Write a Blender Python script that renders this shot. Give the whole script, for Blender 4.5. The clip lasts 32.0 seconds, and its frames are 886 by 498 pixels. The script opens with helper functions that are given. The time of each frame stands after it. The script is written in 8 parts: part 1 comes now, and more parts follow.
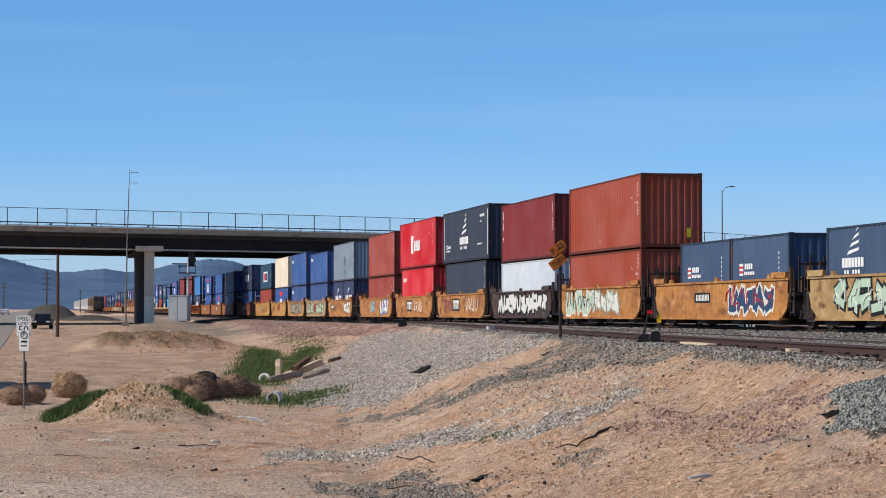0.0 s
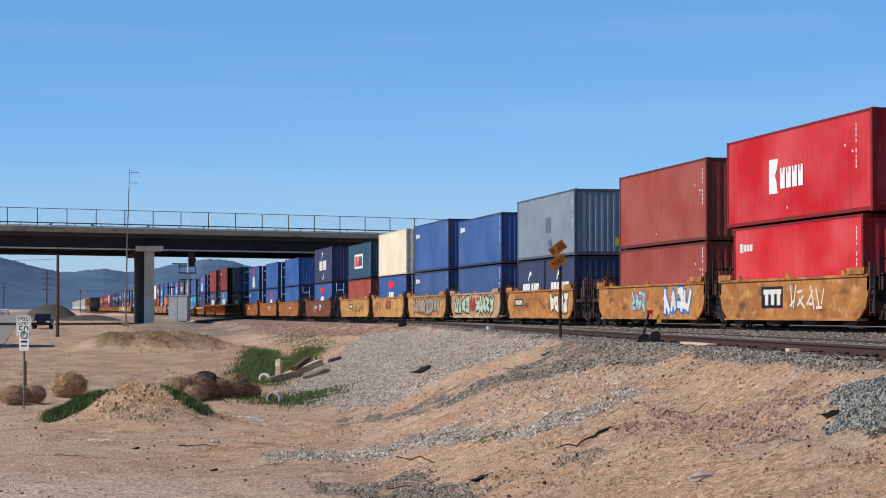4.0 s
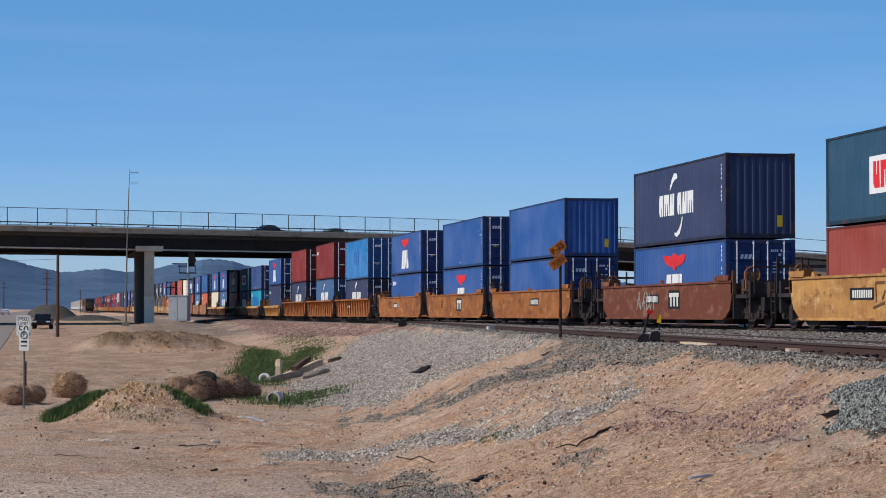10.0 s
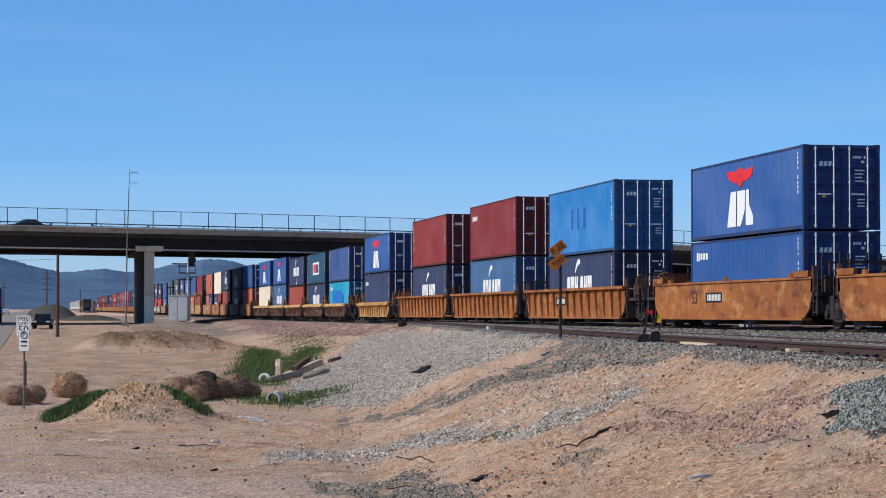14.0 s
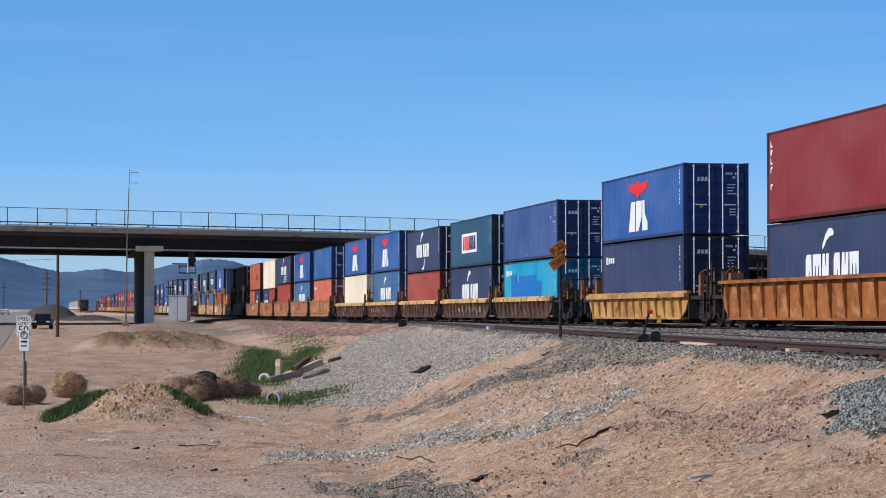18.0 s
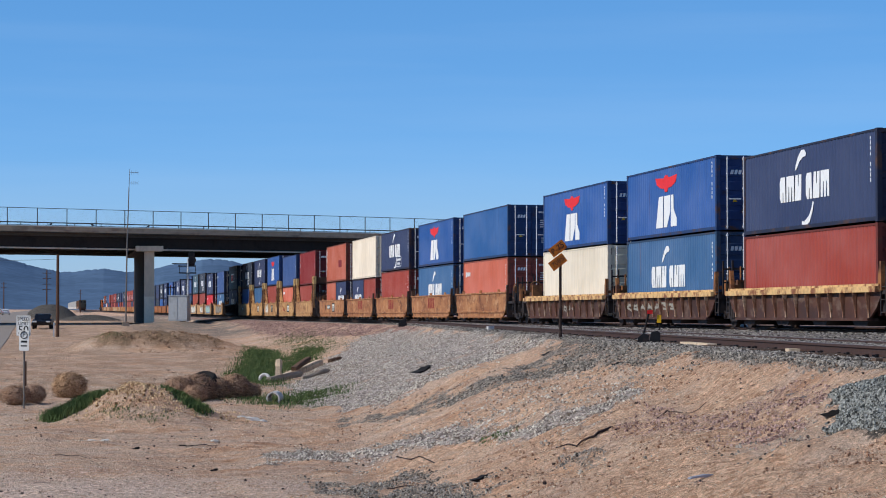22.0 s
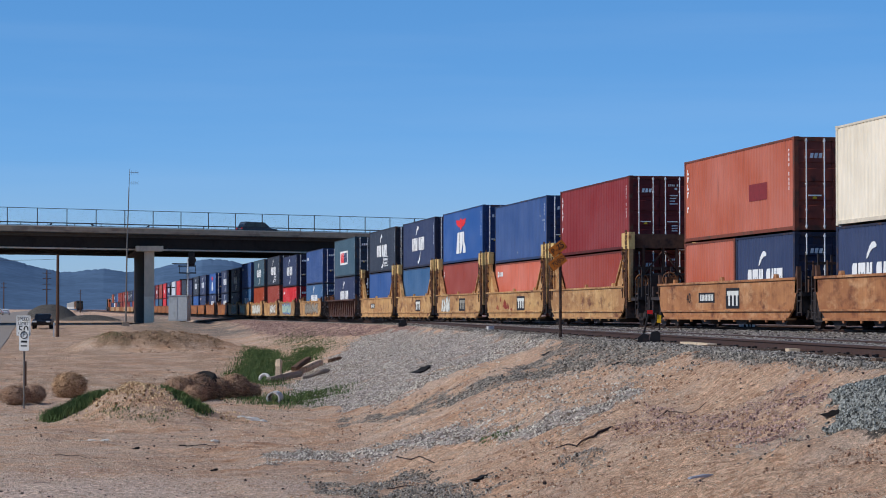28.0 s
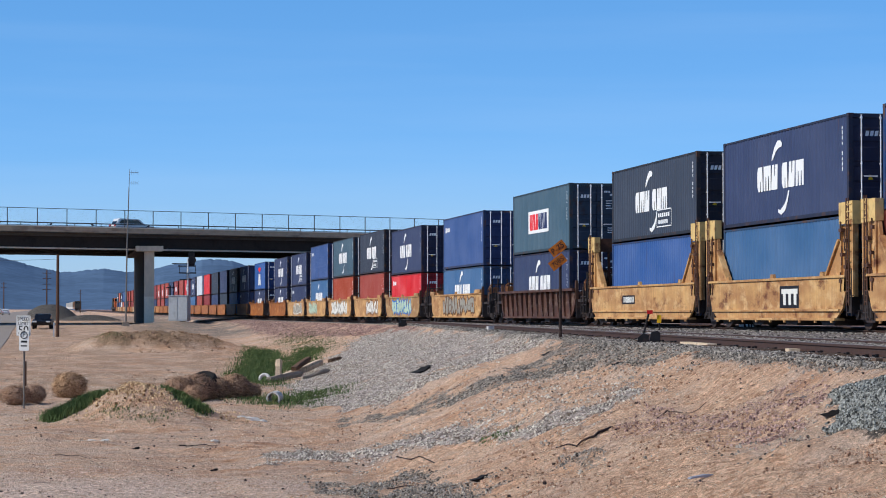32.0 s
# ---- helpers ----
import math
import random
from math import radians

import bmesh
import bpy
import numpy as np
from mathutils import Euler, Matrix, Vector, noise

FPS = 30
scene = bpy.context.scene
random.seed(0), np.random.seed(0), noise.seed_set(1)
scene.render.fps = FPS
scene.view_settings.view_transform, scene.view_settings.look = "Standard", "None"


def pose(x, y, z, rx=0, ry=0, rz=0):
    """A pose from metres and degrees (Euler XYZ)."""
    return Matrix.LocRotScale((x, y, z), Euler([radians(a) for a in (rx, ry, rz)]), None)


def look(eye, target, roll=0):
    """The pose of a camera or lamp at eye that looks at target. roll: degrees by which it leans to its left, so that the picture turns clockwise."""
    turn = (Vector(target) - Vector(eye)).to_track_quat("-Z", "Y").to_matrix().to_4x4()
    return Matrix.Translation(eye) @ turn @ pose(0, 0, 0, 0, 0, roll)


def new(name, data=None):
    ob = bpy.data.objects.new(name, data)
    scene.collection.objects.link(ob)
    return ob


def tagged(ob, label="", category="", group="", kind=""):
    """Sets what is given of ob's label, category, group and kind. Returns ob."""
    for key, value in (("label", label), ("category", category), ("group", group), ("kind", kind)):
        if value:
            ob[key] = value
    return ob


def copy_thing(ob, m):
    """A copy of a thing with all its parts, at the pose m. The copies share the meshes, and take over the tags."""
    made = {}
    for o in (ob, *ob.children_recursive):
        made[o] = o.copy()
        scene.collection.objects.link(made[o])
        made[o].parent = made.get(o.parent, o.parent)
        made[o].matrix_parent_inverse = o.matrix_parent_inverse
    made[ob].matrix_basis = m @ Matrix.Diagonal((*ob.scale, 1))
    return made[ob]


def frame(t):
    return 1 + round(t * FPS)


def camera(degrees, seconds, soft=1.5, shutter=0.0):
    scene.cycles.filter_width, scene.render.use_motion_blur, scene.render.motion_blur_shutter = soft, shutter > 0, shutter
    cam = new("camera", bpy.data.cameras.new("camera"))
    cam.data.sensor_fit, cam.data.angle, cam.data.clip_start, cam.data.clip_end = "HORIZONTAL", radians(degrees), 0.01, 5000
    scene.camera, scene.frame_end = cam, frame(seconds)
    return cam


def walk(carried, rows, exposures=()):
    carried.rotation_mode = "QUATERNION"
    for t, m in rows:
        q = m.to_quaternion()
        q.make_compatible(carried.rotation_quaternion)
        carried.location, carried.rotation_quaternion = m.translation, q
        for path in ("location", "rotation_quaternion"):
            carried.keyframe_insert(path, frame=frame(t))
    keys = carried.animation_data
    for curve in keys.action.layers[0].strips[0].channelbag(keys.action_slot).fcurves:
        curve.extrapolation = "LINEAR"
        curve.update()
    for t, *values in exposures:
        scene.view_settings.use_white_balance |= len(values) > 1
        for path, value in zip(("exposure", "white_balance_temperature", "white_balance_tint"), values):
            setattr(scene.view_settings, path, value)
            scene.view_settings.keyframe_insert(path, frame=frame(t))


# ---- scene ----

# World: y runs along the main track away from the camera, z = 0 is the top of rail.
EYE = (0.0, 0.0, 0.45)
KX = 0.9512
cam = camera(22.068, 32.0, soft=1.0)
CAM_POSE = pose(*EYE, 90 + 1.64884, 0, -9.91842)
walk(cam, [(0, CAM_POSE), (32, CAM_POSE)], exposures=[(0, 0.0, 6850, 10), (6, 0.0, 6850, 10), (7, -0.1, 6850, 10), (8, -0.2, 6800, 10), (10, -0.22, 6650, 10), (11, -0.14, 6500, 10), (12, -0.06, 6400, 10), (20, -0.05, 6380, 10), (22, -0.14, 6340, 10), (24, -0.2, 6280, 10), (25.5, -0.22, 6260, 10), (28, -0.28, 6200, 10), (29, -0.18, 6260, 10), (30, -0.02, 6350, 10), (32, 0.0, 6350, 10)])

# ---- light ----
SUN_AZ = 185.5     # degrees, direction in the plan from which the sun shines (from +x, counter-clockwise)
SUN_EL = 37.0
world = bpy.data.worlds.new("world")
scene.world = world
world.use_nodes = True
wn = world.node_tree.nodes
sky = wn.new("ShaderNodeTexSky")
sky.sky_type, sky.sun_disc = "NISHITA", False
sky.sun_elevation = radians(SUN_EL)
sky.sun_rotation = radians(90 - SUN_AZ)
sky.altitude = 400
sky.air_density, sky.dust_density, sky.ozone_density = 0.6, 0.0, 5.0
tone = wn.new("ShaderNodeHueSaturation")      # clear desert air: a deeper blue
tone.inputs["Saturation"].default_value = 1.08
clear = wn.new("ShaderNodeMix")                # an even blue evens out the fall from zenith to horizon
clear.data_type = "RGBA"
up = wn.new("ShaderNodeTexCoord")
height = wn.new("ShaderNodeSeparateXYZ")
share = wn.new("ShaderNodeMapRange")           # the evening-out ends towards the deep blue zenith
share.interpolation_type = "SMOOTHSTEP"
share.inputs["From Min"].default_value, share.inputs["From Max"].default_value = 0.1, 0.65
share.inputs["To Min"].default_value, share.inputs["To Max"].default_value = 0.42, 0.0
world.node_tree.links.new(up.outputs["Generated"], height.inputs[0])
world.node_tree.links.new(height.outputs[2], share.inputs["Value"])
world.node_tree.links.new(share.outputs[0], clear.inputs["Factor"])
clear.inputs["B"].default_value = (1.15, 3.25, 6.5, 1)
world.node_tree.links.new(sky.outputs[0], clear.inputs["A"])
# dusty air pales the last few degrees above the horizon
low_air = wn.new("ShaderNodeMapRange")
low_air.interpolation_type = "SMOOTHSTEP"
low_air.inputs["From Min"].default_value, low_air.inputs["From Max"].default_value = 0.0, 0.075
low_air.inputs["To Min"].default_value, low_air.inputs["To Max"].default_value = 0.75, 0.0
dusty = wn.new("ShaderNodeMix")
dusty.data_type = "RGBA"
dusty.inputs["B"].default_value = (3.1, 4.1, 5.1, 1)
world.node_tree.links.new(height.outputs[2], low_air.inputs["Value"])
world.node_tree.links.new(low_air.outputs[0], dusty.inputs["Factor"])
world.node_tree.links.new(clear.outputs["Result"], dusty.inputs["A"])
# a few thin veils of high cloud
veil_map = wn.new("ShaderNodeMapping")
veil_map.inputs["Rotation"].default_value = (0.0, radians(8), 0.0)
veil_map.inputs["Scale"].default_value = (1.0, 1.0, 14.0)
veil = wn.new("ShaderNodeTexNoise")
veil.inputs["Scale"].default_value, veil.inputs["Detail"].default_value = 2.2, 7
thinness = wn.new("ShaderNodeMapRange")
thinness.inputs["From Min"].default_value, thinness.inputs["From Max"].default_value = 0.5, 0.8
thinness.inputs["To Min"].default_value, thinness.inputs["To Max"].default_value = 0.0, 0.16
veiled = wn.new("ShaderNodeMix")
veiled.data_type = "RGBA"
veiled.inputs["B"].default_value = (4.2, 5.4, 7.0, 1)
world.node_tree.links.new(up.outputs["Generated"], veil_map.inputs[0])
world.node_tree.links.new(veil_map.outputs[0], veil.inputs["Vector"])
world.node_tree.links.new(veil.outputs[0], thinness.inputs["Value"])
world.node_tree.links.new(thinness.outputs[0], veiled.inputs["Factor"])
world.node_tree.links.new(dusty.outputs["Result"], veiled.inputs["A"])
world.node_tree.links.new(veiled.outputs["Result"], tone.inputs["Color"])
world.node_tree.links.new(tone.outputs[0], wn["Background"].inputs[0])
wn["Background"].inputs[1].default_value = 0.14
sun = new("sun", bpy.data.lights.new("sun", "SUN"))
sun.data.energy, sun.data.angle, sun.data.color = 3.95, radians(0.5), (1.0, 0.93, 0.82)
sd = Vector((math.cos(radians(SUN_AZ)) * math.cos(radians(SUN_EL)), math.sin(radians(SUN_AZ)) * math.cos(radians(SUN_EL)), math.sin(radians(SUN_EL))))
sun.matrix_world = look(sd * 200, (0, 0, 0))


# ---- materials ----
def lin(r, g, b):
    return tuple(((c / 255 + 0.055) / 1.055) ** 2.4 if c > 10 else c / 3294.6 for c in (r, g, b)) + (1.0,)


MATS = {}


def surface(name, rgb, rough=0.7, metal=0.0, grain=8.0, amount=0.18, second=None, patch=0.8, patch_at=0.55, bump=0.1, stretch=(1, 1, 1), vary=0.0, spec=0.3):
    """Procedural surface: base colour, fine grain, larger patches of a second colour, relief."""
    if name in MATS:
        return MATS[name]
    m = bpy.data.materials.new(name)
    m.use_nodes = True
    nt = m.node_tree
    n, l = nt.nodes, nt.links
    b = n["Principled BSDF"]
    b.inputs["Roughness"].default_value, b.inputs["Metallic"].default_value = rough, metal
    b.inputs["Specular IOR Level"].default_value = spec
    co = n.new("ShaderNodeTexCoord")
    mp = n.new("ShaderNodeMapping")
    mp.inputs["Scale"].default_value = stretch
    l.new(co.outputs["Object"], mp.inputs[0])
    info = n.new("ShaderNodeObjectInfo")
    off = n.new("ShaderNodeMath")
    off.operation = "MULTIPLY"
    off.inputs[1].default_value = 37.0
    l.new(info.outputs["Random"], off.inputs[0])
    add = n.new("ShaderNodeVectorMath")
    add.operation = "ADD"
    l.new(mp.outputs[0], add.inputs[0])
    l.new(off.outputs[0], add.inputs[1])
    n1 = n.new("ShaderNodeTexNoise")
    n1.inputs["Scale"].default_value, n1.inputs["Detail"].default_value = grain, 6
    l.new(add.outputs[0], n1.inputs["Vector"])
    n2 = n.new("ShaderNodeTexNoise")
    n2.inputs["Scale"].default_value, n2.inputs["Detail"].default_value, n2.inputs["Roughness"].default_value = patch, 8, 0.65
    l.new(add.outputs[0], n2.inputs["Vector"])
    ramp = n.new("ShaderNodeValToRGB")
    ramp.color_ramp.elements[0].position, ramp.color_ramp.elements[1].position = patch_at, min(1.0, patch_at + 0.14)
    l.new(n2.outputs[0], ramp.inputs[0])
    mix = n.new("ShaderNodeMix")
    mix.data_type = "RGBA"
    c = lin(*rgb)
    s2 = lin(*second) if second else tuple(v * 0.8 for v in c[:3]) + (1,)
    mix.inputs["A"].default_value, mix.inputs["B"].default_value = c, s2
    l.new(ramp.outputs[0], mix.inputs["Factor"])
    hsv = n.new("ShaderNodeHueSaturation")
    l.new(mix.outputs["Result"], hsv.inputs["Color"])
    mr = n.new("ShaderNodeMapRange")
    mr.inputs["From Min"].default_value, mr.inputs["From Max"].default_value = 0.25, 0.75
    mr.inputs["To Min"].default_value, mr.inputs["To Max"].default_value = 1 - amount, 1 + amount
    l.new(n1.outputs[0], mr.inputs["Value"])
    if vary:
        vr = n.new("ShaderNodeMapRange")
        vr.inputs["To Min"].default_value, vr.inputs["To Max"].default_value = 1 - vary, 1 + vary
        l.new(info.outputs["Random"], vr.inputs["Value"])
        mu = n.new("ShaderNodeMath")
        mu.operation = "MULTIPLY"
        l.new(mr.outputs[0], mu.inputs[0])
        l.new(vr.outputs[0], mu.inputs[1])
        l.new(mu.outputs[0], hsv.inputs["Value"])
    else:
        l.new(mr.outputs[0], hsv.inputs["Value"])
    l.new(hsv.outputs[0], b.inputs["Base Color"])
    if bump:
        bp = n.new("ShaderNodeBump")
        bp.inputs["Strength"].default_value, bp.inputs["Distance"].default_value = bump, 0.02
        l.new(n1.outputs[0], bp.inputs["Height"])
        l.new(bp.outputs[0], b.inputs["Normal"])
    MATS[name] = m
    return m


def paint(name, rgb, worn=(96, 62, 48), at=0.65):
    """Container or wagon paint: slightly faded, streaked with rust that runs down."""
    m = surface("paint_" + name, rgb, rough=0.55, grain=3.5, amount=0.11, second=worn, patch=0.7, patch_at=at, bump=0.03, stretch=(1.0, 1.6, 0.22), vary=0.06)
    n, l = m.node_tree.nodes, m.node_tree.links
    if "bleaching" not in n:                    # broad patches where the sun has bleached the paint
        base = n["Principled BSDF"].inputs["Base Color"]
        source = base.links[0].from_socket
        hs = n.new("ShaderNodeHueSaturation")
        hs.name = "bleaching"
        co, mp, t = n.new("ShaderNodeTexCoord"), n.new("ShaderNodeMapping"), n.new("ShaderNodeTexNoise")
        info, shift = n.new("ShaderNodeObjectInfo"), n.new("ShaderNodeVectorMath")
        shift.operation = "ADD"
        mp.inputs["Scale"].default_value = (1.0, 0.3, 0.55)
        t.inputs["Scale"].default_value, t.inputs["Detail"].default_value = 1.1, 5
        l.new(co.outputs["Object"], mp.inputs[0])
        l.new(mp.outputs[0], shift.inputs[0])
        spread = n.new("ShaderNodeMath")
        spread.operation = "MULTIPLY"
        spread.inputs[1].default_value = 40.0
        l.new(info.outputs["Random"], spread.inputs[0])
        l.new(spread.outputs[0], shift.inputs[1])
        l.new(shift.outputs[0], t.inputs["Vector"])
        for socket, lo, hi in (("Value", 0.92, 1.06), ("Saturation", 1.04, 0.93)):
            r = n.new("ShaderNodeMapRange")
            r.inputs["From Min"].default_value, r.inputs["From Max"].default_value = 0.34, 0.66
            r.inputs["To Min"].default_value, r.inputs["To Max"].default_value = lo, hi
            l.new(t.outputs[0], r.inputs["Value"])
            l.new(r.outputs[0], hs.inputs[socket])
        l.new(source, hs.inputs["Color"])
        l.new(hs.outputs[0], base)
    return m


# ---- mesh helpers ----
def box(bm, x0, x1, y0, y1, z0, z1):
    v = [bm.verts.new(p) for p in ((x0, y0, z0), (x1, y0, z0), (x1, y1, z0), (x0, y1, z0), (x0, y0, z1), (x1, y0, z1), (x1, y1, z1), (x0, y1, z1))]
    for q in ((0, 3, 2, 1), (4, 5, 6, 7), (0, 1, 5, 4), (1, 2, 6, 5), (2, 3, 7, 6), (3, 0, 4, 7)):
        bm.faces.new([v[i] for i in q])
    return v


def prism(bm, pts, axis, a, b):
    """A polygon given in the two other axes, drawn out along one axis from a to b."""
    def at(p, w):
        return {"x": (w, p[0], p[1]), "y": (p[0], w, p[1]), "z": (p[0], p[1], w)}[axis]
    lo = [bm.verts.new(at(p, a)) for p in pts]
    hi = [bm.verts.new(at(p, b)) for p in pts]
    k = len(pts)
    bm.faces.new(lo[::-1])
    bm.faces.new(hi)
    for i in range(k):
        bm.faces.new((lo[i], lo[(i + 1) % k], hi[(i + 1) % k], hi[i]))


def rod(bm, p, q, r, r2=None, seg=10):
    p, q = Vector(p), Vector(q)
    m = Matrix.Translation((p + q) / 2) @ (q - p).to_track_quat("Z", "Y").to_matrix().to_4x4()
    bmesh.ops.create_cone(bm, cap_ends=True, segments=seg, radius1=r, radius2=r if r2 is None else r2, depth=(q - p).length, matrix=m)


def ring(bm, r1, r2, turns=28, seg=10, axis="z"):
    rows = []
    for i in range(turns):
        a = 6.28318 * i / turns
        row = []
        for j in range(seg):
            b = 6.28318 * j / seg
            rr, hh = r1 + r2 * math.cos(b), r2 * 1.25 * math.sin(b)
            row.append(bm.verts.new((rr * math.cos(a), rr * math.sin(a), hh) if axis == "z" else (rr * math.cos(a), hh, rr * math.sin(a))))
        rows.append(row)
    for i in range(turns):
        for j in range(seg):
            bm.faces.new((rows[i][j], rows[(i + 1) % turns][j], rows[(i + 1) % turns][(j + 1) % seg], rows[i][(j + 1) % seg]))


def mesh_of(name, bm):
    bmesh.ops.recalc_face_normals(bm, faces=bm.faces)
    me = bpy.data.meshes.new(name)
    bm.to_mesh(me)
    bm.free()
    return me


def part(name, bm, material, parent, label="", at=None):
    """Links a bmesh or a shared mesh as one mesh object under its parent."""
    me = bm if isinstance(bm, bpy.types.Mesh) else mesh_of(name, bm)
    if not me.materials:
        me.materials.append(None)
    ob = new(name, me)
    ob.material_slots[0].link = "OBJECT"
    ob.material_slots[0].material = material
    ob.parent = parent
    if at is not None:
        ob.matrix_basis = at
    if label:
        ob["label"] = label
    return ob


def thing(name, m, label, category, group="", kind=""):
    ob = new(name)
    ob.matrix_basis = m
    return tagged(ob, label, category, group, kind)


def solid(name, bm, material, label, category, group="", kind="", m=None):
    """A thing that is one mesh."""
    me = mesh_of(name, bm)
    me.materials.append(material)
    ob = new(name, me)
    if m is not None:
        ob.matrix_basis = m
    return tagged(ob, label, category, group, kind)


# ---- the lie of the land ----
def soft(x, k):
    x = np.asarray(x, float) / k
    return k * np.logaddexp(0, x)


def rail_z(y):
    return 0.00257 * soft(np.asarray(y, float) - 250, 40)


def siding_x(y):
    """The near rail of the siding, which leaves the main track about 140 m out."""
    return 23.09 - 0.106 * soft(139 - np.asarray(y, float), 8)


def wave(x, y, seed):
    """Smooth value noise on a unit lattice."""
    xi, yi = np.floor(x).astype(np.int64), np.floor(y).astype(np.int64)
    fx, fy = x - xi, y - yi
    fx, fy = fx * fx * (3 - 2 * fx), fy * fy * (3 - 2 * fy)

    def h(a, b):
        n = (a * 374761393 + b * 668265263 + seed * 1442695041) & 0x7FFFFFFF
        n = ((n ^ (n >> 13)) * 1274126177) & 0x7FFFFFFF
        return ((n ^ (n >> 16)) & 0xFFFF) / 65535.0
    return (h(xi, yi) * (1 - fx) + h(xi + 1, yi) * fx) * (1 - fy) + (h(xi, yi + 1) * (1 - fx) + h(xi + 1, yi + 1) * fx) * fy


def smooth(t):
    t = np.clip(t, 0, 1)
    return t * t * (3 - 2 * t)


def hill(x, y, cx, cy, rx, ry, h, turn=0.0, p=1.0):
    c, s = math.cos(radians(turn)), math.sin(radians(turn))
    u, v = (x - cx) * c + (y - cy) * s, -(x - cx) * s + (y - cy) * c
    return h * np.exp(-((u / rx) ** 2 + (v / ry) ** 2) ** p)


# spills of stone on the dirt, as outlines in the plan
PALE_FIELD = [(8.2, 75.8), (9.5, 88), (12.8, 105.6), (15.9, 119), (20.5, 140), (21.3, 134), (18.6, 101), (15.9, 75.5), (13.9, 58.8), (13.6, 57.4), (13.1, 62.4), (11.9, 60.2), (11.2, 60.8), (10.9, 63.4), (9.9, 62.4), (9.3, 63.7), (8.7, 71.8)]
GREY_RUN = [(8.07, 61), (8.83, 60.4), (9.9, 57.7), (10.5, 53.3), (11.0, 52.1), (12.2, 54.5), (13.2, 55.6), (13.6, 50), (13.6, 44.7), (13.1, 38), (13.1, 35.2), (11.9, 32), (11.4, 33.2), (11.4, 36), (11.3, 40), (11.5, 45.5), (11.3, 47.6), (10.5, 47), (9.75, 49.3), (9.0, 52.2), (8.1, 55.4), (7.4, 55.7)]
PALE_RUN = [(4.38, 45.8), (5.03, 46.4), (6, 47), (6.8, 46.2), (7.7, 44.8), (8.15, 41.3), (8.56, 38.3), (9.3, 36.8), (10.3, 37.1), (9.85, 35.6), (9.36, 35.4), (8.55, 33.7), (8.0, 36), (7.75, 39.2), (7.36, 39.9), (6.7, 42), (5.4, 42.5), (4.1, 42.7)]
PALE_THIN = [(7.8, 44), (9.5, 48), (11.2, 45), (11.2, 37), (10, 34.5), (8.5, 34), (8, 38)]
LOW_RUN = [(4.5, 36.7), (5.5, 39.3), (6.2, 38.9), (6.4, 37.2), (6.4, 33), (6.8, 31), (6.6, 30), (6.2, 29.6), (5.6, 28.3), (5.3, 29.5), (5.1, 32), (4.8, 34.6), (4.4, 35.5)]
SMALL_RUN = [(6.9, 28.8), (7.14, 29.9), (7.6, 29.9), (7.77, 29.6), (7.59, 28.9), (7.2, 28.1), (7.0, 28)]
RED_RUN = [(8.96, 33.2), (9.6, 33.8), (9.15, 29.3), (10.0, 29.7), (10.4, 29.3), (10.25, 27.4), (9.3, 25.5), (8.6, 23.9), (8.3, 22.7), (8.1, 23.2), (8.1, 24.9), (8.5, 26.4), (8.5, 28.5), (8.3, 30.4)]
TAN_BANK = [(17.4, 168.5), (19.0, 153), (20.3, 141), (19.6, 134.6), (16.6, 123), (13.4, 108), (13.8, 121.8), (15.4, 142)]
MIXED_RUN = [(7.7, 23.6), (8.4, 25.7), (8.6, 25), (8.35, 22), (8.1, 21.1), (7.7, 22.4)]
PILE = (9.35, 22.9, 0.75, 2.3, -14)
PILE_EDGE = [(9.2, 24.3), (9.63, 26.05), (9.79, 25.8), (9.85, 24.3), (9.9, 23.0), (9.9, 19.0), (8.2, 19.0), (8.46, 20.6), (8.35, 21.65), (8.53, 22.8)]


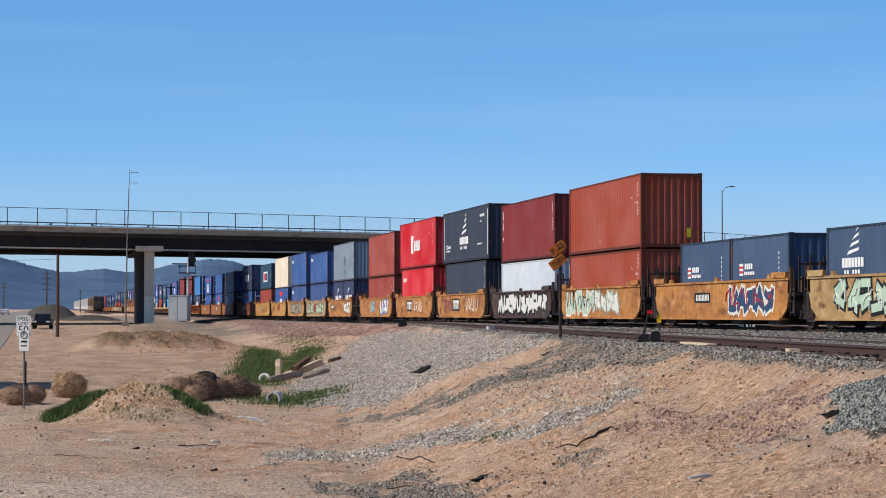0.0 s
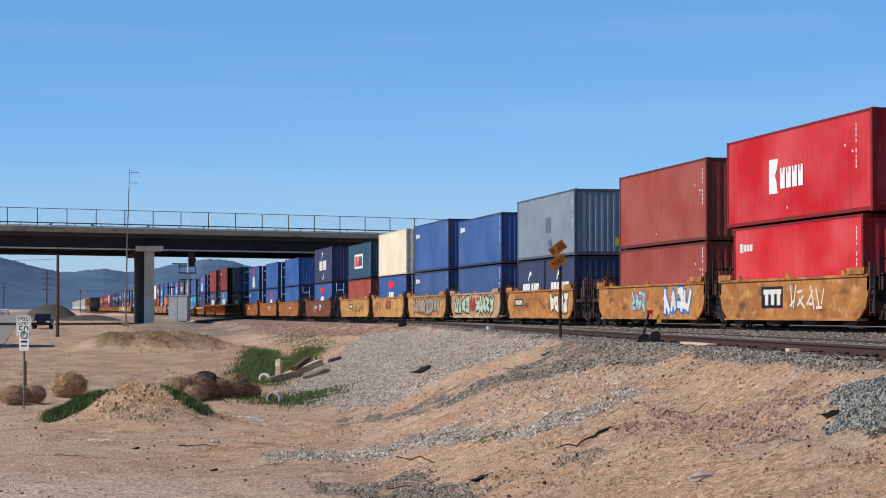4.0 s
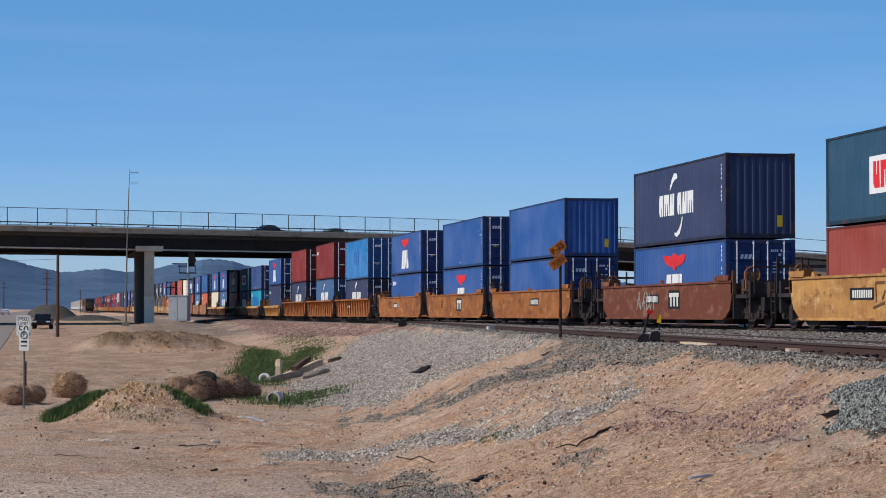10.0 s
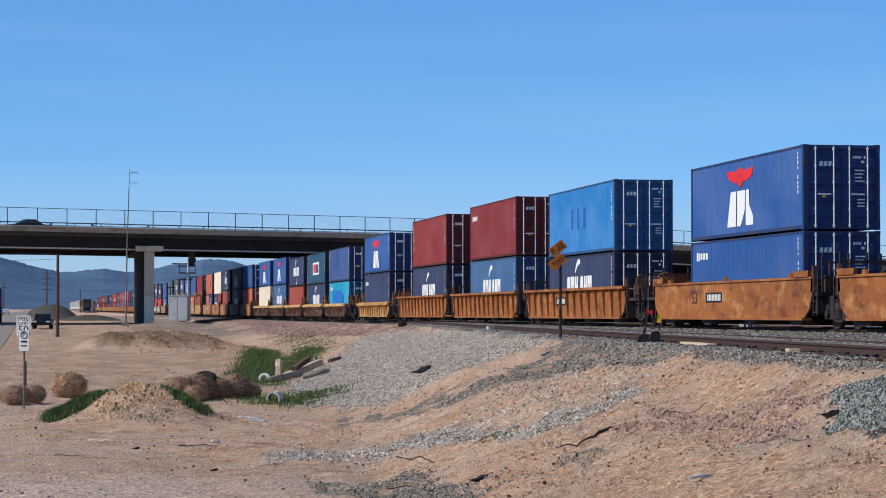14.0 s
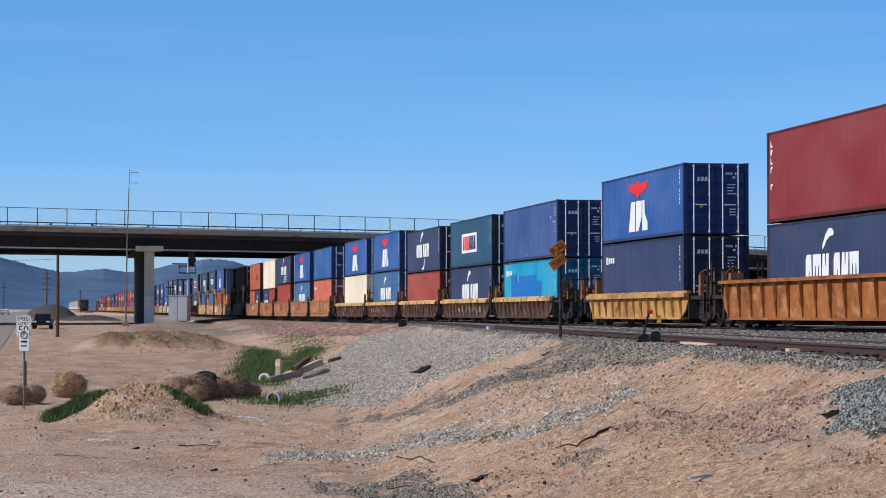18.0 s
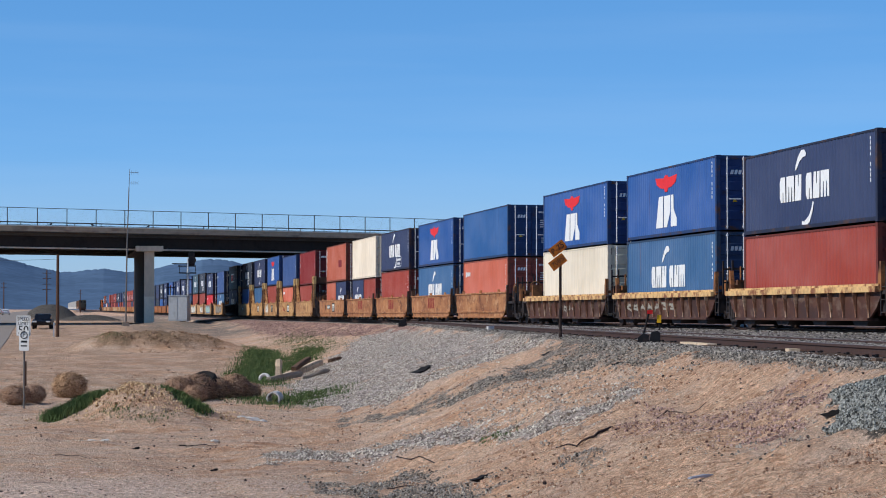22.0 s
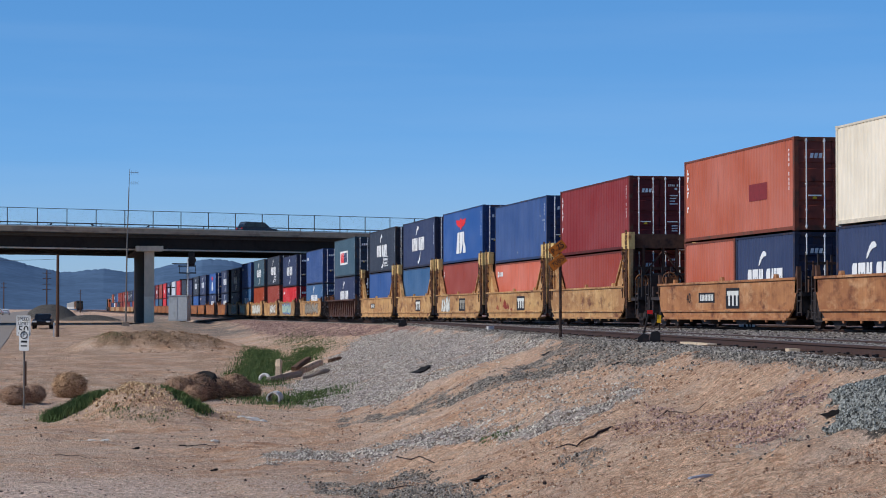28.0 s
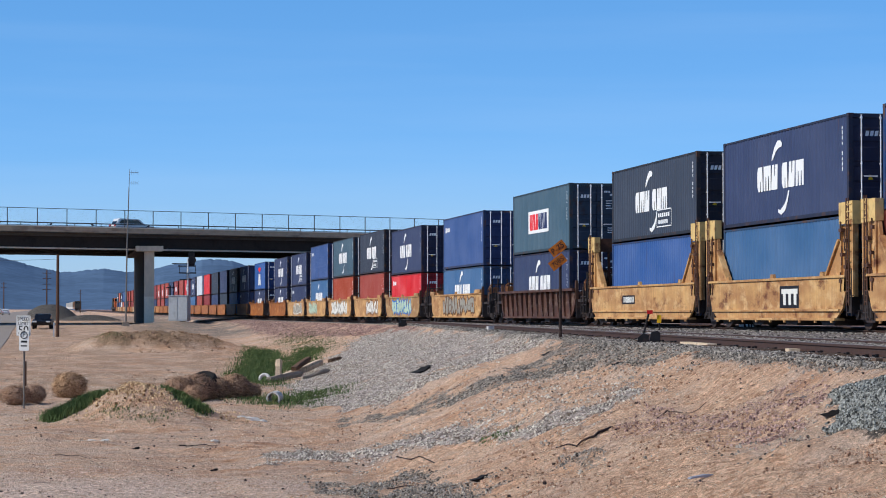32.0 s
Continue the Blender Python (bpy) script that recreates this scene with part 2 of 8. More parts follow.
def ground_z(x, y):
    x, y = np.asarray(x, float) / KX, np.asarray(y, float)
    rz = rail_z(y) / KX
    flat = np.interp(y, [0, 110, 190, 212, 254, 400, 800], [-2.55, -2.55, -1.6, -1.15, -0.75, -0.55, -0.55]) + rz
    toe = np.interp(y, [-60, 0, 20, 35, 55, 70, 139, 200, 260, 400], [-22, -8, 0, 4.5, 7.0, 8.2, 12.4, 16, 19, 19])
    near = np.minimum(siding_x(y) / KX, 23.7)
    crest = near - 1.3
    q = near - x                                # distance from the nearest rail towards the open side
    tq = np.maximum(near - toe, 4.6)
    drop = -0.2 - flat + rz                     # full height of the bank
    f = np.interp(q, [1.3, 1.7, 2.8, 4.0], [0, 0.09, 0.3, 0.43])
    f = np.where(q > 4.0, 0.43 + 0.57 * smooth((q - 4.0) / (tq - 4.0) * 0.5 + 0.5) * 2 - 0.57, f)
    f = np.clip(f, 0, 1)
    z = rz - 0.2 - drop * f
    z = np.where(x > 33.0, rz - 0.2 - 0.5 * smooth((x - 33.0) / 3), z)
    z = z + hill(x, y, 2.65, 61.5, 1.75, 2.6, 1.0, 10) * (0.78 + 0.3 * wave(x / 0.6, y / 1.0, 7) + 0.1 * wave(x / 0.2, y / 0.3, 10)) + hill(x, y, 7.6, 152, 5.4, 3.4, 1.4, 4, 2.0) * (0.78 + 0.16 * wave(x / 1.5, y / 2.2, 8) + 0.1 * wave(x / 0.5, y / 0.7, 9))
    z = z + hill(x, y, 0, 0, 5, 9, 0.75)
    z = z + hill(x, y, 0.7, 316, 3.7, 9, 2.4, 0, 1.6) + hill(x, y, 6.0, 300, 4.0, 5, 0.95, 0, 1.5) + hill(x, y, 14.5, 250, 3.0, 5, 0.5)
    z = z + hill(x, y, PILE[0], PILE[1], PILE[2], PILE[3], 0.16, PILE[4])
    z = z * np.where(x < -2.6, 0, 1) + np.where(x < -2.6, flat, 0)
    far = np.clip(1 - (y - 60) / 200, 0.15, 1)
    bed = smooth((x - crest + 0.6) / 0.8)
    rough = smooth((x - 4.5) / 2.5) * (1 - smooth((y - 62) / 12))
    amp = (1 - bed) * far * np.where(x < -2.6, 0.0, 1.0)
    z = z + amp * (0.16 * (wave(x / 3.1, y / 4.3, 1) - 0.5) + 0.13 * (wave(x / 0.9, y / 1.3, 2) - 0.5) + (0.09 + 0.06 * rough) * (wave(x / 0.33, y / 0.45, 3) - 0.5) + (0.03 + 0.035 * rough) * (wave(x / 0.15, y / 0.2, 4) - 0.5))
    return z * KX


def gz(x, y):
    return float(ground_z(np.array([x]), np.array([y]))[0])


def grow(a, b, step, factor):
    out = [a]
    while out[-1] < b:
        out.append(out[-1] + step)
        step *= factor
    return out



def inside(x, y, pts):
    """True within a closed outline."""
    odd = np.zeros(np.shape(x), bool)
    for (ax, ay), (bx, by) in zip(pts, pts[1:] + pts[:1]):
        if ay != by:
            odd ^= ((ay > y) != (by > y)) & (x < (bx - ax) * (y - ay) / (by - ay) + ax)
    return odd


def zones(x, y):
    """Weights of what lies on the dirt: pale stone, grey stone, reddish stone, dark stone, brown soil."""
    x, y = np.asarray(x, float) / KX, np.asarray(y, float)
    toe = np.interp(y, [-60, 0, 20, 35, 55, 70, 139, 200, 260, 400], [-22, -8, 0, 4.5, 7.0, 8.2, 12.4, 16, 19, 19])
    near = np.minimum(siding_x(y) / KX, 23.7)
    q = near - x
    ragged = 0.5 * (wave(x / 1.3, y / 2.2, 21) - 0.5) + 0.3 * (wave(x / 0.4, y / 0.6, 22) - 0.5)
    tq = np.maximum(near - toe, 4.6)
    t = 1 - q / tq + 0.16 * ragged
    near_by = np.clip(y / 60, 0.35, 1.2)                # finer edges close by
    jx = x + near_by * 0.7 * (wave(x / 0.8, y / 1.6, 25) - 0.5) + near_by * 0.35 * (wave(x / 0.22, y / 0.4, 26) - 0.5)
    jy = y + near_by * 3.0 * (wave(x / 0.7, y / 1.4, 27) - 0.5) + near_by * 1.6 * (wave(x / 0.2, y / 0.35, 28) - 0.5)
    thin = np.clip(0.3 + 1.5 * wave(x / 0.55, y / 0.8, 23), 0, 1)

    def spill(outline, w, spread=1.0):
        """Weight of a spill that thins out round its outline."""
        total = 0.0
        for k, share_ in ((0.6, 0.4), (1.3, 0.25), (2.4, 0.2), (3.8, 0.15)):
            total = total + share_ * inside(x + spread * k * (jx - x), y + spread * k * (jy - y), outline)
        return w * total
    pale = np.maximum(spill(PALE_FIELD, 0.98), spill(PALE_RUN, 0.9))
    pale = np.maximum(pale, spill(PALE_THIN, 0.24))
    grey = (1 - smooth((q - 1.25 - 0.6 * ragged) / 0.4)) * (1 - smooth((y - 78) / 18)) * smooth((y - 24) / 6) * (q > 1)
    for outline, w in ((GREY_RUN, 0.74), (LOW_RUN, 0.64), (SMALL_RUN, 0.6), (MIXED_RUN, 0.3)):
        grey = np.maximum(grey, spill(outline, w, 1.5))
    bed = (1 - smooth((q - 1.2) / 0.3)) * (1 - smooth((x - 36.0) / 1.5))
    grey = np.maximum(grey, bed)
    red = smooth((t - 0.2) / 0.3) * smooth((y - 104) / 20) * 0.8 * (1 - bed) * (pale < 0.5)
    red = np.maximum(red * (1 - spill(TAN_BANK, 0.9)), spill(RED_RUN, 0.55))
    dark = np.maximum(np.where(inside(x + 0.3 * (jx - x), y + 0.3 * (jy - y), PILE_EDGE), 1.0, 0.0), np.where(inside(x + 1.2 * (jx - x), y + 1.0 * (jy - y), PILE_EDGE), 0.3, 0.0))
    heap = np.clip(1.4 * hill(x, y, 0.7, 316, 4.6, 12, 1.0, 0, 1.6) + 1.4 * hill(x, y, 6.0, 300, 4.8, 6.5, 1.0, 0, 1.5), 0, 1)
    soil = np.clip(0.85 * hill(x, y, 7.6, 152, 5.8, 4.4, 1.0, 4, 2.0) + 0.2 * hill(x, y, 2.65, 61.5, 2.4, 3.0, 1.0, 10) + 0.8 * ragged, 0, 1) * 0.8
    packed = np.clip(0.95 * smooth((48 - y) / 14) * (1 - smooth((x - 4.2) / 2)) * (0.45 + 0.8 * wave(x / 1.5, y / 2.5, 38)), 0, 1) * (pale < 0.3) * (grey < 0.3)
    clayey = np.clip(0.75 * smooth((x - 4.8) / 2) * smooth((50 - y) / 10) * (0.1 + 1.1 * wave(x / 0.8, y / 1.6, 39)), 0, 1) * (pale < 0.3) * (grey < 0.3) * (dark < 0.2)
    gravelled = 0.62 * smooth((y - 172) / 26) * smooth((x - 6.5) / 3) * (1 - smooth((y - 460) / 60)) * np.clip(0.55 + 0.7 * wave(x / 1.2, y / 3, 24), 0, 1)
    soil = np.maximum(soil, 0.44 * smooth((y - 74) / 22) * (x < 14) * (1 - smooth((y - 230) / 40)) * np.clip(0.5 + 0.7 * wave(x / 0.9, y / 2.2, 29), 0, 1))
    return pale * thin, np.maximum(grey * np.where(q > 1.3, thin, 1), gravelled) * (1 - heap), red * thin, np.maximum(dark, heap), soil, packed, clayey


def sheet(name, co, q, smooth_faces=True):
    """A mesh from arrays of places and of quads."""
    me = bpy.data.meshes.new(name)
    me.vertices.add(len(co))
    me.vertices.foreach_set("co", np.ascontiguousarray(co, dtype=np.float32).ravel())
    me.loops.add(q.size)
    me.loops.foreach_set("vertex_index", np.ascontiguousarray(q, dtype=np.int32).ravel())
    k = q.shape[1]
    me.polygons.add(len(q))
    me.polygons.foreach_set("loop_start", np.arange(0, q.size, k, dtype=np.int32))
    me.polygons.foreach_set("loop_total", np.full(len(q), k, dtype=np.int32))
    me.polygons.foreach_set("use_smooth", np.full(len(q), smooth_faces, dtype=bool))
    me.update()
    return me


def dirt_material():
    m = bpy.data.materials.new("desert_dirt")
    m.use_nodes = True
    nt = m.node_tree
    n, l = nt.nodes, nt.links
    b = n["Principled BSDF"]
    b.inputs["Roughness"].default_value, b.inputs["Specular IOR Level"].default_value = 0.95, 0.15
    co = n.new("ShaderNodeTexCoord")

    def noise_tex(scale, detail=8, rough=0.6, stretch=None):
        t = n.new("ShaderNodeTexNoise")
        t.inputs["Scale"].default_value, t.inputs["Detail"].default_value, t.inputs["Roughness"].default_value = scale, detail, rough
        if stretch:
            mp = n.new("ShaderNodeMapping")
            mp.inputs["Scale"].default_value = stretch
            l.new(co.outputs["Object"], mp.inputs[0])
            l.new(mp.outputs[0], t.inputs["Vector"])
        else:
            l.new(co.outputs["Object"], t.inputs["Vector"])
        return t.outputs[0]

    def ramp(src, stops):
        r = n.new("ShaderNodeValToRGB")
        el = r.color_ramp.elements
        el[0].position, el[0].color = stops[0][0], stops[0][1]
        el[1].position, el[1].color = stops[-1][0], stops[-1][1]
        for p, c in stops[1:-1]:
            e = el.new(p)
            e.color = c
        l.new(src, r.inputs[0])
        return r.outputs[0]

    def mix(f, a, bb):
        x = n.new("ShaderNodeMix")
        x.data_type = "RGBA"
        l.new(f, x.inputs["Factor"])
        l.new(a, x.inputs["A"])
        l.new(bb, x.inputs["B"])
        return x.outputs["Result"]

    big = noise_tex(0.28, 6)
    mid = noise_tex(2.2, 8, 0.7)
    fine = noise_tex(18, 6, 0.7)
    tracks = noise_tex(0.9, 7, 0.65, (0.25, 1.0, 1.0))
    dirt = ramp(big, [(0.36, lin(208, 160, 122)), (0.5, lin(220, 180, 146)), (0.64, lin(226, 198, 170))])
    darker = ramp(mid, [(0.3, lin(112, 74, 54)), (0.42, lin(204, 156, 124)), (0.52, lin(228, 188, 156)), (0.68, lin(252, 232, 210))])
    half = n.new("ShaderNodeValue")
    half.outputs[0].default_value = 0.55
    dirt = mix(half.outputs[0], dirt, darker)
    tr = ramp(tracks, [(0.4, (0, 0, 0, 1)), (0.58, (0.7, 0.7, 0.7, 1))])
    pinkish = n.new("ShaderNodeRGB")
    pinkish.outputs[0].default_value = lin(212, 188, 168)
    dirt = mix(tr, dirt, pinkish.outputs[0])

    # streaks of turned-up, darker earth
    streak = ramp(noise_tex(1.5, 9, 0.72, (0.16, 1.0, 1.0)), [(0.51, (0, 0, 0, 1)), (0.66, (0.55, 0.55, 0.55, 1))])
    earth = n.new("ShaderNodeRGB")
    earth.outputs[0].default_value = lin(160, 114, 88)
    dirt = mix(streak, dirt, earth.outputs[0])

    def gravel(scale, dark, light):
        v = n.new("ShaderNodeTexVoronoi")
        v.inputs["Scale"].default_value = scale
        l.new(co.outputs["Object"], v.inputs["Vector"])
        sep = n.new("ShaderNodeSeparateColor")
        l.new(v.outputs["Color"], sep.inputs[0])
        c = ramp(sep.outputs[0], [(0.0, dark), (1.0, light)])
        return c, v.outputs["Distance"]
    # dark end of the pale gravel also stands in for shade between stones
    cols = {"pale": (lin(96, 84, 78), lin(226, 212, 202)), "grey": (lin(78, 72, 66), lin(176, 166, 154)), "red": (lin(104, 78, 72), lin(192, 158, 144)), "dark": (lin(54, 51, 47), lin(122, 116, 108)), "soil": (lin(112, 90, 68), lin(170, 142, 112)), "packed": (lin(200, 170, 148), lin(248, 224, 206)), "clayey": (lin(190, 148, 118), lin(242, 206, 174))}
    out = dirt
    dist = None
    for k, (dk, lt) in cols.items():
        at = n.new("ShaderNodeAttribute")
        at.attribute_name = k
        g, d = gravel(15 if k != "dark" else 17, dk, lt)
        dist = dist or d
        f = n.new("ShaderNodeMath")
        f.operation = "MULTIPLY_ADD"
        l.new(fine, f.inputs[0])
        f.inputs[1].default_value = 1.6
        f.inputs[2].default_value = -0.8
        f2 = n.new("ShaderNodeMath")
        f2.operation = "ADD"
        l.new(at.outputs["Fac"], f2.inputs[0])
        l.new(f.outputs[0], f2.inputs[1])
        f3 = n.new("ShaderNodeMapRange")
        f3.inputs["From Min"].default_value, f3.inputs["From Max"].default_value = 0.3, 0.62
        l.new(f2.outputs[0], f3.inputs["Value"])
        out = mix(f3.outputs[0], out, g)
    for scale, lo, hi in ((60, 0.62, 1.26), (13, 0.72, 1.18)):       # grains and small lumps
        speck = n.new("ShaderNodeHueSaturation")
        lum = n.new("ShaderNodeMapRange")
        lum.inputs["From Min"].default_value, lum.inputs["From Max"].default_value = 0.32, 0.68
        lum.inputs["To Min"].default_value, lum.inputs["To Max"].default_value = lo, hi
        l.new(noise_tex(scale, 3, 0.6), lum.inputs["Value"])
        l.new(lum.outputs[0], speck.inputs["Value"])
        l.new(out, speck.inputs["Color"])
        out = speck.outputs[0]
    l.new(out, b.inputs["Base Color"])
    bp = n.new("ShaderNodeBump")
    bp.inputs["Strength"].default_value, bp.inputs["Distance"].default_value = 1.0, 0.075
    hm = n.new("ShaderNodeMath")
    hm.operation = "ADD"
    l.new(mid, hm.inputs[0])
    l.new(fine, hm.inputs[1])
    l.new(hm.outputs[0], bp.inputs["Height"])
    l.new(bp.outputs[0], b.inputs["Normal"])
    return m


def ground():
    xs = [-v for v in grow(6, 4200, 0.6, 1.16)[1:]][::-1] + list(np.arange(-6, 24.4, 0.19)) + grow(24.5, 4200, 0.4, 1.16)
    ys = [-v for v in grow(-6, 3000, 1.0, 1.2)[1:]][::-1] + list(np.arange(6, 30, 0.1)) + list(np.arange(30, 80, 0.17)) + list(np.arange(80, 160, 0.5)) + grow(160, 4600, 0.9, 1.02)
    gx, gy = np.meshgrid(xs, ys)
    nx, ny = len(xs), len(ys)
    co = np.stack([gx, gy, ground_z(gx, gy)], -1).reshape(-1, 3)
    i = (np.arange(ny - 1)[:, None] * nx + np.arange(nx - 1)[None, :]).ravel()
    me = sheet("ground", co, np.stack([i, i + 1, i + nx + 1, i + nx], -1))
    for key, w in zip(("pale", "grey", "red", "dark", "soil", "packed", "clayey"), zones(gx, gy)):
        at = me.attributes.new(key, "FLOAT", "POINT")
        at.data.foreach_set("value", w.ravel().astype(np.float32))
    ob = new("ground", me)
    me.materials.append(dirt_material())
    tagged(ob, "pale tan desert dirt with gravel spills and tyre marks", "ground", kind="structure")


ground()

# ---- tracks ----
BALLAST = surface("ballast_grey", (108, 102, 97), rough=0.95, grain=40, amount=0.5, second=(88, 80, 76), patch=1.2, patch_at=0.5, bump=1.0)
RAIL = surface("rail_steel", (74, 54, 46), rough=0.7, metal=0.1, grain=12, amount=0.25, second=(70, 50, 44), bump=0.1)
RAIL_TOP = surface("rail_head", (124, 112, 106), rough=0.5, metal=0.5, grain=20, amount=0.2, bump=0.02)
TIE = surface("tie_wood", (104, 84, 70), rough=0.9, grain=9, amount=0.3, second=(70, 58, 52), patch=2, bump=0.5, stretch=(0.3, 4, 4))


def ribbon(bm, pts, profile):
    """Sweeps a profile (across, up) along points (x, y, z) that run roughly along y."""
    rows = []
    for i, p in enumerate(pts):
        a, b = pts[max(0, i - 1)], pts[min(len(pts) - 1, i + 1)]
        d = Vector((b[0] - a[0], b[1] - a[1], 0)).normalized()
        nrm = Vector((d.y, -d.x, 0))
        rows.append([bm.verts.new((p[0] + nrm.x * u, p[1] + nrm.y * u, p[2] + w)) for u, w in profile])
    k = len(profile)
    for r, s in zip(rows, rows[1:]):
        for j in range(k):
            bm.faces.new((r[j], r[(j + 1) % k], s[(j + 1) % k], s[j]))
    bm.faces.new(rows[0])
    bm.faces.new(rows[-1][::-1])


RAIL_PROFILE = [(-0.07, -0.17), (0.07, -0.17), (0.07, -0.155), (0.012, -0.13), (0.012, -0.045), (0.036, -0.035), (0.036, 0), (-0.036, 0), (-0.036, -0.035), (-0.012, -0.045), (-0.012, -0.13), (-0.07, -0.155)]


def track(name, line, label):
    """line: centre points. Rails, and a bed of ballast that carries them."""
    t = thing(name, Matrix(), label, "railway track", kind="structure")
    for side in (-0.7535, 0.7535):
        bm = bmesh.new()
        ribbon(bm, [(x, y, z) for x, y, z in line], [(u + side, w) for u, w in RAIL_PROFILE])
        part("rail", bm, RAIL, t)
        bm = bmesh.new()
        ribbon(bm, line, [(side - 0.034, 0.0005), (side + 0.034, 0.0005), (side + 0.03, 0.005), (side - 0.03, 0.005)])
        part("railhead", bm, RAIL_TOP, t, "worn bright running surface")
    return t


main_ys = list(np.arange(-60, 400, 6.0)) + list(np.arange(400, 1600, 25.0))
MAIN_X = 23.847
main_line = [(MAIN_X, y, float(rail_z(y))) for y in main_ys]
main_track = track("main_track", main_line, "rusty steel rails of the main line on ballast")
side_ys = [float(y) for y in np.arange(-30, 146, 2.0)]
side_line = [(float(siding_x(y)) + 0.7535, y, float(rail_z(y))) for y in side_ys]
siding = track("siding_track", side_line, "rusty siding rails that leave the main line")
# assumed second track, added to hide lit ground seen under the wagons
far_line = [(MAIN_X + 4.6, y, float(rail_z(y))) for y in main_ys]

far_track = track("far_track", far_line, "rusty rails of an assumed second track, added to hide lit ground")
# ballast beds; the stone is heaped between the rails and between the tracks
for line, lb in ((main_line, "main line"), (far_line, "assumed second track")):
    bm = bmesh.new()
    ribbon(bm, line, [(-0.64, -0.3), (0.64, -0.3), (0.58, -0.05), (0.0, -0.03), (-0.58, -0.05)])
    solid("crib_ballast", bm, BALLAST, "grey stone heaped between the rails of the " + lb, "ballast", kind="structure")
bm = bmesh.new()
ribbon(bm, side_line, [(-0.64, -0.3), (0.64, -0.3), (0.58, -0.06), (0.0, -0.035), (-0.58, -0.06)])
solid("crib_ballast", bm, BALLAST, "grey stone heaped between the rails of the siding", "ballast", kind="structure")
bm = bmesh.new()
ribbon(bm, [(MAIN_X + 2.3, y, float(rail_z(y))) for y in main_ys], [(-1.45, -0.4), (1.45, -0.4), (1.2, -0.1), (0.0, -0.07), (-1.2, -0.1)])
solid("ballast_bed", bm, BALLAST, "grey crushed stone between the main line and the assumed second track", "ballast", kind="structure")
bm = bmesh.new()
ribbon(bm, [(x + 0.005, y, z) for x, y, z in far_line], [(-1.6, -0.6), (3.2, -0.6), (1.75, -0.2), (-1.6, -0.2)])
solid("ballast_bed", bm, BALLAST, "grey crushed stone ballast under the assumed second track", "ballast", kind="structure")
bm = bmesh.new()
ribbon(bm, main_line, [(-3.0, -0.6), (3.0, -0.6), (1.75, -0.19), (-1.75, -0.19)])
solid("ballast_bed", bm, BALLAST, "grey crushed stone ballast under the main line", "ballast", kind="structure")
bm = bmesh.new()
rows = []
for x, y, z in side_line:
    a, b = x + 0.9, MAIN_X - 0.95
    if b - a > 0.5:
        rows.append([bm.verts.new(v) for v in ((a, y, z - 0.4), (b, y, z - 0.4), (b, y, z - 0.12), ((a + b) / 2, y, z - 0.06), (a, y, z - 0.12))])
for r, q in zip(rows, rows[1:]):
    for k in range(5):
        bm.faces.new((r[k], r[(k + 1) % 5], q[(k + 1) % 5], q[k]))
solid("ballast_bed", bm, BALLAST, "grey crushed stone between the siding and the main line", "ballast", kind="structure")
bm = bmesh.new()
ribbon(bm, [(x, y, z - 0.006) for x, y, z in side_line], [(-2.6, -0.6), (2.4, -0.6), (1.7, -0.18), (-1.7, -0.18)])
solid("ballast_bed", bm, BALLAST, "grey crushed stone ballast under the siding", "ballast", kind="structure")

# ---- overpass ----
CONC = surface("concrete", (160, 148, 132), rough=0.9, grain=3, amount=0.1, second=(132, 124, 112), patch=0.25, bump=0.1)
# deck and girder tones kept dark to stand in for shade under the bridge
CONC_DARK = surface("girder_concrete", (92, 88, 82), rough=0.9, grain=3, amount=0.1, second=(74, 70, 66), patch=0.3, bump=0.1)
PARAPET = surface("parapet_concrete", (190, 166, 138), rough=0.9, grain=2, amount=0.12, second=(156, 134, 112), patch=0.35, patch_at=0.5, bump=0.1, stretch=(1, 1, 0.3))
GIRDER = surface("girder_shade", (56, 48, 42), rough=0.8, grain=3, amount=0.15, second=(40, 34, 30), patch=0.4, bump=0.05)
PALE_STEEL = surface("pale_flange", (222, 206, 182), rough=0.7, grain=3, amount=0.1, second=(170, 160, 146), patch=0.5, bump=0.03)
FENCE = surface("fence_steel", (62, 62, 64), rough=0.6, metal=0.2, grain=10, amount=0.1, bump=0)
BR0 = Vector((-4.76, 249.0, 0.45))           # a point of the near edge
BR_DIR = Vector((math.cos(radians(23.2)), math.sin(radians(23.2)), 0))
BR_N = Vector((-BR_DIR.y, BR_DIR.x, 0))
BR_W = 28.0


def br_z(s):
    """Height change of the deck along the bridge: level over the tracks, falling off at both ends."""
    def fall(q):
        return -0.00026 * min(q, 101.0) ** 2 - 0.0525 * max(0.0, q - 101)
    return max(-9.6, fall(max(0.0, s - 43)) + fall(max(0.0, -30 - s)))


def br(s, w, z):
    p = BR0 + BR_DIR * s + BR_N * w
    return (p.x, p.y, p.z + z + br_z(s))


def beam(bm, ss, w0, w1, z0, z1):
    rows = []
    for s in ss:
        rows.append([bm.verts.new(br(s, w, z)) for w, z in ((w0, z0), (w1, z0), (w1, z1), (w0, z1))])
    for r, q in zip(rows, rows[1:]):
        for j in range(4):
            bm.faces.new((r[j], r[(j + 1) % 4], q[(j + 1) % 4], q[j]))
    bm.faces.new(rows[0])
    bm.faces.new(rows[-1][::-1])


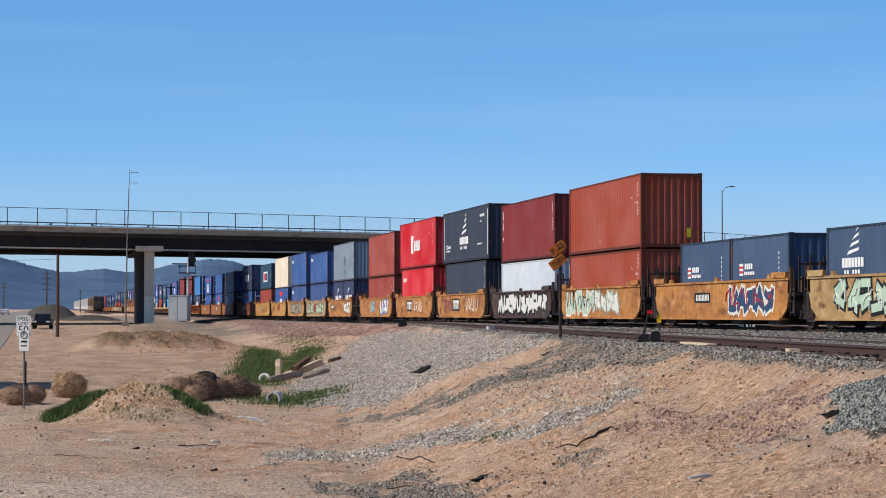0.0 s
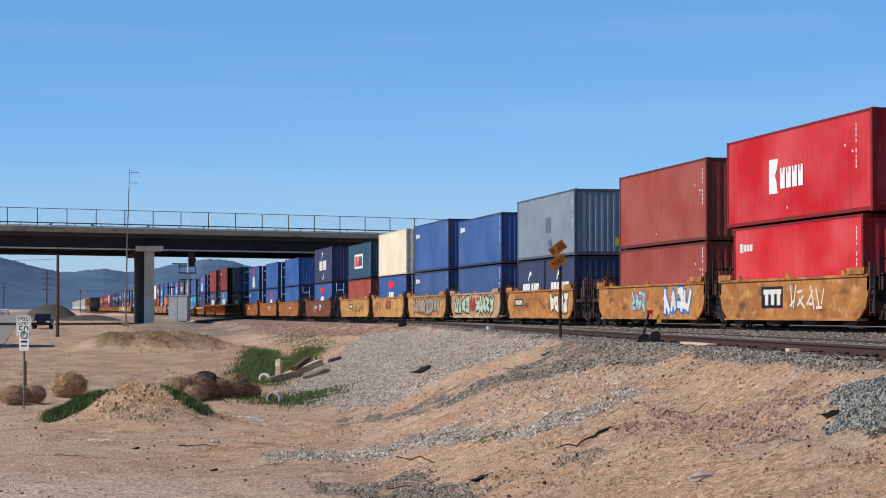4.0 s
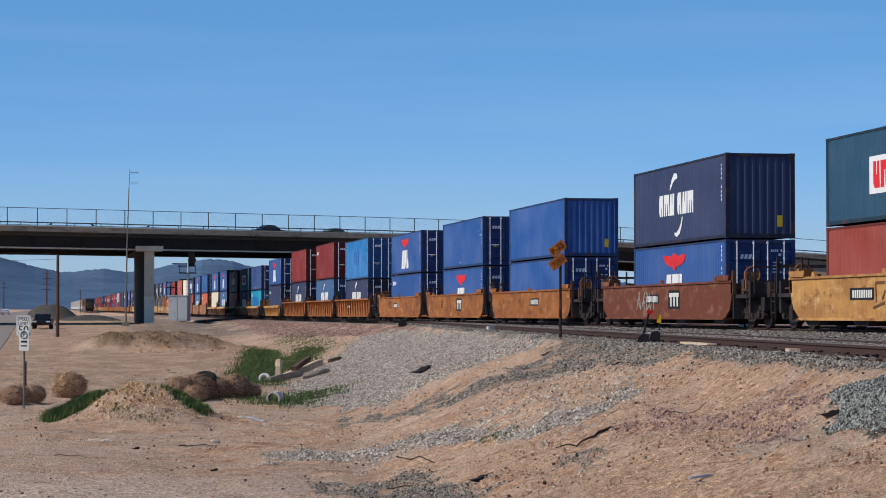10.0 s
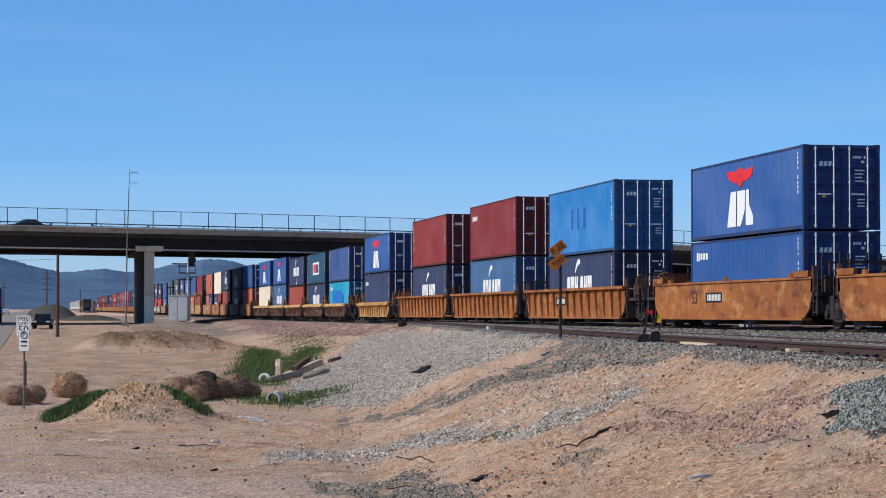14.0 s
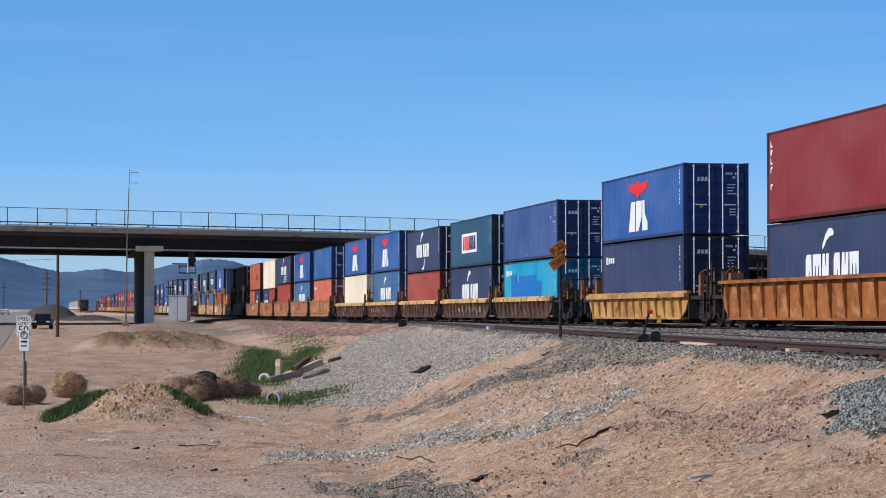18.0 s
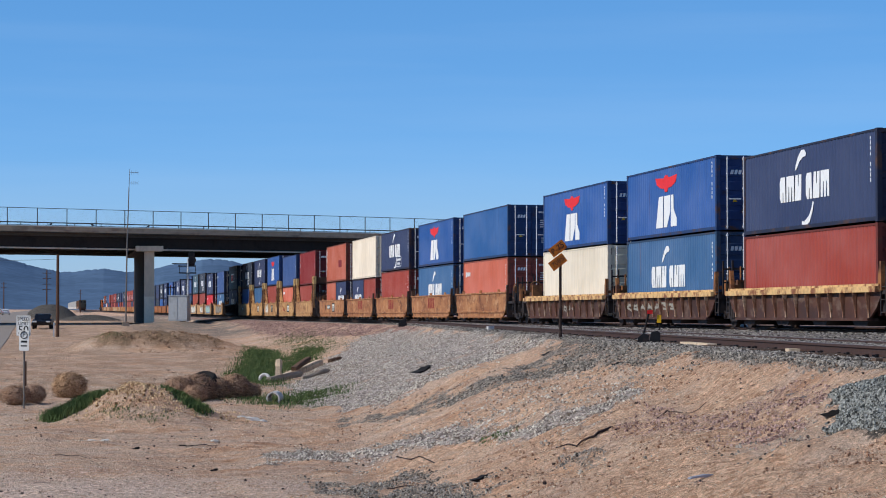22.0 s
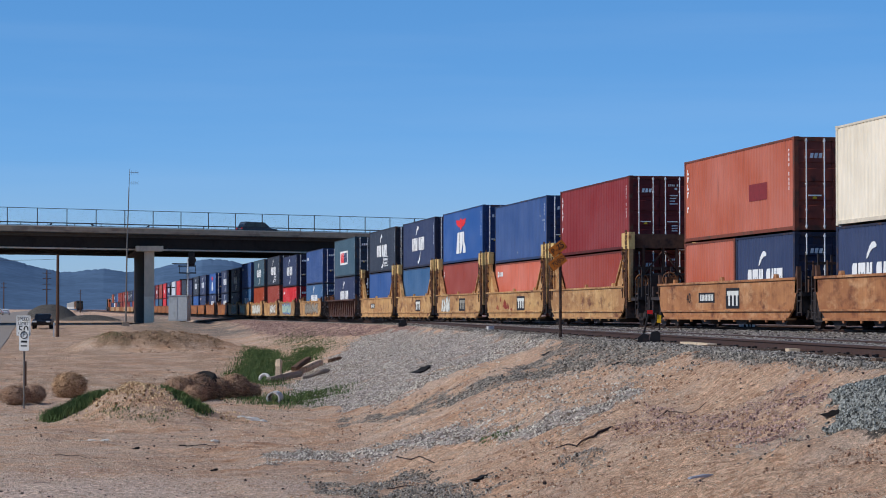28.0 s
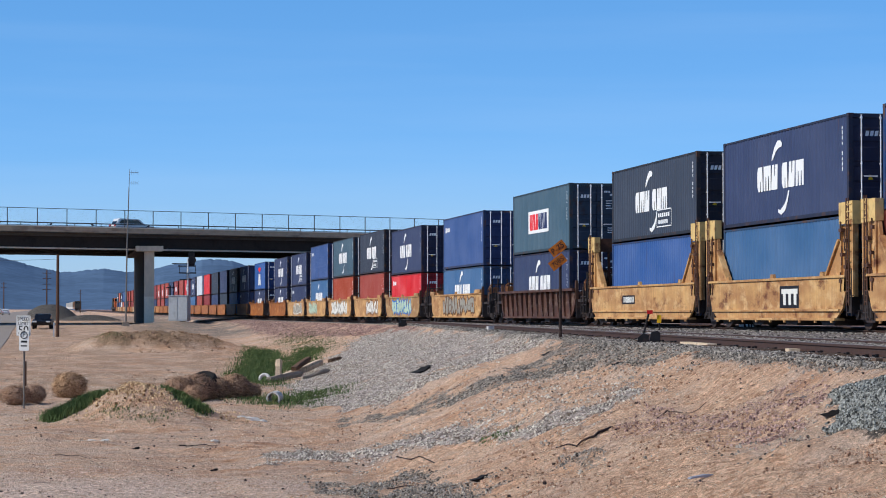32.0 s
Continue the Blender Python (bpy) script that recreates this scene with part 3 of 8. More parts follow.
def overpass():
    t = thing("overpass", Matrix(), "grey concrete road overpass with a chain-link fence over the tracks", "bridge", kind="structure")
    ss = [-90] + list(range(-60, 200, 6))
    bm = bmesh.new()
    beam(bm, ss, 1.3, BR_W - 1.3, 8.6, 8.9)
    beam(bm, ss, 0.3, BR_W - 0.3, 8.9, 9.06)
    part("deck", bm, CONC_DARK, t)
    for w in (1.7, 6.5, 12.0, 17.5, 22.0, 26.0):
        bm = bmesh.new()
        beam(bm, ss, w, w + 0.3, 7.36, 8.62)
        g = part("girder", bm, GIRDER, t, "steel girder coloured dark for the shade under the deck")
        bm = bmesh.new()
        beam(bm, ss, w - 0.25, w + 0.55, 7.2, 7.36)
        # near flange pale as if sunlit, inner ones dark as if in shade
        part("flange", bm, PALE_STEEL if w < 2 else GIRDER, g, "lower flange coloured pale as if lit" if w < 2 else "")
    for w in (0.0, BR_W - 0.4):
        bm = bmesh.new()
        beam(bm, ss, w, w + 0.4, 9.02, 9.56)
        pp = part("parapet", bm, PARAPET, t)
        bm = bmesh.new()
        beam(bm, ss, w - 0.06, w + 0.46, 9.56, 9.66)
        part("coping", bm, PALE_STEEL, pp, "paler coping")
        bm = bmesh.new()
        beam(bm, ss, w - 0.03 if w < 1 else w + 0.4, w if w < 1 else w + 0.43, 9.02, 9.24)
        part("drip_edge", bm, PARAPET, pp)
    bm = bmesh.new()
    beam(bm, ss, 0.1, 0.22, 9.95, 10.06)
    part("guard_rail", bm, FENCE, t)
    for across, up in (((0.12, 0.2), (9.7, 9.75)), ((0.17, 0.24), (11.54, 11.6))):
        bm = bmesh.new()
        beam(bm, ss, *across, *up)
        part("fence_rail", bm, FENCE, t)
    for i in range(-22, 62):
        s = 0.78 + 3.47 * i
        if -85 < s < 110.5:
            bm = bmesh.new()
            rod(bm, br(s, 0.2, 9.6), br(s, 0.2, 11.6), 0.055, seg=6)
            part("fence_post", bm, FENCE, t)
    for i in range(-8, 36):                      # short posts of the guard rail
        s = 2.3 + 3.16 * i
        bm = bmesh.new()
        rod(bm, br(s, 0.15, 9.62), br(s, 0.15, 9.98), 0.045, seg=6)
        part("rail_post", bm, FENCE, t)
    bm = bmesh.new()
    for k in range(520):
        s0 = -20 + 0.26 * k
        for ds in (2.1, -2.1):
            if -22 < s0 < 110 and -22 < s0 + ds < 110:
                a, c = Vector(br(s0, 0.205, 9.54)), Vector(br(s0 + ds, 0.205, 11.54))
                w = BR_DIR * 0.0025
                bm.faces.new([bm.verts.new(v) for v in (a - w, a + w, c + w, c - w)])
    tagged(part("chain_link", bm, FENCE, t, "chain-link mesh"), kind="stuff")
    # the pier stands along the tracks: a pale end column, a wall behind it coloured dark for the deck's shade
    zb = gz(11.4, 262) - 1
    pale = surface("pier_concrete", (222, 202, 174), rough=0.9, grain=3, amount=0.1, second=(198, 178, 150), patch=0.6, bump=0.08, stretch=(1, 1, 0.4))
    bm = bmesh.new()
    prism(bm, [(10.89, 256.45), (11.97, 256.2), (11.97, 257.4), (10.89, 257.4)], "z", zb, 7.5)
    pier = part("pier", bm, pale, t)
    bm = bmesh.new()
    prism(bm, [(10.885, 256.44), (11.975, 256.19), (11.975, 256.6), (10.885, 256.6)], "z", zb, 2.45)
    part("painted_foot", bm, surface("cover_paint", (246, 232, 206), rough=0.8, grain=4, amount=0.06, second=(220, 208, 190), patch=1.0, bump=0.03), pier, "lower half painted over in pale cream")
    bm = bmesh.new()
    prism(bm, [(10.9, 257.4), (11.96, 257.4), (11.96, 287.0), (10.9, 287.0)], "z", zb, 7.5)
    part("pier_wall", bm, surface("shaded_wall_concrete", (44, 38, 34), rough=0.95, grain=2, amount=0.15, second=(34, 30, 28), patch=0.5, bump=0.1, stretch=(1, 1, 0.3)), t, "concrete wall coloured dark as in the deck's shade")
    bm = bmesh.new()
    prism(bm, [(9.9, 7.6), (10.0, 7.5), (12.83, 7.5), (12.93, 7.6), (12.93, 8.1), (9.9, 8.1)], "y", 255.6, 257.0)
    part("pier_cap", bm, pale, t)
    bm = bmesh.new()
    prism(bm, [(9.9, 7.6), (10.0, 7.5), (12.83, 7.5), (12.93, 7.6), (12.93, 8.1), (9.9, 8.1)], "y", 257.0, 287.0)
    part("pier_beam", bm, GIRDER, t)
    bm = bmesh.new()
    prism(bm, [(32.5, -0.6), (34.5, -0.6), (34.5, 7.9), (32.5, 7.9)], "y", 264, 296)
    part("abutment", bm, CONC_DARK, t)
    return t


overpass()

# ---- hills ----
# the blue haze of distance is put into the base colour
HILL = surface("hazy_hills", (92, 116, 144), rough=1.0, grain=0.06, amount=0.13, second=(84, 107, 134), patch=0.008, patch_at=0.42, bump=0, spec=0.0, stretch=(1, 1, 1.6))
RIDGE_AT = [-300, -60, 0, 33, 60, 80, 107, 133, 150, 183, 200, 227, 250, 273, 290, 310, 338, 357, 385, 413, 432, 470, 600, 900, 1900]
RIDGE_UP = [84, 103, 100, 91, 84, 80, 74, 75, 77, 80, 78, 74, 76, 80, 85, 88, 91, 97, 97, 94, 87, 80, 72, 60, 40]


def hills():
    """A wooded range: its ridge set to fit the camera's view, spurs and hollows below, a fine uneven tree line."""
    n, m = 1100, 16
    px = np.linspace(-300, 1900, n + 1)
    ang = radians(9.91842) + np.arctan((px - 784) / 4020.6)
    ridge = np.interp(px, RIDGE_AT, RIDGE_UP)
    trees = 1.6 * (wave(px / 7.0, px * 0 + 0.5, 5) - 0.5) + 2.2 * (wave(px / 2.6, px * 0 + 0.5, 7) - 0.5)
    co = np.empty((n + 1, m + 2, 3))
    for k in range(m + 1):
        f = k / m
        d = 3300 + 1000 * f + 50 * (wave(px / 60.0, px * 0 + 0.5, 9) - 0.5) * math.sin(math.pi * f)
        h = 0.45 + (ridge * f ** 0.85 + trees * (f > 0.99) ) * d / 4020.6
        co[:, k] = np.stack([np.sin(ang) * d, np.cos(ang) * d, h if k else h * 0 - 5], -1)
    co[:, m + 1] = np.stack([np.sin(ang) * 4620, np.cos(ang) * 4620, co[:, m, 2] * 0.4], -1)
    i = (np.arange(n)[:, None] * (m + 2) + np.arange(m + 1)[None, :]).ravel()
    me = sheet("hills", co.reshape(-1, 3), np.stack([i, i + m + 2, i + m + 3, i + 1], -1))
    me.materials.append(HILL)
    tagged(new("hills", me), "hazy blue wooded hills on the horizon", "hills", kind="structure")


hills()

# ---- the train ----
CW, CL = 2.438, 12.192
COLOURS = dict(slateblue=(66, 86, 114), rust=(160, 72, 48), terracotta=(182, 98, 74), maroon=(134, 48, 47), slate=(56, 64, 78), red=(204, 44, 50), brick=(158, 72, 60), greyblue=(124, 140, 154),
               royal=(58, 94, 154), blue=(61, 88, 140), steelblue=(52, 96, 152), azure=(50, 93, 158), cream=(232, 220, 198), teal=(42, 82, 108), navy=(55, 66, 98), cobalt=(52, 92, 156),
               sky=(52, 128, 192), aqua=(34, 154, 190), salmon=(206, 112, 88), white=(200, 208, 216), steel=(68, 106, 148), greyteal=(70, 96, 112))
STEEL_DARK = surface("dark_frame", (52, 46, 46), rough=0.7, grain=6, amount=0.25, second=(84, 60, 50), patch=1.5, bump=0.1)
BAR = surface("galvanised_bar", (232, 234, 236), rough=0.45, metal=0.1, grain=10, amount=0.15, bump=0)
WHITE_MARK = surface("white_lettering", (232, 234, 234), rough=0.6, grain=9, amount=0.06, second=(190, 190, 188), patch=2.5, patch_at=0.66, bump=0)
RED_MARK = surface("red_lettering", (226, 44, 48), rough=0.6, grain=9, amount=0.06, second=(196, 44, 46), bump=0)
NAVY_MARK = surface("navy_lettering", (34, 48, 92), rough=0.6, grain=9, amount=0.06, bump=0)
PLACARD = surface("yellow_placard", (224, 190, 40), rough=0.6, bump=0)
CACHE = {}


def cached(key, build):
    if key not in CACHE:
        bm = bmesh.new()
        build(bm)
        CACHE[key] = mesh_of(key[0], bm)
        CACHE[key].materials.append(None)
    return CACHE[key]


def corrugated(bm, length, z0, z1, depth, pitch, along):
    """A corrugated sheet with thickness; along 'y' faces -x, along 'x' faces -y. It starts at 0 and runs inwards."""
    n = max(2, int(length / pitch))
    p = length / n
    line = []
    for i in range(n):
        a = -length / 2 + i * p
        line += [(a, 0.0), (a + p * 0.3, 0.0), (a + p * 0.5, depth), (a + p * 0.8, depth)]
    line.append((length / 2, 0.0))
    rows = []
    for a, d in line:
        row = []
        for z, e in ((z0, d), (z1, d), (z1, depth + 0.02), (z0, depth + 0.02)):
            row.append(bm.verts.new((e, a, z) if along == "y" else (a, e, z)))
        rows.append(row)
    for r, s in zip(rows, rows[1:]):
        for j in range(4):
            bm.faces.new((r[j], r[(j + 1) % 4], s[(j + 1) % 4], s[j]))
    bm.faces.new(rows[0])
    bm.faces.new(rows[-1][::-1])


def logo_shapes(bm, kind, only=None):
    """Marks on a 40 ft side as flat plates: y is along the wagon (the trailing end is +y), z up from the middle."""
    seen = [0]

    def take():
        seen[0] += 1
        return only is None or only == seen[0] - 1

    def bar(y0, y1, z0, z1):
        if take():
            box(bm, -0.004, 0.0, -y1, -y0, z0, z1)

    def poly(pts, proud=0.004):
        if take():
            prism(bm, [(-a, b) for a, b in pts], "x", -proud, 0.004 - proud)
    if kind == "bars":                       # a word as six plain blocks with nicks and a gap
        y = -1.75
        for k, (w, g) in enumerate(((0.46, 0.08), (0.6, 0.06), (0.52, 0.34), (0.46, 0.08), (0.5, 0.07), (0.62, 0.0))):
            if k in (0, 3):                  # clipped corners, a slit from below
                poly([(y + 0.1, -0.33), (y + w * 0.5, -0.33), (y + w * 0.52, -0.06), (y + w * 0.62, -0.06), (y + w * 0.64, -0.33), (y + w, -0.33), (y + w * 0.92, 0.33), (y + 0.08, 0.33), (y, 0.2), (y, -0.2)])
            elif k in (2, 4):                # leaning, a slit from above
                poly([(y - 0.02, -0.33), (y + w * 0.94, -0.33), (y + w, 0.33), (y + w * 0.62, 0.33), (y + w * 0.58, 0.04), (y + w * 0.48, 0.04), (y + w * 0.46, 0.33), (y + 0.06, 0.33)])
            else:                            # two slits from below
                poly([(y, -0.33), (y + w * 0.24, -0.33), (y + w * 0.28, 0.05), (y + w * 0.36, 0.05), (y + w * 0.4, -0.33), (y + w * 0.62, -0.33), (y + w * 0.66, 0.05), (y + w * 0.74, 0.05), (y + w * 0.78, -0.33), (y + w, -0.33), (y + w, 0.33), (y, 0.33)])
            y += w + g
    elif kind == "swoosh":
        poly([(-0.55, 0.46), (-0.42, 0.5), (-0.2, 0.68), (0.05, 0.78), (0.3, 0.8), (0.34, 0.88), (0.2, 0.98), (-0.05, 0.98), (-0.3, 0.82), (-0.5, 0.6)])
    elif kind == "swoosh_low":
        poly([(0.85, -0.42), (0.75, -0.6), (0.55, -0.78), (0.2, -0.92), (0.0, -0.9), (0.0, -0.98), (0.25, -1.06), (0.6, -0.95), (0.82, -0.7), (0.95, -0.44)])
    elif kind == "tag":                      # a framed note
        for a in ((0.95, 2.9, -0.42, -0.38), (0.95, 2.9, -1.02, -0.98), (0.95, 0.99, -1.0, -0.4), (2.86, 2.9, -1.0, -0.4)):
            bar(*a)
        for k in range(6):
            bar(1.15 + 0.26 * k, 1.33 + 0.26 * k, -0.66, -0.52)
            if k < 5:
                bar(1.2 + 0.26 * k, 1.36 + 0.26 * k, -0.9, -0.76)
    elif kind == "eagle":                    # spread wings over a short tail
        poly([(-1.5, 0.94), (-1.28, 0.66), (-0.7, 0.52), (-0.28, 0.5), (-0.14, 0.36), (0.14, 0.36), (0.28, 0.5), (0.7, 0.52), (1.28, 0.66), (1.5, 0.94), (0.36, 0.88), (0.16, 0.98), (-0.16, 0.98), (-0.36, 0.88)])
    elif kind == "three":                    # three tall leaning blocks
        poly([(-1.4, -0.95), (-0.45, -0.95), (-0.4, 0.22), (-1.0, 0.22)])
        poly([(-0.32, -0.95), (0.1, -0.95), (0.55, -0.42), (0.58, 0.22), (-0.28, 0.22)])
        poly([(0.64, -0.95), (1.42, -0.95), (1.42, -0.66), (1.02, -0.3), (1.0, 0.22), (0.68, 0.22)])
    elif kind == "plate":
        bar(-1.75, 1.75, -0.42, 0.42)
    elif kind in ("plate_red", "plate_navy"):
        y = -1.5
        for i, w in enumerate((0.4, 0.52, 0.46, 0.42, 0.46, 0.5)):
            if (i < 3) == (kind == "plate_red"):
                if i % 3 == 0:
                    poly([(y, -0.2), (y + 0.1, -0.3), (y + w, -0.3), (y + w * 0.9, 0.3), (y + w * 0.6, 0.3), (y + w * 0.56, 0.0), (y + w * 0.46, 0.0), (y + w * 0.44, 0.3), (y, 0.3)], 0.0085)
                elif i % 3 == 1:
                    poly([(y, -0.3), (y + w * 0.4, -0.3), (y + w * 0.44, 0.08), (y + w * 0.54, 0.08), (y + w * 0.58, -0.3), (y + w, -0.3), (y + w * 0.94, 0.3), (y, 0.3)], 0.0085)
                else:
                    poly([(y - 0.02, -0.3), (y + w, -0.3), (y + w * 0.86, 0.3), (y + w * 0.16, 0.3)], 0.0085)
            y += w + 0.05
    elif kind == "line":                     # a word as five plain blocks, the first larger
        poly([(-1.3, -0.42), (-0.62, -0.42), (-0.72, -0.1), (-0.85, 0.02), (-0.66, 0.2), (-0.58, 0.45), (-1.3, 0.45)])
        for k in range(4):
            y = -0.42 + 0.46 * k
            poly([(y, -0.32), (y + 0.36, -0.32), (y + 0.36, 0.2), (y + 0.2, 0.2), (y + 0.18, 0.04), (y + 0.12, 0.04), (y + 0.1, 0.2), (y, 0.2)])
    elif kind in ("peak", "peak_b"):         # feathers sweeping up to a peak, over two lines of blocks
        for k in range(4):
            a, c = -0.6 + 0.27 * k, 0.04 + 0.25 * k
            poly([(a, c), (0.52, c + 0.14), (0.56, c + 0.24), (a + 0.2, c + 0.14)])
        for k in range(7):
            bar(-1.06 + 0.3 * k, -0.82 + 0.3 * k, -0.38, -0.06)
            if k % 4 != 2:
                bar(-0.86 + 0.26 * k, -0.68 + 0.26 * k, -0.6, -0.47)
    elif kind == "stripes":                  # white bands down both ends, small lines of figures
        for y in (-6.5, 6.38):
            bar(y, y + 0.12, -1.18, 1.2)
        for k in range(5):
            bar(4.3 + 0.26 * k, 4.5 + 0.26 * k, 0.84, 0.98)
        for k in range(2):
            bar(4.4 + 0.2 * k, 4.52 + 0.2 * k, 0.56, 0.66)
        for k in range(7):
            bar(3.6 + 0.2 * k, 3.74 + 0.2 * k, -0.62, -0.54)
    elif kind == "low_flag":                 # a small flag and words low at the trailing end
        for k in range(3):
            bar(-5.9, -5.5, -0.78 + 0.15 * k, -0.71 + 0.15 * k)
        for k in range(4):
            bar(-5.4 + 0.24 * k, -5.22 + 0.24 * k, -0.62, -0.46)
            bar(-5.44 + 0.2 * k, -5.3 + 0.2 * k, -0.8, -0.7)
    elif kind == "small":                    # a little word high up at the trailing end
        bar(-5.4, -5.2, 0.62, 0.92)
        bar(-5.15, -5.05, 0.62, 0.9)
        for k in range(3):
            bar(-4.95 + 0.32 * k, -4.72 + 0.32 * k, 0.66, 0.88)
    elif kind == "codes":                    # check figures down the leading end
        for k in range(9):
            if k != 4:
                bar(5.52, 5.585, 1.02 - 0.15 * k, 1.1 - 0.15 * k + (0.03 if k % 3 else 0))
    elif kind == "yard":                     # a word down the trailing post, one crooked block a letter
        for k in range(6):
            z = 0.95 - 0.27 * k
            if k != 4:
                bar(-5.74, -5.68 + 0.02 * (k % 2), z, z + 0.2)
                bar(-5.68 + 0.02 * (k % 2), -5.55, z + 0.13 * (k % 2), z + 0.07 + 0.13 * (k % 2))
                if k % 3 == 1:
                    bar(-5.66, -5.6, z + 0.05, z + 0.13)
    elif kind == "mini":
        for k in range(3):
            bar(-2.72, -2.2, 0.16 + 0.2 * k, 0.26 + 0.2 * k)
        for k in range(4):
            bar(-2.0 + 0.28 * k, -1.78 + 0.28 * k, 0.42, 0.66)
        for k in range(6):
            bar(-2.06 + 0.24 * k, -1.88 + 0.24 * k, 0.18, 0.32)
    elif kind == "mini_flag":
        for k in range(2):
            bar(-2.72, -2.2, 0.27 + 0.2 * k, 0.35 + 0.2 * k)
    elif kind == "mini_codes":
        for k in range(8):
            bar(2.5, 2.58, 0.95 - 0.2 * k, 1.06 - 0.2 * k)
    elif kind == "flecks":                   # small stickers and scuffs
        bar(4.6, 4.68, 0.5, 0.58)
        bar(5.2, 5.32, 0.3, 0.36)
        bar(-0.6, -0.52, -1.05, -0.97)
    elif kind == "patch":
        bar(1.5, 3.4, -0.35, 0.2)
    elif kind == "steps":
        poly([(-4.2, -1.0), (2.6, -1.0), (2.6, 0.32), (1.6, 0.34), (1.55, 0.62), (-2.4, 0.6), (-2.4, 0.3), (-3.0, 0.3), (-3.0, 0.72), (-4.2, 0.7)])
    elif kind == "patches":
        bar(0.2, 1.3, -0.3, 0.4)
        bar(0.75, 1.45, -0.95, -0.62)
    elif kind == "strips":
        for k in range(3):
            bar(-1.6 + 1.1 * k, -1.2 + 1.1 * k, -0.35, 0.55)
    return seen[0]


LOGOS = {
    None: [], "plain": [("codes", WHITE_MARK), ("flecks", WHITE_MARK)], "yard": [("yard", WHITE_MARK), ("codes", WHITE_MARK)],
    "swoosh": [("bars", WHITE_MARK), ("swoosh", WHITE_MARK), ("swoosh_low", WHITE_MARK), ("codes", WHITE_MARK)],
    "swoosh2": [("bars", WHITE_MARK), ("swoosh", WHITE_MARK), ("swoosh_low", WHITE_MARK), ("tag", WHITE_MARK), ("codes", WHITE_MARK)],
    "eagle": [("eagle", RED_MARK), ("three", WHITE_MARK), ("codes", WHITE_MARK)],
    "plate": [("plate", WHITE_MARK), ("plate_red", RED_MARK), ("plate_navy", NAVY_MARK), ("codes", WHITE_MARK)],
    "line": [("line", WHITE_MARK), ("codes", WHITE_MARK), ("flecks", WHITE_MARK)], "peak": [("peak", WHITE_MARK), ("low_flag", WHITE_MARK), ("stripes", WHITE_MARK)],
    "small": [("small", WHITE_MARK), ("codes", WHITE_MARK)], "low_flag": [("low_flag", WHITE_MARK), ("codes", WHITE_MARK)], "peak_end": [("peak_b", WHITE_MARK), ("codes", WHITE_MARK)],
    "mini": [("mini", WHITE_MARK), ("mini_flag", RED_MARK), ("mini_codes", WHITE_MARK)],
    "patched": [("patch", surface("maroon_patch", (128, 44, 48), bump=0)), ("yard", WHITE_MARK), ("codes", WHITE_MARK)],
    "repaint": [("steps", surface("blue_repaint", (30, 112, 190), rough=0.6, grain=3, amount=0.1, bump=0)), ("small", WHITE_MARK), ("codes", WHITE_MARK)],
    "ghost": [("strips", surface("blue_ghost", (38, 96, 176), bump=0)), ("codes", WHITE_MARK)],
    "primer": [("patches", surface("grey_patch", (96, 108, 124), bump=0)), ("codes", WHITE_MARK)],
}
LOGO_Y = dict(peak=0.3, line=0.7, peak_b=3.9, bars=0.3, swoosh=0.3, swoosh_low=0.3, tag=0.3, eagle=0.35, three=0.35, plate=0.35, plate_red=0.35, plate_navy=0.35)
LOGO_Z = dict(peak_b=0.42)
LOGO_S = dict(line=1.25, peak=1.25, peak_b=0.85, bars=1.2, swoosh=1.15, swoosh_low=1.15, tag=1.05, plate=1.25, plate_red=1.25, plate_navy=1.25)
LOGO_WORDS = {"swoosh": "with a white swoosh mark", "swoosh2": "with white swoosh and note", "eagle": "with a red winged mark", "plate": "with a white name panel",
              "line": "with white block lettering", "peak": "with a white peak mark", "peak_end": "with a white peak mark", "low_flag": "with a small white flag mark", "small": "with a small white mark", "mini": "with a small white mark", "patched": "with a maroon repair patch", "ghost": "with ghosts of removed letters", "repaint": "with a blue repainted patch", "primer": "with a dark primer patch", "yard": "with white figures", "plain": "with white figures", None: "without marks"}
COLOUR_WORDS = dict(slateblue="slate-blue", terracotta="faded terracotta", rust="orange-red", maroon="dark red", slate="dark slate", red="bright red", brick="brick-red", greyblue="faded grey-blue", royal="royal blue", blue="blue", azure="azure-blue", steelblue="faded mid-blue", cream="cream", teal="teal",
                    navy="navy", cobalt="strong blue", sky="sky-blue", aqua="turquoise", salmon="salmon-pink", white="white", steel="steel-blue", greyteal="grey-teal")


def frame_paint(colour):
    """The same paint on posts and rails, scuffed and rusted; its darker tone stands in for shade."""
    return surface("frame_" + colour, tuple(c * (0.92 if colour in ("cream", "white") else 0.66) for c in COLOURS[colour]), rough=0.7, grain=5, amount=0.15, second=(86, 62, 50), patch=1.6, patch_at=0.6 if colour in ("cream", "white") else 0.52, bump=0.05)


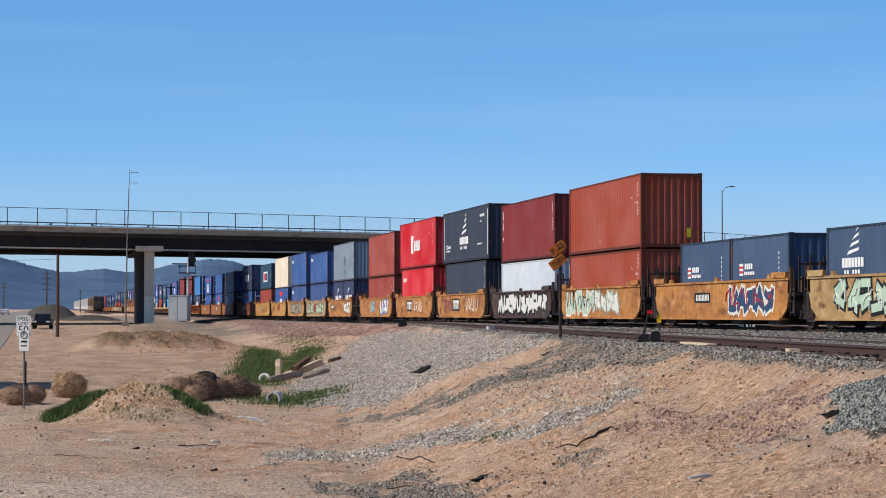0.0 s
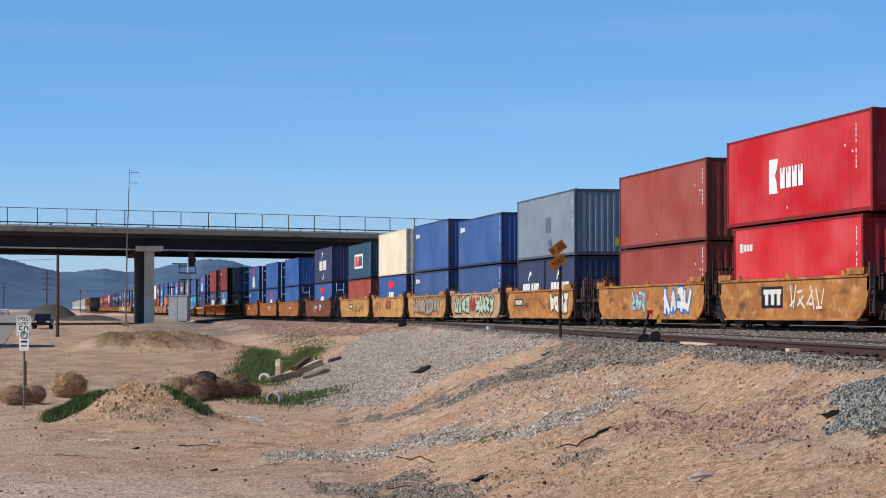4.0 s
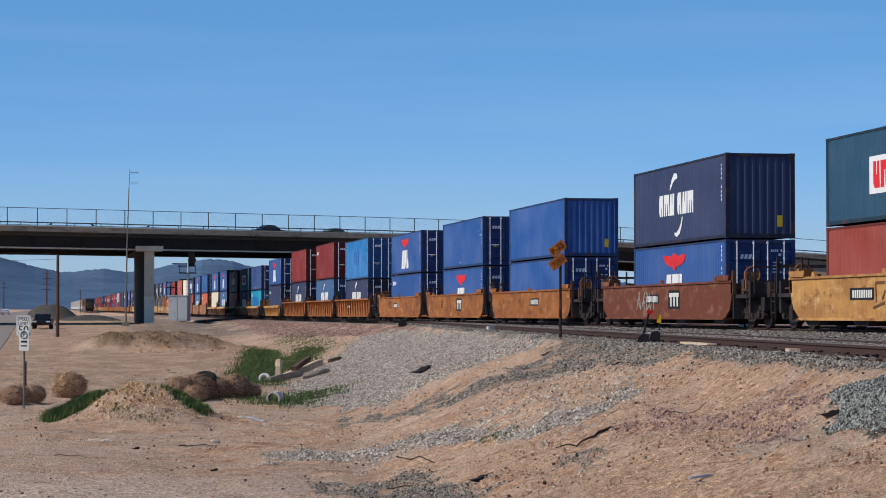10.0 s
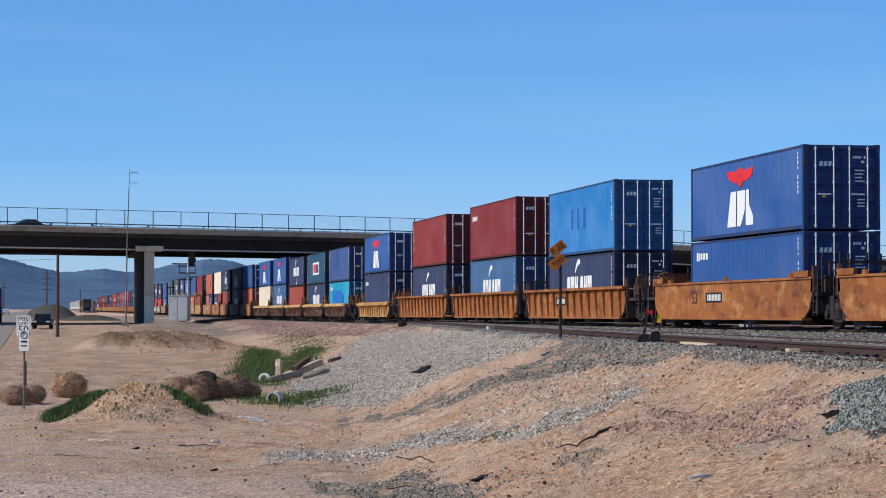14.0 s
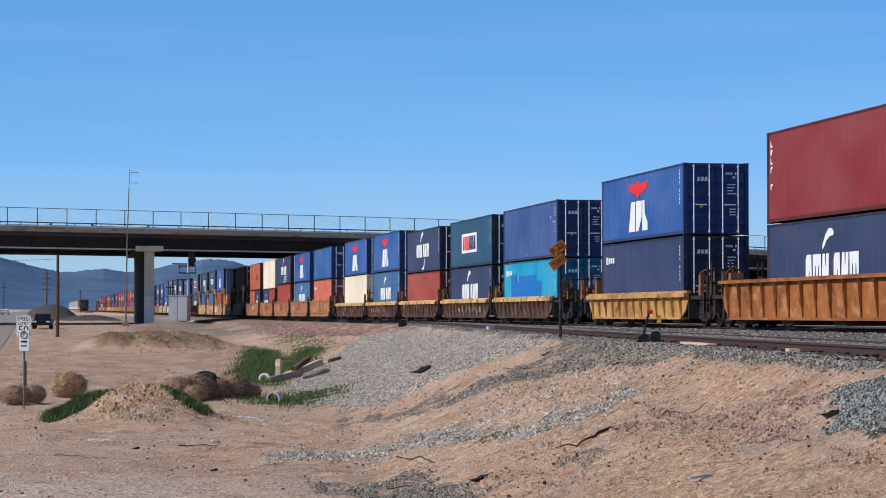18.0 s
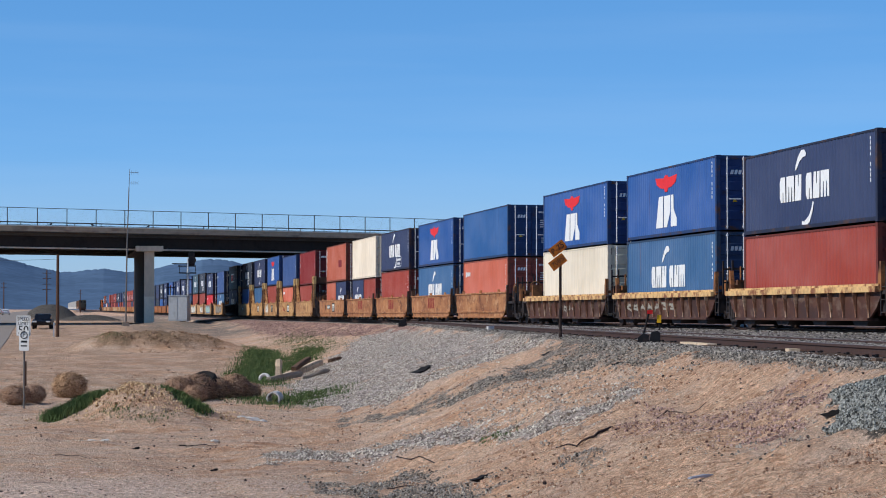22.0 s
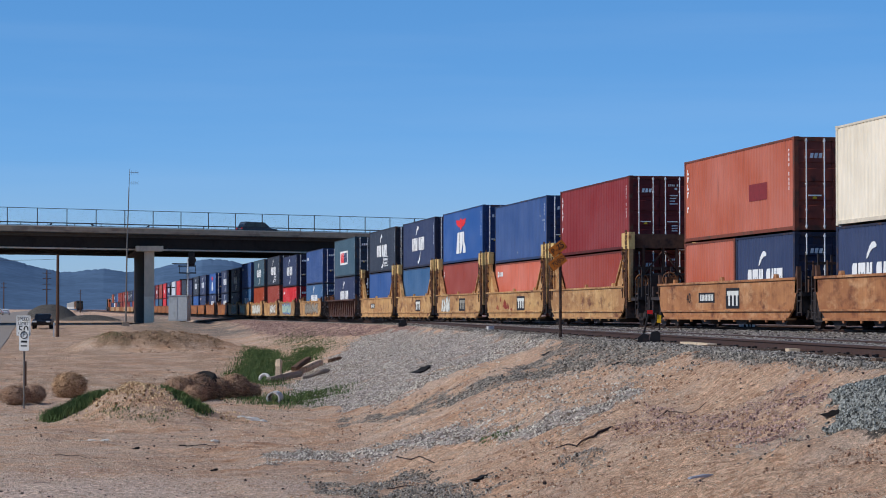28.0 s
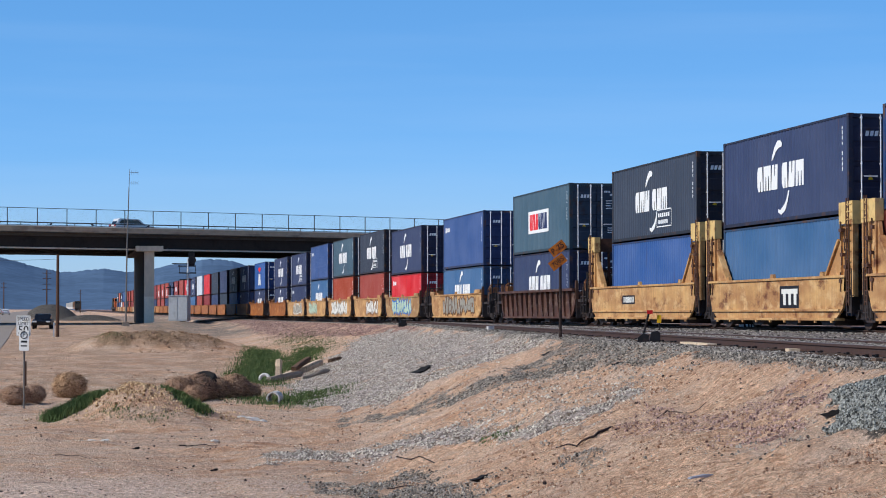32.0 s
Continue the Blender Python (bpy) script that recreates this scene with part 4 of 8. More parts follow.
def container(colour, logo, doors, height=2.896, length=CL, light=False):
    """A shipping container, origin at the middle of its underside; its leading end is at -y."""
    mat = paint(colour, COLOURS[colour], at=0.78 if colour == "cream" else 0.65)
    dark = frame_paint(colour)
    bleached = colour in ("cream", "white")
    # door tone darkened to stand in for shade on the end face
    shaded_end_mat = surface("door_" + colour, tuple(c * k for c, k in zip(COLOURS[colour], (0.95, 0.95, 0.92) if bleached else (0.7, 0.64, 0.68))), rough=0.6, grain=5, amount=0.12, second=(120, 96, 78) if bleached else (60, 44, 40), patch=1.6, patch_at=0.68 if bleached else 0.58, bump=0.05)
    doors = doors and not light
    t = thing("shipping_container", Matrix(), f"{COLOUR_WORDS[colour]} container {LOGO_WORDS[logo]} on a wagon", "container", group="containers of the train")
    hw, hl, h = CW / 2, length / 2, height
    key = (round(h, 2), round(length, 1))
    side = cached(("side_wall", key), lambda bm: corrugated(bm, length - 0.3, 0.14, h - 0.07, 0.02, 0.278, "y"))
    part("side_wall", side, mat, t, at=pose(-hw + 0.012, 0, 0))
    part("side_wall", side, mat, t, at=pose(hw - 0.012, 0, 0, 0, 0, 180))
    end = cached(("end_wall", key[0]), lambda bm: corrugated(bm, CW - 0.3, 0.16, h - 0.13, 0.036, 0.262, "x"))
    part("end_wall", end, mat, t, at=pose(0, hl - 0.02, 0, 0, 0, 180))
    if not doors:
        part("end_wall", end, mat, t, at=pose(0, -hl + 0.02, 0))
        if not light and length > 8:
            part("sticker", cached(("sticker",), lambda bm: box(bm, 0.6, 0.78, -0.003, 0.0, 0.4, 0.78)), PLACARD, t, "small yellow sticker on the end wall", at=pose(0, -hl + 0.018, 0))
    else:
        def leaf(bm):
            pts = [(0.05, 0.16), (0.05, h - 0.14), (0.0, h - 0.14)]
            for k in (3, 2, 1, 0):
                z = 0.35 + k * (h - 0.6) / 4
                zt = z + (h - 0.6) / 4 - 0.14
                pts += [(0.0, zt), (-0.035, zt - 0.03), (-0.035, z + 0.03), (0.0, z)]
            prism(bm, pts + [(0.0, 0.16)], "x", 0.01, 1.07)

        def bars(bm):
            rod(bm, (0, 0, 0.06), (0, 0, h - 0.05), 0.02, seg=8)
            for z in (0.1, h - 0.16):                     # cams at both ends
                box(bm, -0.035, 0.035, -0.015, 0.04, z, z + 0.06)
            for z in (0.62, 1.42, h - 0.66):              # guides
                box(bm, -0.03, 0.03, -0.01, 0.04, z, z + 0.04)

        def door_marks(bm):
            for k in range(6):
                if k != 4:
                    box(bm, 0.36 + 0.07 * k, 0.41 + 0.07 * k, -0.004, 0.0, h - 0.42, h - 0.34)
            box(bm, 0.62, 0.72, -0.004, 0.0, h - 0.56, h - 0.48)
            for k in range(4):
                box(bm, 0.42, 0.74 - 0.05 * (k % 3), -0.004, 0.0, h - 0.8 - 0.11 * k, h - 0.76 - 0.11 * k)
            for k in range(3):
                box(bm, 0.5, 0.74, -0.004, 0.0, 0.9 - 0.1 * k, 0.94 - 0.1 * k)

        def placard(bm):
            prism(bm, [(0.0, 0.0), (0.16, 0.0), (0.08, 0.14)], "y", -0.004, 0.0)

        def stamp(bm):                                   # owner's mark as three leaning blocks
            for k in range(3):
                prism(bm, [(0.14 * k, 0), (0.14 * k + 0.1, 0), (0.14 * k + 0.13, 0.15), (0.14 * k + 0.03, 0.15)], "y", -0.004, 0.0)

        def gasket(bm):                                 # dark seal round the leaf
            for a, b, lo, hi in ((0.0, 0.035, 0.1, h - 0.08), (1.045, 1.08, 0.1, h - 0.08), (0.035, 1.045, 0.1, 0.17), (0.035, 1.045, h - 0.14, h - 0.08)):
                box(bm, a, b, -0.012, 0.0, lo, hi)

        def handle(bm):
            box(bm, 0.0, 0.42, -0.02, 0.0, 1.06, 1.1)
        for sx in (1, -1):
            d = part("door", cached(("door", key[0]), leaf), shaded_end_mat, t, at=pose(0, -hl + 0.05, 0) if sx > 0 else pose(-1.08, -hl + 0.05, 0))
            for bx in (0.24, 0.82):
                part("locking_bar", cached(("locking_bar", key[0]), bars), BAR, d, "galvanised locking bar", at=pose(bx, -0.07, 0))
            if bleached:
                part("gasket", cached(("gasket", key[0]), gasket), STEEL_DARK, d, "black rubber door seal")
            part("handle", cached(("handle",), handle), BAR, d, at=pose(0.3, -0.08, 0))
            if sx < 0 and colour not in ("cream", "white"):
                part("marking", cached(("door_stamp", key[0]), stamp), WHITE_MARK, d, at=pose(0.36, -0.037, h - 0.66))
                part("placard", cached(("door_placard", key[0]), placard), PLACARD, d, "small yellow warning triangle", at=pose(0.44, -0.037, 0.98))
            if sx > 0 and colour not in ("cream", "white"):
                part("marking", cached(("door_marking", key[0]), door_marks), WHITE_MARK, d, at=pose(0, -0.036, 0))
    part("roof", cached(("roof", key), lambda bm: box(bm, -hw + 0.04, hw - 0.04, -hl + 0.05, hl - 0.05, h - 0.05, h - 0.02)), mat, t)
    part("floor", cached(("floor", key), lambda bm: box(bm, -hw + 0.06, hw - 0.06, -hl + 0.06, hl - 0.06, 0.12, 0.16)), STEEL_DARK, t)

    def rail_top(bm):
        box(bm, 0, 0.06, -hl + 0.15, hl - 0.15, h - 0.07, h - 0.01)

    def rail_low(bm):
        box(bm, 0, 0.05, -hl + 0.15, hl - 0.15, 0.03, 0.14)
    for x, r in ((-hw, 0), (hw, 180))[:1 if light else 2]:
        part("top_rail", cached(("top_rail", key), rail_top), dark, t, at=pose(x, 0, 0, 0, 0, r))
        part("bottom_rail", cached(("bottom_rail", key), rail_low), dark, t, at=pose(x, 0, 0, 0, 0, r))

    def post(bm):
        box(bm, 0, 0.14, 0, 0.16, 0.11, h - 0.11)
        box(bm, -0.004, 0.166, -0.004, 0.18, 0, 0.118)
        box(bm, -0.004, 0.166, -0.004, 0.18, h - 0.118, h)

    def post2(bm):
        box(bm, 0, 0.14, -0.16, 0, 0.11, h - 0.11)
        box(bm, -0.004, 0.166, -0.18, 0.004, 0, 0.118)
        box(bm, -0.004, 0.166, -0.18, 0.004, h - 0.118, h)
    for x, y, r in ((-hw, -hl, 0), (hw, hl, 180)):
        part("corner_post", cached(("corner_post", key[0]), post), dark, t, at=pose(x, y, 0, 0, 0, r))
    for x, y, r in ((-hw, hl, 0), (hw, -hl, 180)):
        part("corner_post", cached(("corner_post_b", key[0]), post2), dark, t, at=pose(x, y, 0, 0, 0, r))
    for y in (-hl + 0.055, hl - 0.055):
        part("door_header", cached(("door_header", key[0]), lambda bm: box(bm, -hw + 0.14, hw - 0.14, -0.05, 0.05, h - 0.13, h - 0.012)), dark, t, at=pose(0, y, 0))
        if not light:
            part("door_sill", cached(("door_sill", key[0]), lambda bm: box(bm, -hw + 0.14, hw - 0.14, -0.05, 0.05, 0.02, 0.16)), dark, t, at=pose(0, y, 0))
    small = length < 8
    for kind, m in LOGOS[logo]:
        if small and kind in ("codes", "yard", "small", "flecks"):
            continue
        sc = 0.78 if small else 1.0
        at = pose(-hw + 0.010, LOGO_Y.get(kind, 0.0) * (0.3 if small else 1), h / 2 + LOGO_Z.get(kind, 0.0) + (0.0 if not small else -0.1)) @ Matrix.Scale(sc * LOGO_S.get(kind, 1.0), 4)
        if light or kind in ("codes", "yard", "small", "mini", "mini_flag", "mini_codes", "tag", "flecks", "stripes", "low_flag"):
            tagged(part("marking", cached(("marking", kind), lambda bm: logo_shapes(bm, kind)), m, t, at=at), kind="stuff")
        else:
            tmp = bmesh.new()
            count = logo_shapes(tmp, kind)
            tmp.free()
            for k in range(count):
                part("marking", cached(("marking", kind, k), lambda bm: logo_shapes(bm, kind, k)), m, t, at=at)
    return t


WELL = dict(gold=(200, 152, 86), worn=(198, 156, 104), orange=(192, 132, 70), yellow=(202, 160, 104), ochre=(180, 126, 82), brown=(112, 60, 42), darkbrown=(66, 46, 42), rusty=(166, 101, 46), amber=(194, 148, 86), pale=(202, 172, 130), black=(52, 48, 50), cream=(178, 148, 100))


def truck(parent, y, name="truck"):
    """A two-axle bogie under a wagon's end."""
    def frame_shape(bm):
        prism(bm, [(-1.25, 0.42), (-1.15, 0.3), (-0.45, 0.3), (-0.3, 0.22), (0.3, 0.22), (0.45, 0.3), (1.15, 0.3), (1.25, 0.42), (1.15, 0.62), (0.5, 0.66), (0.4, 0.8), (-0.4, 0.8), (-0.5, 0.66), (-1.15, 0.62)], "x", -0.09, 0.09)
        for k in range(3):
            rod(bm, (-0.12, -0.2 + 0.2 * k, 0.34), (-0.12, -0.2 + 0.2 * k, 0.62), 0.07, seg=8)
        for k in (-0.88, 0.88):
            rod(bm, (-0.16, k, 0.46), (0.02, k, 0.46), 0.13, seg=10)

    def bolster(bm):
        box(bm, -1.0, 1.0, -0.22, 0.22, 0.5, 0.85)
        box(bm, -0.35, 0.35, -0.3, 0.3, 0.85, 1.0)

    def wheel(bm):
        rod(bm, (-0.07, 0, 0), (0.06, 0, 0), 0.46, seg=24)
        rod(bm, (0.04, 0, 0), (0.07, 0, 0), 0.485, seg=24)
        rod(bm, (-0.1, 0, 0), (-0.06, 0, 0), 0.16, seg=12)

    def axle(bm):
        rod(bm, (-0.8, 0, 0), (0.8, 0, 0), 0.08, seg=8)
    b = part(name, cached(("bolster",), bolster), STEEL_DARK, parent, "rusty dark steel bogie", at=pose(0, y, 0))
    for x, r in ((-1.0, 0), (1.0, 180)):
        part("side_frame", cached(("side_frame",), frame_shape), STEEL_DARK, b, at=pose(x, 0, 0, 0, 0, r))
    for yy in (-0.88, 0.88):
        part("axle", cached(("axle",), axle), STEEL_DARK, b, at=pose(0, yy, 0.46))
        for x, r in ((-0.76, 0), (0.76, 180)):
            part("wheel", cached(("wheel",), wheel), WHEEL, b, at=pose(x, yy, 0.46, 0, 0, r))


BRACKET = surface("bracket_rust", (150, 100, 62), rough=0.85, grain=6, amount=0.3, second=(84, 56, 44), patch=2.2, patch_at=0.48, bump=0.1)
RUSTED = surface("rusted_steel", (88, 62, 50), rough=0.85, grain=6, amount=0.3, second=(50, 38, 36), patch=1.4, bump=0.15)
WHEEL = surface("wheel_steel", (74, 62, 58), rough=0.6, metal=0.3, grain=10, amount=0.25, second=(52, 46, 44), bump=0.1)


def wagon_paint(colour):
    """Wagon enamel: blotches of rust, pale scuffs where it is rubbed, faint runs down the side."""
    name = "wagon_" + colour
    if name in MATS:
        return MATS[name]
    m = bpy.data.materials.new(name)
    m.use_nodes = True
    n, l = m.node_tree.nodes, m.node_tree.links
    b = n["Principled BSDF"]
    b.inputs["Roughness"].default_value, b.inputs["Specular IOR Level"].default_value = 0.7, 0.3
    co, info, add = n.new("ShaderNodeTexCoord"), n.new("ShaderNodeObjectInfo"), n.new("ShaderNodeVectorMath")
    off = n.new("ShaderNodeMath")
    off.operation, off.inputs[1].default_value = "MULTIPLY", 61.0
    l.new(info.outputs["Random"], off.inputs[0])
    l.new(co.outputs["Object"], add.inputs[0])
    l.new(off.outputs[0], add.inputs[1])

    def field(scale, detail, stretch, lo, hi):
        mp, t, r = n.new("ShaderNodeMapping"), n.new("ShaderNodeTexNoise"), n.new("ShaderNodeMapRange")
        mp.inputs["Scale"].default_value = stretch
        t.inputs["Scale"].default_value, t.inputs["Detail"].default_value, t.inputs["Roughness"].default_value = scale, detail, 0.65
        r.inputs["From Min"].default_value, r.inputs["From Max"].default_value = lo, hi
        l.new(add.outputs[0], mp.inputs[0])
        l.new(mp.outputs[0], t.inputs["Vector"])
        l.new(t.outputs[0], r.inputs["Value"])
        return r.outputs[0]

    def over(f, a, c):
        x = n.new("ShaderNodeMix")
        x.data_type = "RGBA"
        x.inputs["B"].default_value = c
        l.new(f, x.inputs["Factor"])
        l.new(a, x.inputs["A"])
        return x.outputs["Result"]
    rgb = WELL[colour]
    base = n.new("ShaderNodeRGB")
    base.outputs[0].default_value = lin(*rgb)
    dim = tuple(0.62 * c + 0.38 * k for c, k in zip(rgb, (112, 62, 38)))
    out = over(field(0.7, 6, (1, 0.5, 1.0), 0.38, 0.58), base.outputs[0], lin(*dim))
    rust = (104, 60, 40) if colour not in ("darkbrown", "black") else (92, 62, 48)
    out = over(field(1.7, 9, (1, 0.5, 1.0), 0.51 if colour in ("rusty", "orange", "ochre", "worn", "brown") else 0.55, 0.67), out, lin(*rust))
    out = over(field(2.4, 9, (1, 0.5, 1.0), 0.52, 0.68), out, lin(*(0.7 * c + 0.3 * k for c, k in zip(rgb, (226, 204, 170)))))
    runs = n.new("ShaderNodeHueSaturation")
    rr = n.new("ShaderNodeMapRange")
    rr.inputs["To Min"].default_value, rr.inputs["To Max"].default_value = 0.86, 1.12
    l.new(field(7.0, 4, (1, 1, 0.07), 0.3, 0.7), rr.inputs["Value"])
    l.new(rr.outputs[0], runs.inputs["Value"])
    l.new(out, runs.inputs["Color"])
    l.new(runs.outputs[0], b.inputs["Base Color"])
    MATS[name] = m
    return m


def well_car(kind, colour, front, back, light=False, room_f=1.5, room_b=1.5):
    """A well wagon for one pair of containers, origin at the middle of the well at rail level. front, back: the ends of its body along y;
    room_f, room_b: the free room to the next bodies, into which a low deck runs out where the wagon has a bogie of its own."""
    mat = wagon_paint(colour)
    words = {"smooth": "plain-sided", "ribbed": "ribbed", "low": "low ribbed", "flange": "flanged", "tower": "bulkhead"}[kind]
    t = thing("well_wagon", Matrix(), f"{words} {colour} double-stack well wagon, stained with rust", "rail wagon", group="wagons of the train")
    y0, y1 = front, back
    e0 = y0 - (min(1.5, room_f / 2 - 0.35) if room_f >= 2.6 else 0)
    e1 = y1 + (min(1.5, room_b / 2 - 0.35) if room_b >= 2.6 else 0)
    top = {"low": 1.22, "ribbed": 1.46}.get(kind, 1.5)
    key = (kind, round(y0, 2), round(y1, 2))

    def side(bm):
        prism(bm, [(y0 + 0.95, 0.32), (y1 - 0.95, 0.32), (y1 - 0.4, 0.62), (y1 - 0.1, top - 0.3), (y1 - 0.1, top), (y0 + 0.1, top), (y0 + 0.1, top - 0.3), (y0 + 0.4, 0.62)], "x", 0.0, 0.06)

    def chord(bm):
        box(bm, -0.05 if kind != "ribbed" else -0.15, 0.12, y0 + 0.1, y1 - 0.1, top, top + (0.07 if kind != "ribbed" else 0.11))
        if kind == "low":
            box(bm, -0.15, 0.0, y0 + 0.1, y1 - 0.1, top - 0.16, top)

    def sill(bm):
        box(bm, -0.07, 0.25, y0 + 0.9, y1 - 0.9, 0.27, 0.34)
        if kind in ("flange", "tower"):
            box(bm, -0.06, 0.0, y0 + 0.6, y1 - 0.6, 0.54, 0.6)
            for k in range(9):
                yy = y0 + 1.2 + k * (y1 - y0 - 2.4) / 8
                box(bm, -0.07, -0.02, yy - 0.06, yy + 0.06, 0.2, 0.28)

    def rib(bm):                              # a gusset that widens to the lip above it
        zt = top - 0.003 - (0.16 if kind == "low" else 0)
        for a in (-0.035, 0.02):
            prism(bm, [(-0.035, 0.36), (0.0, 0.36), (0.0, zt), (-0.13, zt), (-0.13, zt - 0.08)], "y", a, a + 0.015)
        box(bm, -0.05, -0.034, -0.04, 0.04, 0.36, zt - 0.1)
    pale_lip = kind == "low" and colour == "darkbrown"
    chord_mat = MAT_YELLOW if pale_lip else mat
    for x, r in ((-1.5, 0), (1.5, 180)):
        m = pose(x, 0, 0) if not r else pose(x, 0, 0) @ Matrix.Diagonal((-1, 1, 1, 1))
        sd_ = part("side_sill", cached(("side", key), side), mat, t, at=m)
        part("top_chord", cached(("chord", key), chord), chord_mat, sd_)
        part("bottom_chord", cached(("sill", key), sill), mat, sd_)
        if kind in ("ribbed", "low"):
            n = 14 if kind == "ribbed" else 13
            for k in range(n):
                part("rib", cached(("rib", kind), rib), RIB_PALE if pale_lip else mat, sd_, at=pose(0, y0 + 0.9 + k * (y1 - y0 - 1.8) / (n - 1), 0))
        elif not light:
            def pad(bm):
                prism(bm, [(-0.16, top + 0.07), (0.16, top + 0.07), (0.1, top + 0.2), (-0.1, top + 0.2)], "x", 0.0, 0.1)
            for k in range(3):
                part("guide", cached(("guide", kind), pad), mat, sd_, at=pose(0, y0 + 2.2 + k * (y1 - y0 - 4.4) / 2, 0))
            if kind == "smooth":
                def flare(bm):
                    prism(bm, [(-0.65, top + 0.07), (0.65, top + 0.07), (0.72, top + 0.25), (-0.72, top + 0.25)], "x", -0.09, 0.02)
                for yy in (y0 + 0.95, y1 - 0.95):
                    part("corner_guide", cached(("corner_guide",), flare), mat, sd_, at=pose(0, yy, 0))
    for k in range(2 if light else 4):
        part("cross_bearer", cached(("cross_bearer",), lambda bm: prism(bm, [(-0.75, 0.3), (-0.45, 0.12), (0.45, 0.12), (0.75, 0.3)], "x", -1.4, 1.4)), STEEL_DARK, t, at=pose(0, y0 + 1.9 + k * (y1 - y0 - 3.8) / 3, 0))
    for yy, ys, sgn in ((e0, y0, 1), (e1, y1, -1)) if not light else ():
        def platform(bm):
            box(bm, -1.35, 1.35, 0.1, 0.3, 0.5, top)
            box(bm, -1.45, 1.45, -0.25, 0.12, 1.0, 1.12)
            box(bm, -0.3, 0.3, -1.0, 0.12, 0.75, 1.05)

        def steps(bm):
            for z in (0.5, 0.85, 1.2):
                rod(bm, (-1.48, -0.28, z), (-1.48, 0.1, z), 0.018, seg=6)
            for yv in (-0.28, 0.1):
                rod(bm, (-1.48, yv, 0.4), (-1.48, yv, 1.75), 0.018, seg=6)

        def rails(bm):
            for x in (-1.3, -0.5, 0.5, 1.3):
                box(bm, x - 0.03, x + 0.03, -0.24, -0.18, 1.1, 2.25)
            box(bm, -1.3, 1.3, -0.24, -0.18, 1.95, 2.01)
            box(bm, -1.3, 1.3, -0.24, -0.18, 1.5, 1.55)

        def gear(bm):
            box(bm, -0.9, -0.4, -0.5, -0.1, 1.0, 1.5)
            rod(bm, (-0.4, -0.3, 1.35), (0.6, -0.3, 1.35), 0.17, seg=10)
            box(bm, 0.5, 0.85, -0.45, -0.15, 1.0, 1.75)
            prism(bm, [(-0.55, 0.55), (0.05, 0.55), (0.1, 1.0), (-0.6, 1.0)], "x", -1.1, 1.1)
        e = part("end_platform", cached(("platform", kind), platform), STEEL_DARK, t, at=pose(0, yy, 0) @ Matrix.Diagonal((1, sgn, 1, 1)))
        part("ladder", cached(("ladder",), steps), STEEL_DARK, e)
        out = abs(ys - yy)
        if out > 0.3:
            def deck(bm):
                box(bm, -0.75, 0.75, 0.3, out + 0.1, 0.86, 1.02)
                box(bm, -1.46, 1.46, out + 0.1, out + 0.2, 0.3, top - 0.02)
                prism(bm, [(-1.4, 0.98), (-1.4, 1.1), (-1.3, 1.1), (-1.3, 0.98)], "y", 0.1, out + 0.15)
                prism(bm, [(1.3, 0.98), (1.3, 1.1), (1.4, 1.1), (1.4, 0.98)], "y", 0.1, out + 0.15)

            def hose(bm):
                box(bm, -1.1, -0.5, 0.5, 1.1, 1.02, 1.5)
                rod(bm, (-1.2, 0.3, 1.25), (-1.2, out, 1.25), 0.04, seg=6)
                rod(bm, (0.2, 0.3, 1.2), (0.2, 1.3, 1.2), 0.15, seg=10)
            part("end_deck", cached(("end_deck", round(out, 2), top), deck), STEEL_DARK, e)
            part("air_tank", cached(("air_tank", round(out, 2)), hose), RUSTED, e, "rusted air tank and valve box")
            def hand_wheel(bm):
                ring(bm, 0.26, 0.025, 20, 6, "y")
                for a in range(3):
                    u = Vector((math.cos(a * 1.047), 0, math.sin(a * 1.047))) * 0.26
                    rod(bm, u, -u, 0.016, seg=5)
                box(bm, -0.2, 0.25, 0.04, 0.3, -0.5, 0.1)
            part("hand_wheel", cached(("hand_wheel",), hand_wheel), BRACKET, e, "rusty orange brake wheel and housing", at=pose(-0.95, out - 0.35, 1.75))
        e_side = Matrix() if kind == "low" else pose(0, out, 0)

        def posts(bm):
            prism(bm, [(0.02, 1.1), (0.3, 1.1), (0.24, 1.62), (0.14, 1.9), (0.04, 1.9)], "x", -1.5, -1.38)
            box(bm, -1.38, -0.95, 0.06, 0.2, 1.3, 1.42)
            box(bm, -1.2, -0.92, -0.2, 0.1, 1.12, 1.6)
            rod(bm, (-1.05, -0.12, 1.6), (-1.05, -0.12, 2.05), 0.03, seg=6)
        part("corner_bracket", cached(("corner_bracket",), posts), BRACKET if kind == "low" else RUSTED, e, "rusted bracket and brake box", at=e_side)
        part("hand_rail", cached(("hand_rail",), rails), STEEL_DARK, e)
        part("brake_gear", cached(("brake_gear",), gear), STEEL_DARK, e)
        if kind == "tower":
            def tower(bm):
                prism(bm, [(-0.34, 0.95), (0.12, 0.95), (0.12, 1.56), (1.9, 1.56), (0.84, 2.56), (0.7, 3.0), (-0.38, 3.0)], "x", 0.02, 0.12)
                for a in (-0.38, 0.1, 0.58):             # upright stiffeners
                    box(bm, -0.05, 0.02, a, a + 0.09, 1.5 if a > 0.3 else 1.0, 3.0)
                prism(bm, [(1.9, 1.56), (1.98, 1.6), (0.9, 2.62), (0.84, 2.56)], "x", -0.05, 0.14)

